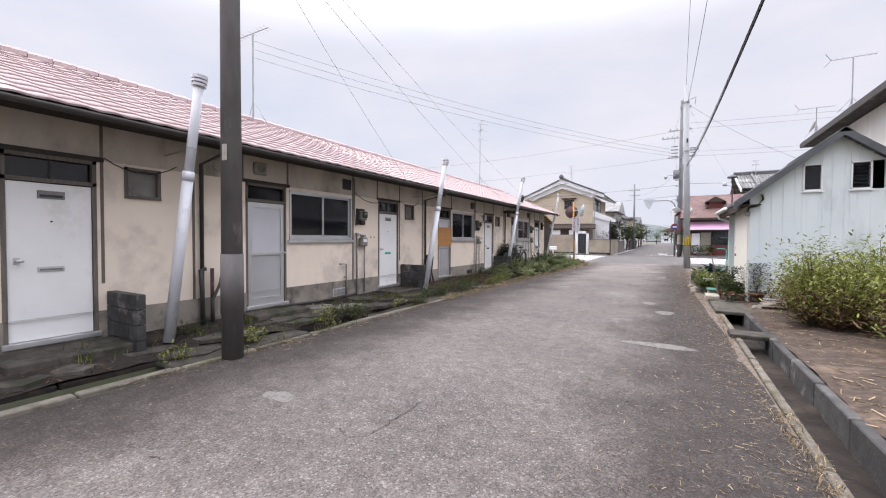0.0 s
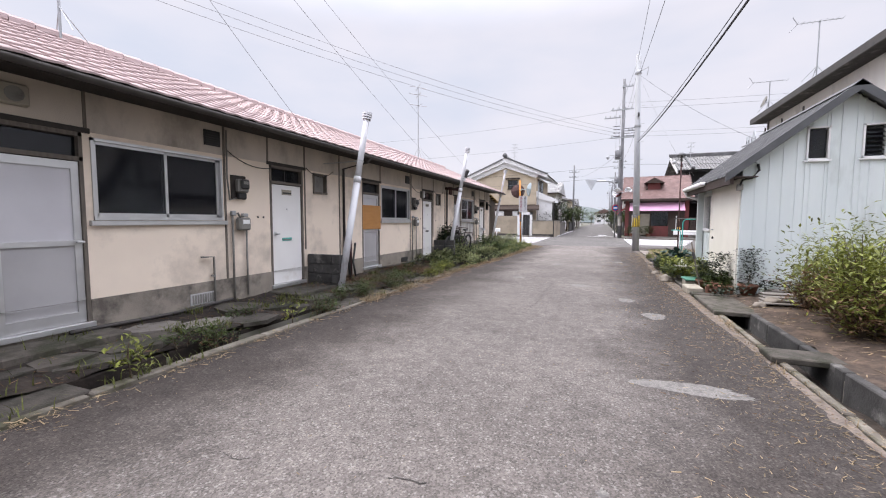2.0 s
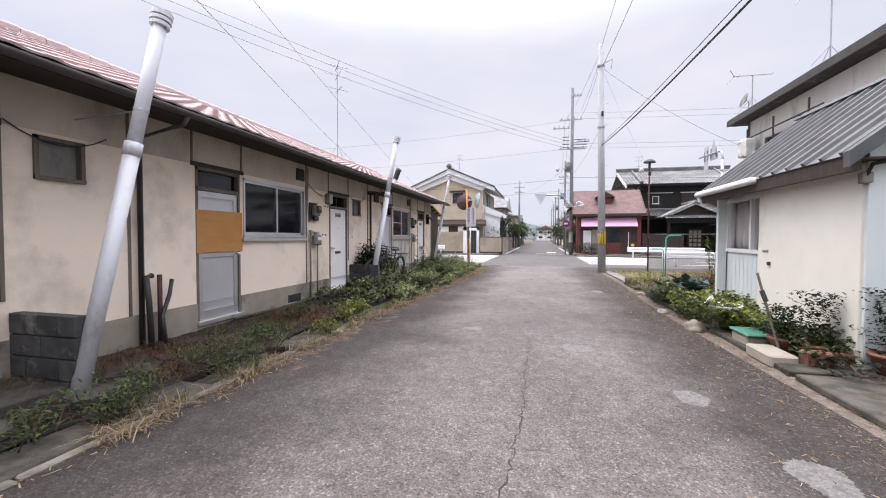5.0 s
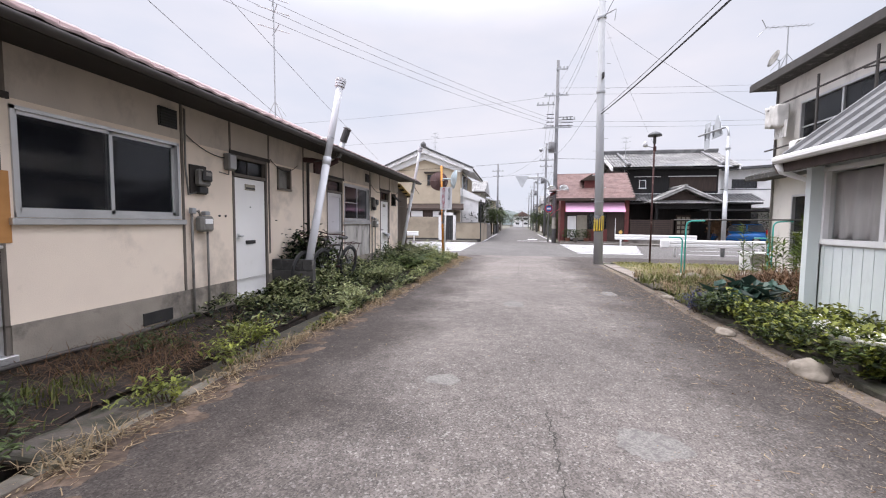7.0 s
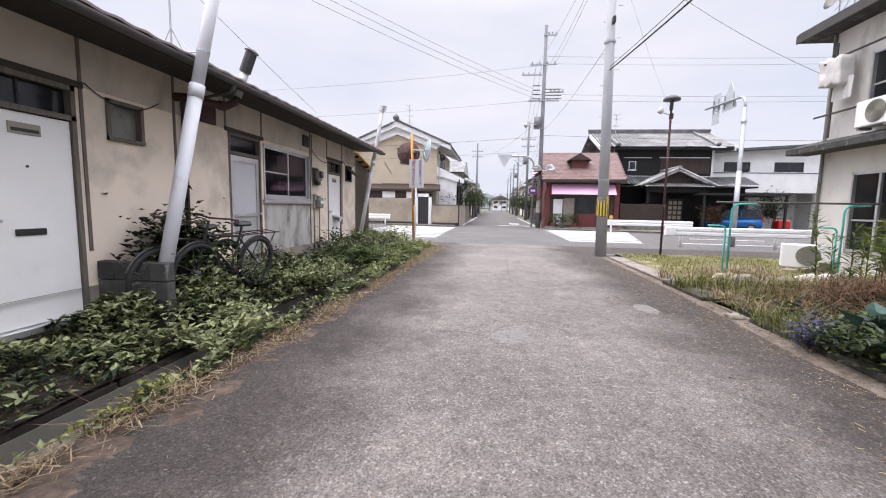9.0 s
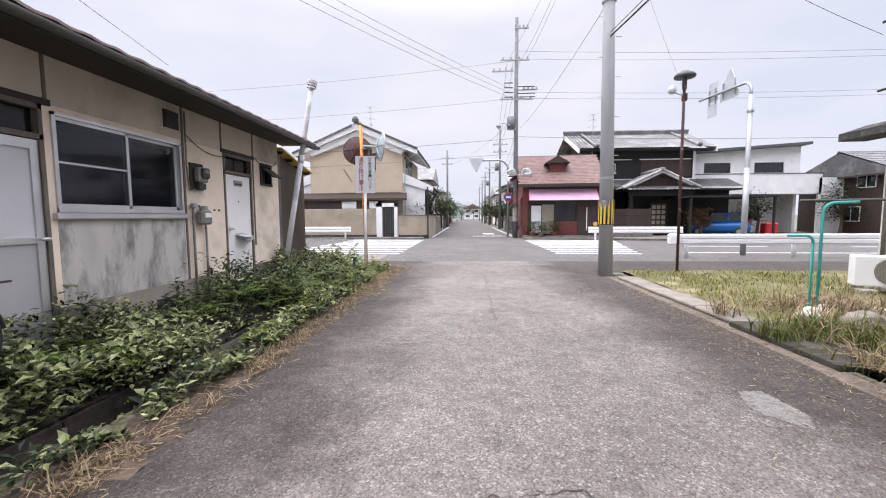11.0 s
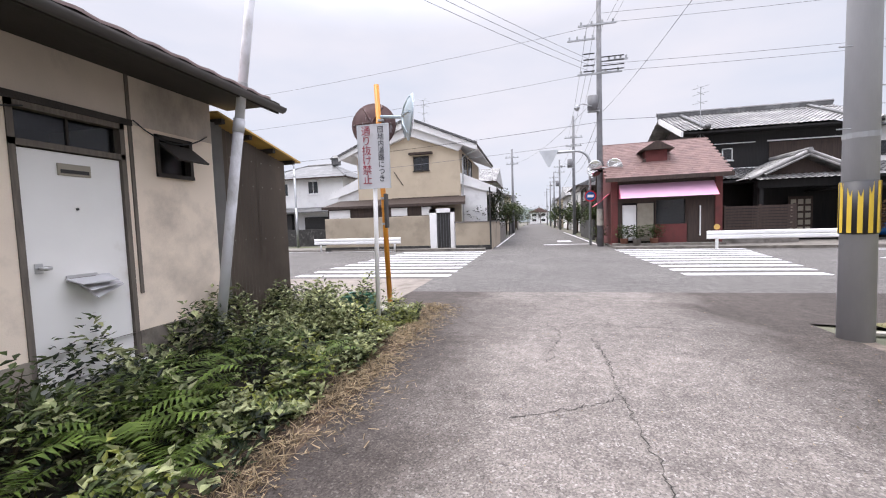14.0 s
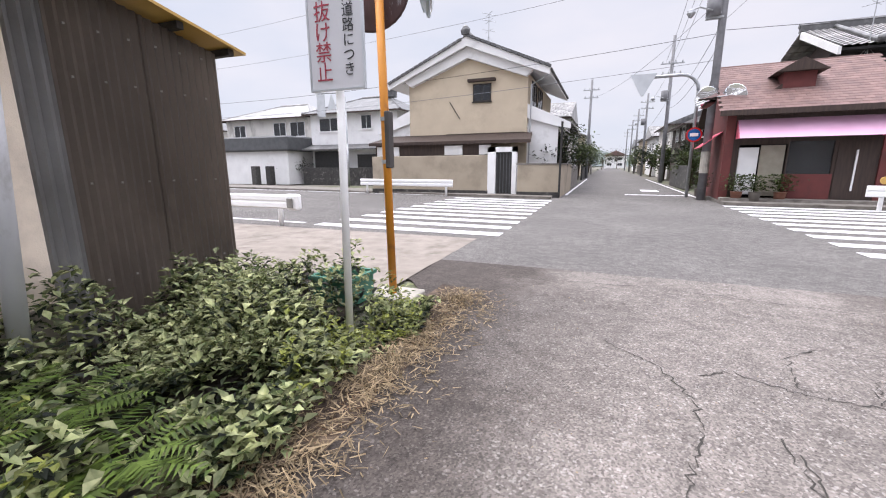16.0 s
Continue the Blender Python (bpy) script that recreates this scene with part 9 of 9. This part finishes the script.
for k, (x, y, s) in enumerate(((-5.2, 5.9, 0.2), (-5.25, 9.6, 0.3), (-5.3, 10.6, 0.25), (-5.15, 8.9, 0.22), (-5.5, 11.8, 0.25), (-5.1, 11.3, 0.3), (-5.7, 13.2, 0.3), (-5.6, 7.0, 0.16), (-5.9, 3.4, 0.2))):
    bush(x, y, s, s * 1.6, s, 0.05, int(900 * s), "leaf", 0.06, "low green weed patch on the bare soil", 70 + k, 7, 2.3, "weed")

# right side: tall bush, pots and garden growth
bush(2.75, 9.3, 0.7, 1.2, 1.4, 0.1, 7500, "leaf_lime", 0.1, "tall overgrown lime-green bush, brown below", 81, 60, 3.4, dry=5200)
bush(3.6, 10.4, 0.85, 0.95, 1.45, 0.1, 5200, "leaf_lime", 0.1, "tall overgrown lime-green bush, brown below", 82, 44, 3.4, dry=3600)
bush(3.5, 7.0, 0.8, 1.0, 1.35, 0.1, 4600, "leaf_lime", 0.1, "tall overgrown lime-green bush, brown below", 83, 40, 3.4, dry=3600)
bush(2.6, 10.7, 0.35, 0.4, 1.15, 0.1, 2000, "leaf_lime", 0.095, "lime-green shoots beside the tall bush", 84, 20, 3.4, dry=1500)
gz = garden_z
gardenh = lambda x, y: 0.34 * (0.5 + 0.8 * max(0, nz(x, y, 1.2, 20) + 0.45))
g0, g1 = (lambda y: 1.02 + 0.1 * nz(1, y, 1.5) if 13.9 < y < 17.2 else 1.45), (lambda y: 2.1)
cover("garden_leaves", g0, g1, 12.2, 17.6, gardenh, 5600, "leaf", 0.075, "green garden leaves along the shed", 85, None, gz, 1.6)
cover("garden_lime_leaves", g0, g1, 13.4, 16.2, lambda x, y: gardenh(x, y) * 1.2, 2300, "leaf_lime", 0.075, "pale green vine leaves before the shed", 86, None, gz, 1.4)
# dark layer among the garden leaves, shade painted as leaf colour
cover("garden_shade", g0, lambda y: 3.2, 11.6, 18.5, lambda x, y: gardenh(x, y) * 0.8, 3000, "leaf_dark", 0.09, "near-black garden leaves painting shade among the plants", 87, None, gz, 1.8)
bush(1.5, 16.6, 0.32, 0.35, 0.55, 0.05, 170, "cabbage", 0.24, "dark blue-green cabbage-leaved plant", 88, 10, 1.5, "garden_plant")
bush(1.2, 17.2, 0.2, 0.3, 0.34, 0.0, 700, "violet", 0.05, "low plant with violet flowers", 89, 12, 1.6, "flowering_plant")
bush(1.45, 15.3, 0.3, 0.4, 0.42, 0.0, 900, "leaf", 0.07, "rounded green garden shrub", 90, 14, 2.0)
bush(1.5, 14.2, 0.28, 0.35, 0.4, 0.0, 800, "leaf_lime", 0.08, "rounded green garden shrub", 91, 14, 1.6)
for k, (x, y, h) in enumerate(((1.75, 12.55, 0.62), (2.1, 12.05, 0.7), (1.55, 12.9, 0.4))):
    p = thing("potted_plant", (x, y, gz(x, y)), "small shrub in a round terracotta pot", "potted plant", "potted plants")
    z = gz(x, y) - 0.01
    part("pot", lathe(bmesh.new(), [(0.11, 0), (0.16, 0.17), (0.18, 0.18), (0.18, 0.21), (0.15, 0.21), (0.14, 0.17)], (x, y, z), 14), "terracotta", p, "terracotta pot", smooth=True)
    r = random.Random(k)
    part("stem", T([(x, y, z + 0.15), (x + 0.02, y, z + 0.4)], 0.012, 6), "bark", p)
    part("foliage", leaves_mesh("foliage", [(x + r.gauss(0, 0.11), y + r.gauss(0, 0.11), z + 0.2 + h * r.random() ** 0.7, r.uniform(0.6, 1.2)) for _ in range(480)], 0.06, rng=r), "leaf_dark", p, kind="stuff")
put("planter", B(1.45, 12.25, 0.02, 1.95, 12.4, 0.2, bevel=0.02), "terracotta", "long reddish terracotta planter", "planter")
put("planter", B(2.35, 11.85, 0.06, 2.85, 12.05, 0.22, bevel=0.02), "concrete", "long grey concrete planter", "planter")

# grass plot, weeds and cut straw beside the grey house
put("plot_grass", blades_mesh("grass", strew(9000, 1.72, 6.5, 19.0, 26.4, 0.0, 33, lambda x, y: 0.8 if nz(x, y, 0.9, 17) > -0.1 else 0.25), 0.085, 0.012, 0.8), "lawn_blade", "short patchy grass", "grass", kind="stuff")
put("drain_grass", blades_mesh("draingrass", strew(900, 1.12, 1.28, 2.0, 20.0, -0.03, 38, lambda x, y: 0.9 if nz(x, y, 1.0, 28) > 0.05 else 0.05), 0.06, 0.008, 1.2), "dry", "short dry grass along the drain's kerb", "grass", kind="stuff")
put("wild_grass", blades_mesh("wild", strew(6500, 1.12, 4.5, 17.0, 20.8, gz, 34, lambda x, y: 0.9 if nz(x, y, 1.1, 18) > -0.05 else 0.1), 0.27, 0.013, 0.9), "grass", "tall wild grass beside the drain", "grass", kind="stuff")
put("straw_heap", blades_mesh("straw", [(x + random.Random(i).uniform(-0.1, 0.1), y, gz(x, y) + 0.38 * math.exp(-((x - 3.1) / 0.9) ** 2 - ((y - 18.4) / 1.0) ** 2) * random.Random(i * 7).random() ** 0.5, s) for i, (x, y, _, s) in enumerate(strew(3600, 2.0, 5.0, 17.2, 20.6, 0, 35, lambda x, y: math.exp(-((x - 3.1) / 0.9) ** 2 - ((y - 18.4) / 1.1) ** 2)))], 0.34, 0.014, 2.4), "brownleaf", "heap of cut brown grass", "straw heap", kind="stuff")
put("dry_grass", blades_mesh("dryg", strew(2600, 1.3, 4.5, 17.0, 22.0, gz, 36, lambda x, y: 0.7 if nz(x, y, 1.3, 19) > 0.1 else 0.05), 0.34, 0.014, 1.6), "dry", "bleached dry grass among the weeds", "dry grass", kind="stuff")


def tall_weed(x, y, h, seed):
    """A tall upright weed: one stalk, whorls of long narrow leaves."""
    r = random.Random(seed)
    w = thing("weed", (x, y, gz(x, y)), "tall upright goldenrod weed with narrow leaves", "weed", "tall weeds")
    z = gz(x, y) - 0.02
    lean = (r.uniform(-0.08, 0.08), r.uniform(-0.08, 0.08))
    part("stalk", T([(x, y, z), (x + lean[0] * 0.5, y + lean[1] * 0.5, z + h * 0.5), (x + lean[0], y + lean[1], z + h)], 0.009, 5, 0.004), "leaf", w)
    pts = []
    for k in range(int(h * 70)):
        t = 0.12 + 0.88 * r.random()
        pts.append((x + lean[0] * t, y + lean[1] * t, z + h * t, r.uniform(0.7, 1.2)))
    part("foliage", leaves_mesh("foliage", pts, 0.2, long=6.0, up=0.35, rng=r), "fern" if r.random() < 0.75 else "leaf_lime", w, kind="stuff")


rw = random.Random(19)
for k in range(16):
    tall_weed(rw.uniform(3.3, 5.2), rw.uniform(18.9, 21.2), rw.uniform(0.9, 1.5), k)


def tree(x, y, h, r0, label, seed, n=1500, mat_name="leaf_dark", size=0.26):
    """A garden tree: tapered trunk, limbs, a ragged crown of small leaves in clumps."""
    r = random.Random(seed)
    t = thing("tree", (x, y, 0), label, "tree", "garden trees")
    tb = bmesh.new()
    tube(tb, [(x, y, -0.05), (x + 0.1, y, h * 0.4), (x, y + 0.1, h * 0.8)], 0.13, 8, True, 0.05)
    clumps = []
    for k in range(13):
        a, q = r.uniform(0, math.tau), r.uniform(0.3, 1.0)
        c = (x + r0 * q * math.cos(a), y + r0 * q * math.sin(a), h * r.uniform(0.42, 1.0))
        tube(tb, [(x, y, h * 0.4), ((x + c[0]) / 2, (y + c[1]) / 2, (h * 0.45 + c[2]) / 2), c], 0.05, 5, True, 0.015)
        clumps.append((*c, r.uniform(0.3, 0.55) * r0))
    part("trunk", tb, "bark", t)
    pts = []
    for _ in range(n):
        c = clumps[r.randrange(13)]
        pts.append((c[0] + r.gauss(0, c[3]), c[1] + r.gauss(0, c[3]), c[2] + r.gauss(0, c[3] * 0.7), r.uniform(0.6, 1.3)))
    part("crown", leaves_mesh("crown", pts, size, long=2.0, up=0.2, rng=r), mat_name, t, kind="stuff")


for k, (x, y, h, r0, mn) in enumerate(((-5.9, 46.2, 3.2, 0.7, "leaf_dark"), (-5.7, 48.6, 3.6, 0.9, "leaf_dark"), (-5.8, 51.5, 3.9, 1.2, "leaf"), (-5.9, 55.5, 3.6, 1.2, "leaf_dark"), (-5.6, 68, 3.4, 1.1, "leaf"), (-5.7, 80, 3.6, 1.3, "leaf_dark"), (-5.6, 94, 4.2, 1.4, "leaf"),
                                       (2.2, 53.5, 2.3, 0.8, "leaf"), (2.4, 56.2, 2.8, 0.9, "leaf_dark"), (2.3, 67.5, 2.9, 1.0, "leaf"), (2.4, 81, 3.2, 1.2, "leaf_dark"), (2.5, 96.5, 3.6, 1.3, "leaf"), (-6.0, 110, 4.4, 1.6, "leaf_dark"), (2.6, 115, 3.8, 1.4, "leaf"),
                                       (-27.8, 51.2, 1.7, 0.9, "leaf_dark"), (-16.8, 51.5, 2.4, 0.9, "leaf_dark"), (19.4, 47.2, 2.6, 0.9, "leaf_dark"), (12.9, 43.0, 1.6, 0.5, "brownleaf"), (24.8, 46.6, 3.4, 1.2, "leaf_dark"), (-4.0, 160, 5.0, 2.2, "leaf"), (0.5, 175, 6.0, 2.6, "leaf_dark"), (4.5, 150, 5.0, 2.0, "leaf"))):
    tree(x, y, h, r0, "clipped garden tree behind the wall" if y < 60 else "leafy garden tree along the far street", 200 + k, 1300 if y < 60 else 700, mn, 0.2 if y < 60 else 0.4)
for k, (x, y) in enumerate(((1.9, 41.85), (2.45, 41.7), (3.25, 41.75), (1.05, 44.0))):
    p = thing("potted_plant", (x, y, 0.07), "leafy plant in a pot before the shop", "potted plant", "shop plants")
    part("pot", lathe(bmesh.new(), [(0.16, 0), (0.2, 0.34), (0.22, 0.36), (0.17, 0.36)], (x, y, 0.068), 12), "concrete" if k % 2 else "terracotta", p, smooth=True)
    r = random.Random(k + 40)
    part("foliage", leaves_mesh("foliage", [(x + r.gauss(0, 0.2), y + r.gauss(0, 0.16), 0.45 + 0.6 * r.random(), r.uniform(0.7, 1.2)) for _ in range(260)], 0.13, rng=r), "leaf", p, kind="stuff")


# ---- loose things ----
def rock(x, y, z, sx, sy, sz, seed, label="pale rough garden rock", material="rock", name="rock"):
    bm = bmesh.new()
    bmesh.ops.create_icosphere(bm, subdivisions=3, radius=1.0)
    for v in bm.verts:
        k = 1 + 0.28 * noise.noise(v.co * 1.4 + Vector((seed, 0, 0))) + 0.1 * noise.noise(v.co * 4 + Vector((seed, 5, 0)))
        v.co = Vector((v.co.x * sx * k, v.co.y * sy * k, max(-0.3, v.co.z) * sz * k))
        v.co += Vector((x, y, z + 0.25 * sz))
    return put(name, bm, material, label, name, name + "s", smooth=True)


rock(0.98, 14.3, -0.03, 0.16, 0.2, 0.13, 1)
rock(0.92, 15.85, -0.03, 0.1, 0.17, 0.07, 2)
rock(1.1, 18.6, -0.03, 0.12, 0.1, 0.06, 3)
rock(2.2, 11.1, 0.1, 0.16, 0.12, 0.08, 4)
rock(1.95, 10.9, 0.06, 0.1, 0.1, 0.06, 5)
for k, (x, y) in enumerate(((3.0, 20.6), (3.6, 20.9), (4.4, 21.2), (5.0, 21.4), (2.4, 20.7), (4.0, 21.0))):
    rock(x, y, 0.05, 0.27, 0.22, 0.2, 10 + k, "pale rubble stone in a low border", "bag" if k % 2 else "rock")
for k, (x, y, s) in enumerate(((2.4, 21.4, 0.26), (2.62, 21.5, 0.2), (3.25, 21.4, 0.22), (4.6, 21.5, 0.2))):
    rock(x, y, 0.0, s, 0.17, 0.15, 30 + k, "weathered white sandbag on the railing's foot", "bag", "sandbag")
bs = thing("wash_basin", (1.45, 14.3, 0.1), "old white enamel basin among the plants", "basin")
part("bowl", lathe(bmesh.new(), [(0.0, 0.03), (0.14, 0.03), (0.22, 0.13), (0.25, 0.17), (0.27, 0.17), (0.24, 0.12), (0.16, 0.0), (0.0, 0.0)], (1.42, 14.35, 0.24), 22, 1.0, 1.25), "ceramic", bs, smooth=True)
part("stand", B(1.3, 14.2, -0.02, 1.56, 14.5, 0.25, bevel=0.02), "concrete", bs, "concrete block stand")
jg = thing("plastic_jug", (1.35, 15.05, 0.3), "white plastic jug lying in the leaves", "jug")
part("body", lathe(bmesh.new(), [(0.0, 0.0), (0.07, 0.0), (0.085, 0.02), (0.085, 0.08), (0.04, 0.13), (0.03, 0.145), (0.0, 0.145)], (1.42, 14.85, 0.33), 14, 1.0, 0.7), "white", jg, smooth=True)
part("cap", T([(1.42, 14.85, 0.47), (1.42, 14.85, 0.495)], 0.03, 10), "white", jg)
put("jug_stand", B(1.34, 14.76, -0.02, 1.5, 14.94, 0.33, bevel=0.01), "concrete", "small concrete block under the jug", "block")
put("green_lid", B(1.2, 13.05, 0.16, 1.75, 13.6, 0.2, bevel=0.015), "greenp", "green plastic lid lying on a box", "lid")
put("planter_box", B(1.22, 13.1, -0.02, 1.72, 13.55, 0.16, bevel=0.02), "shutter", "pale weathered planter box", "planter box")
put("planter_box", B(1.12, 12.3, -0.03, 1.42, 12.9, 0.12, bevel=0.02), "shutter", "pale worn planter box by the lane", "planter box")
sk = thing("stake", (1.42, 12.75, 0), "slanting garden stake with tied rags", "stake")
part("pole", T([(1.44, 12.72, 0.0), (1.28, 13.0, 1.05)], 0.016, 6), "batten", sk)
part("tie", T([(1.34, 12.89, 0.68), (1.31, 12.94, 0.82)], 0.03, 8), "black", sk)
for k in range(4):
    put("board", B(2.0 + 0.05 * k, 10.9 + 0.16 * k, 0.1 + 0.03 * k, 2.6 + 0.06 * k, 11.15 + 0.16 * k, 0.125 + 0.03 * k, bevel=0.006, m=Matrix.Rotation(radians(0), 4, "Z")), "concrete", "grey warped board lying on the soil", "board", "stacked boards")

# turquoise pipe railing and washing pole
rl = thing("pipe_railing", (3.3, 21.6, 0), "turquoise steel pipe laundry stand with a long pole", "laundry stand")
for x, y, dx in ((2.5, 21.5, 0.32), (4.65, 21.65, 0.32)):
    part("post", T([(x, y, -0.02), (x, y, 1.45), *[tuple(p) for p in arc((x + 0.14, y, 1.45), 0.14, 180, 90, 5, (1, 0, 0), (0, 0, 1))], (x + 0.45, y, 1.6)], 0.02, 8), "turq", rl, "turquoise bent pipe", smooth=True)
    part("post", T([(x - 0.06, y + 0.05, -0.02), (x - 0.06, y + 0.05, 1.05), *[tuple(p) for p in arc((x - 0.16, y + 0.05, 1.05), 0.1, 0, 90, 4, (1, 0, 0), (0, 0, 1))], (x - 0.4, y + 0.05, 1.15)], 0.018, 8), "turq", rl, smooth=True)
part("washing_pole", T([(2.2, 21.5, 1.62), (5.3, 21.65, 1.64)], 0.02, 8), "darkpipe", rl, "long grey washing pole", smooth=True)
bk_ = thing("bucket", (4.75, 22.2, 0.0), "faded green bucket by the air conditioner", "bucket")
part("tub", lathe(bmesh.new(), [(0.13, 0), (0.17, 0.36), (0.185, 0.37), (0.185, 0.4), (0.165, 0.4), (0.12, 0.03), (0.0, 0.03)], (4.9, 22.2, 0.0), 16), "shutter", bk_, smooth=True)

# green tub beside the mirror post, newspapers in the last letter flap
tb_ = thing("plastic_tub", (-5.5, 26.5, 0), "faded green plastic tub in the weeds", "tub")
part("tub", B((-5.75, 26.3, 0.02, -5.72, 26.75, 0.3), (-5.3, 26.3, 0.02, -5.27, 26.75, 0.3), (-5.72, 26.3, 0.02, -5.3, 26.33, 0.3), (-5.72, 26.72, 0.02, -5.3, 26.75, 0.3), (-5.72, 26.33, 0.02, -5.3, 26.72, 0.05)), "greenp", tb_)
part("rim", B((-5.78, 26.27, 0.29, -5.24, 26.31, 0.33), (-5.78, 26.74, 0.29, -5.24, 26.78, 0.33), (-5.78, 26.31, 0.29, -5.74, 26.74, 0.33), (-5.28, 26.31, 0.29, -5.24, 26.74, 0.33)), "greenp", tb_)
nw = thing("newspaper", (FX + 0.1, 22.9, 1.1), "crumpled newspapers stuck in the letter flap", "newspaper")
for k, (a, b) in enumerate(((12, 0.0), (28, 0.03), (48, 0.06))):
    part("sheet", B(0, -0.15, -0.004, 0.2, 0.15, 0.004, m=Matrix.Translation((FX - 0.01, 22.9 + b, 1.13)) @ Matrix.Rotation(radians(a), 4, "Y") @ Matrix.Rotation(radians(10 * k), 4, "Z")), "signface", nw)

# bicycles in the vines
def bicycle(m, label):
    """A black roadster: wheels with spokes, frame, rack, handlebar."""
    b = thing("bicycle", (0, 0, 0), label, "bicycle", "bicycles")
    for y in (-0.52, 0.52):
        q = bmesh.new()
        tube(q, arc((0, y, 0.34), 0.32, 0, 360, 28, (0, 1, 0), (0, 0, 1)), 0.03, 8, False)
        w = part("wheel", q, "tyre", b, smooth=True)
        q = bmesh.new()
        for k in range(14):
            a = k * math.tau / 14
            tube(q, [(0.02 if k % 2 else -0.02, y, 0.34), (0, y + 0.3 * math.cos(a), 0.34 + 0.3 * math.sin(a))], 0.002, 3)
        part("spokes", q, "galv", w)
        part("hub", T([(-0.05, y, 0.34), (0.05, y, 0.34)], 0.022, 8), "galv", w)
        q = bmesh.new()
        tube(q, arc((0, y, 0.34), 0.365, 20, 170, 12, (0, 1, 0), (0, 0, 1)), 0.014, 6)
        part("mudguard", q, "black", b)
    q = bmesh.new()
    for line in (((0, -0.52, 0.34), (0, -0.05, 0.3), (0, 0.4, 0.72)), ((0, -0.05, 0.3), (0, -0.18, 0.85)), ((0, -0.18, 0.72), (0, 0.4, 0.78)), ((0, -0.52, 0.34), (0, -0.17, 0.68)), ((0, 0.52, 0.34), (0, 0.38, 0.95))):
        tube(q, line, 0.016, 6)
    part("frame", q, "black", b)
    part("handlebar", T([(-0.26, 0.2, 0.98), (-0.24, 0.34, 1.0), (0, 0.37, 0.98), (0.24, 0.34, 1.0), (0.26, 0.2, 0.98)], 0.012, 6), "rust", b)
    part("saddle", B(-0.07, -0.32, 0.86, 0.07, -0.06, 0.92, bevel=0.03), "black", b)
    q = bmesh.new()
    for x in (-0.1, 0.1):
        tube(q, [(x, -0.85, 0.76), (x, -0.2, 0.76)], 0.009, 5)
        tube(q, [(x, -0.52, 0.34), (x, -0.75, 0.76)], 0.008, 5)
    for y in (-0.8, -0.6, -0.4, -0.25):
        tube(q, [(-0.1, y, 0.76), (0.1, y, 0.76)], 0.007, 5)
    part("rack", q, "rust", b, "rusty rear rack")
    part("crank", T([(-0.08, -0.05, 0.3), (0.08, -0.05, 0.3)], 0.02, 8), "rust", b)
    b.matrix_basis = m
    return b


bicycle(pose(-5.7, 17.5, 0.27, 0, -7, 174), "old black bicycle with a rear rack among vines")
bicycle(pose(-5.9, 17.12, 0.24, 0, -6, 177), "old black bicycle overgrown by vines")

# ---- roof tiles nearest to the lane, one by one ----
inv = wm(row).inverted()
for o in TILES[:300]:
    ob = new("roof_tile", tile_me)
    ob.parent, ob.matrix_parent_inverse, ob.location = row, inv, o
RV, RF = [], []
for o in TILES[300:]:
    k = len(RV)
    RV += [tuple(v + o) for v in tv]
    RF += [tuple(q + k for q in f) for f in tf]
if RV:
    me = bpy.data.meshes.new("tiles")
    me.from_pydata(RV, [], RF)
    part("roof_tiles", me, "redtile", row, kind="stuff")
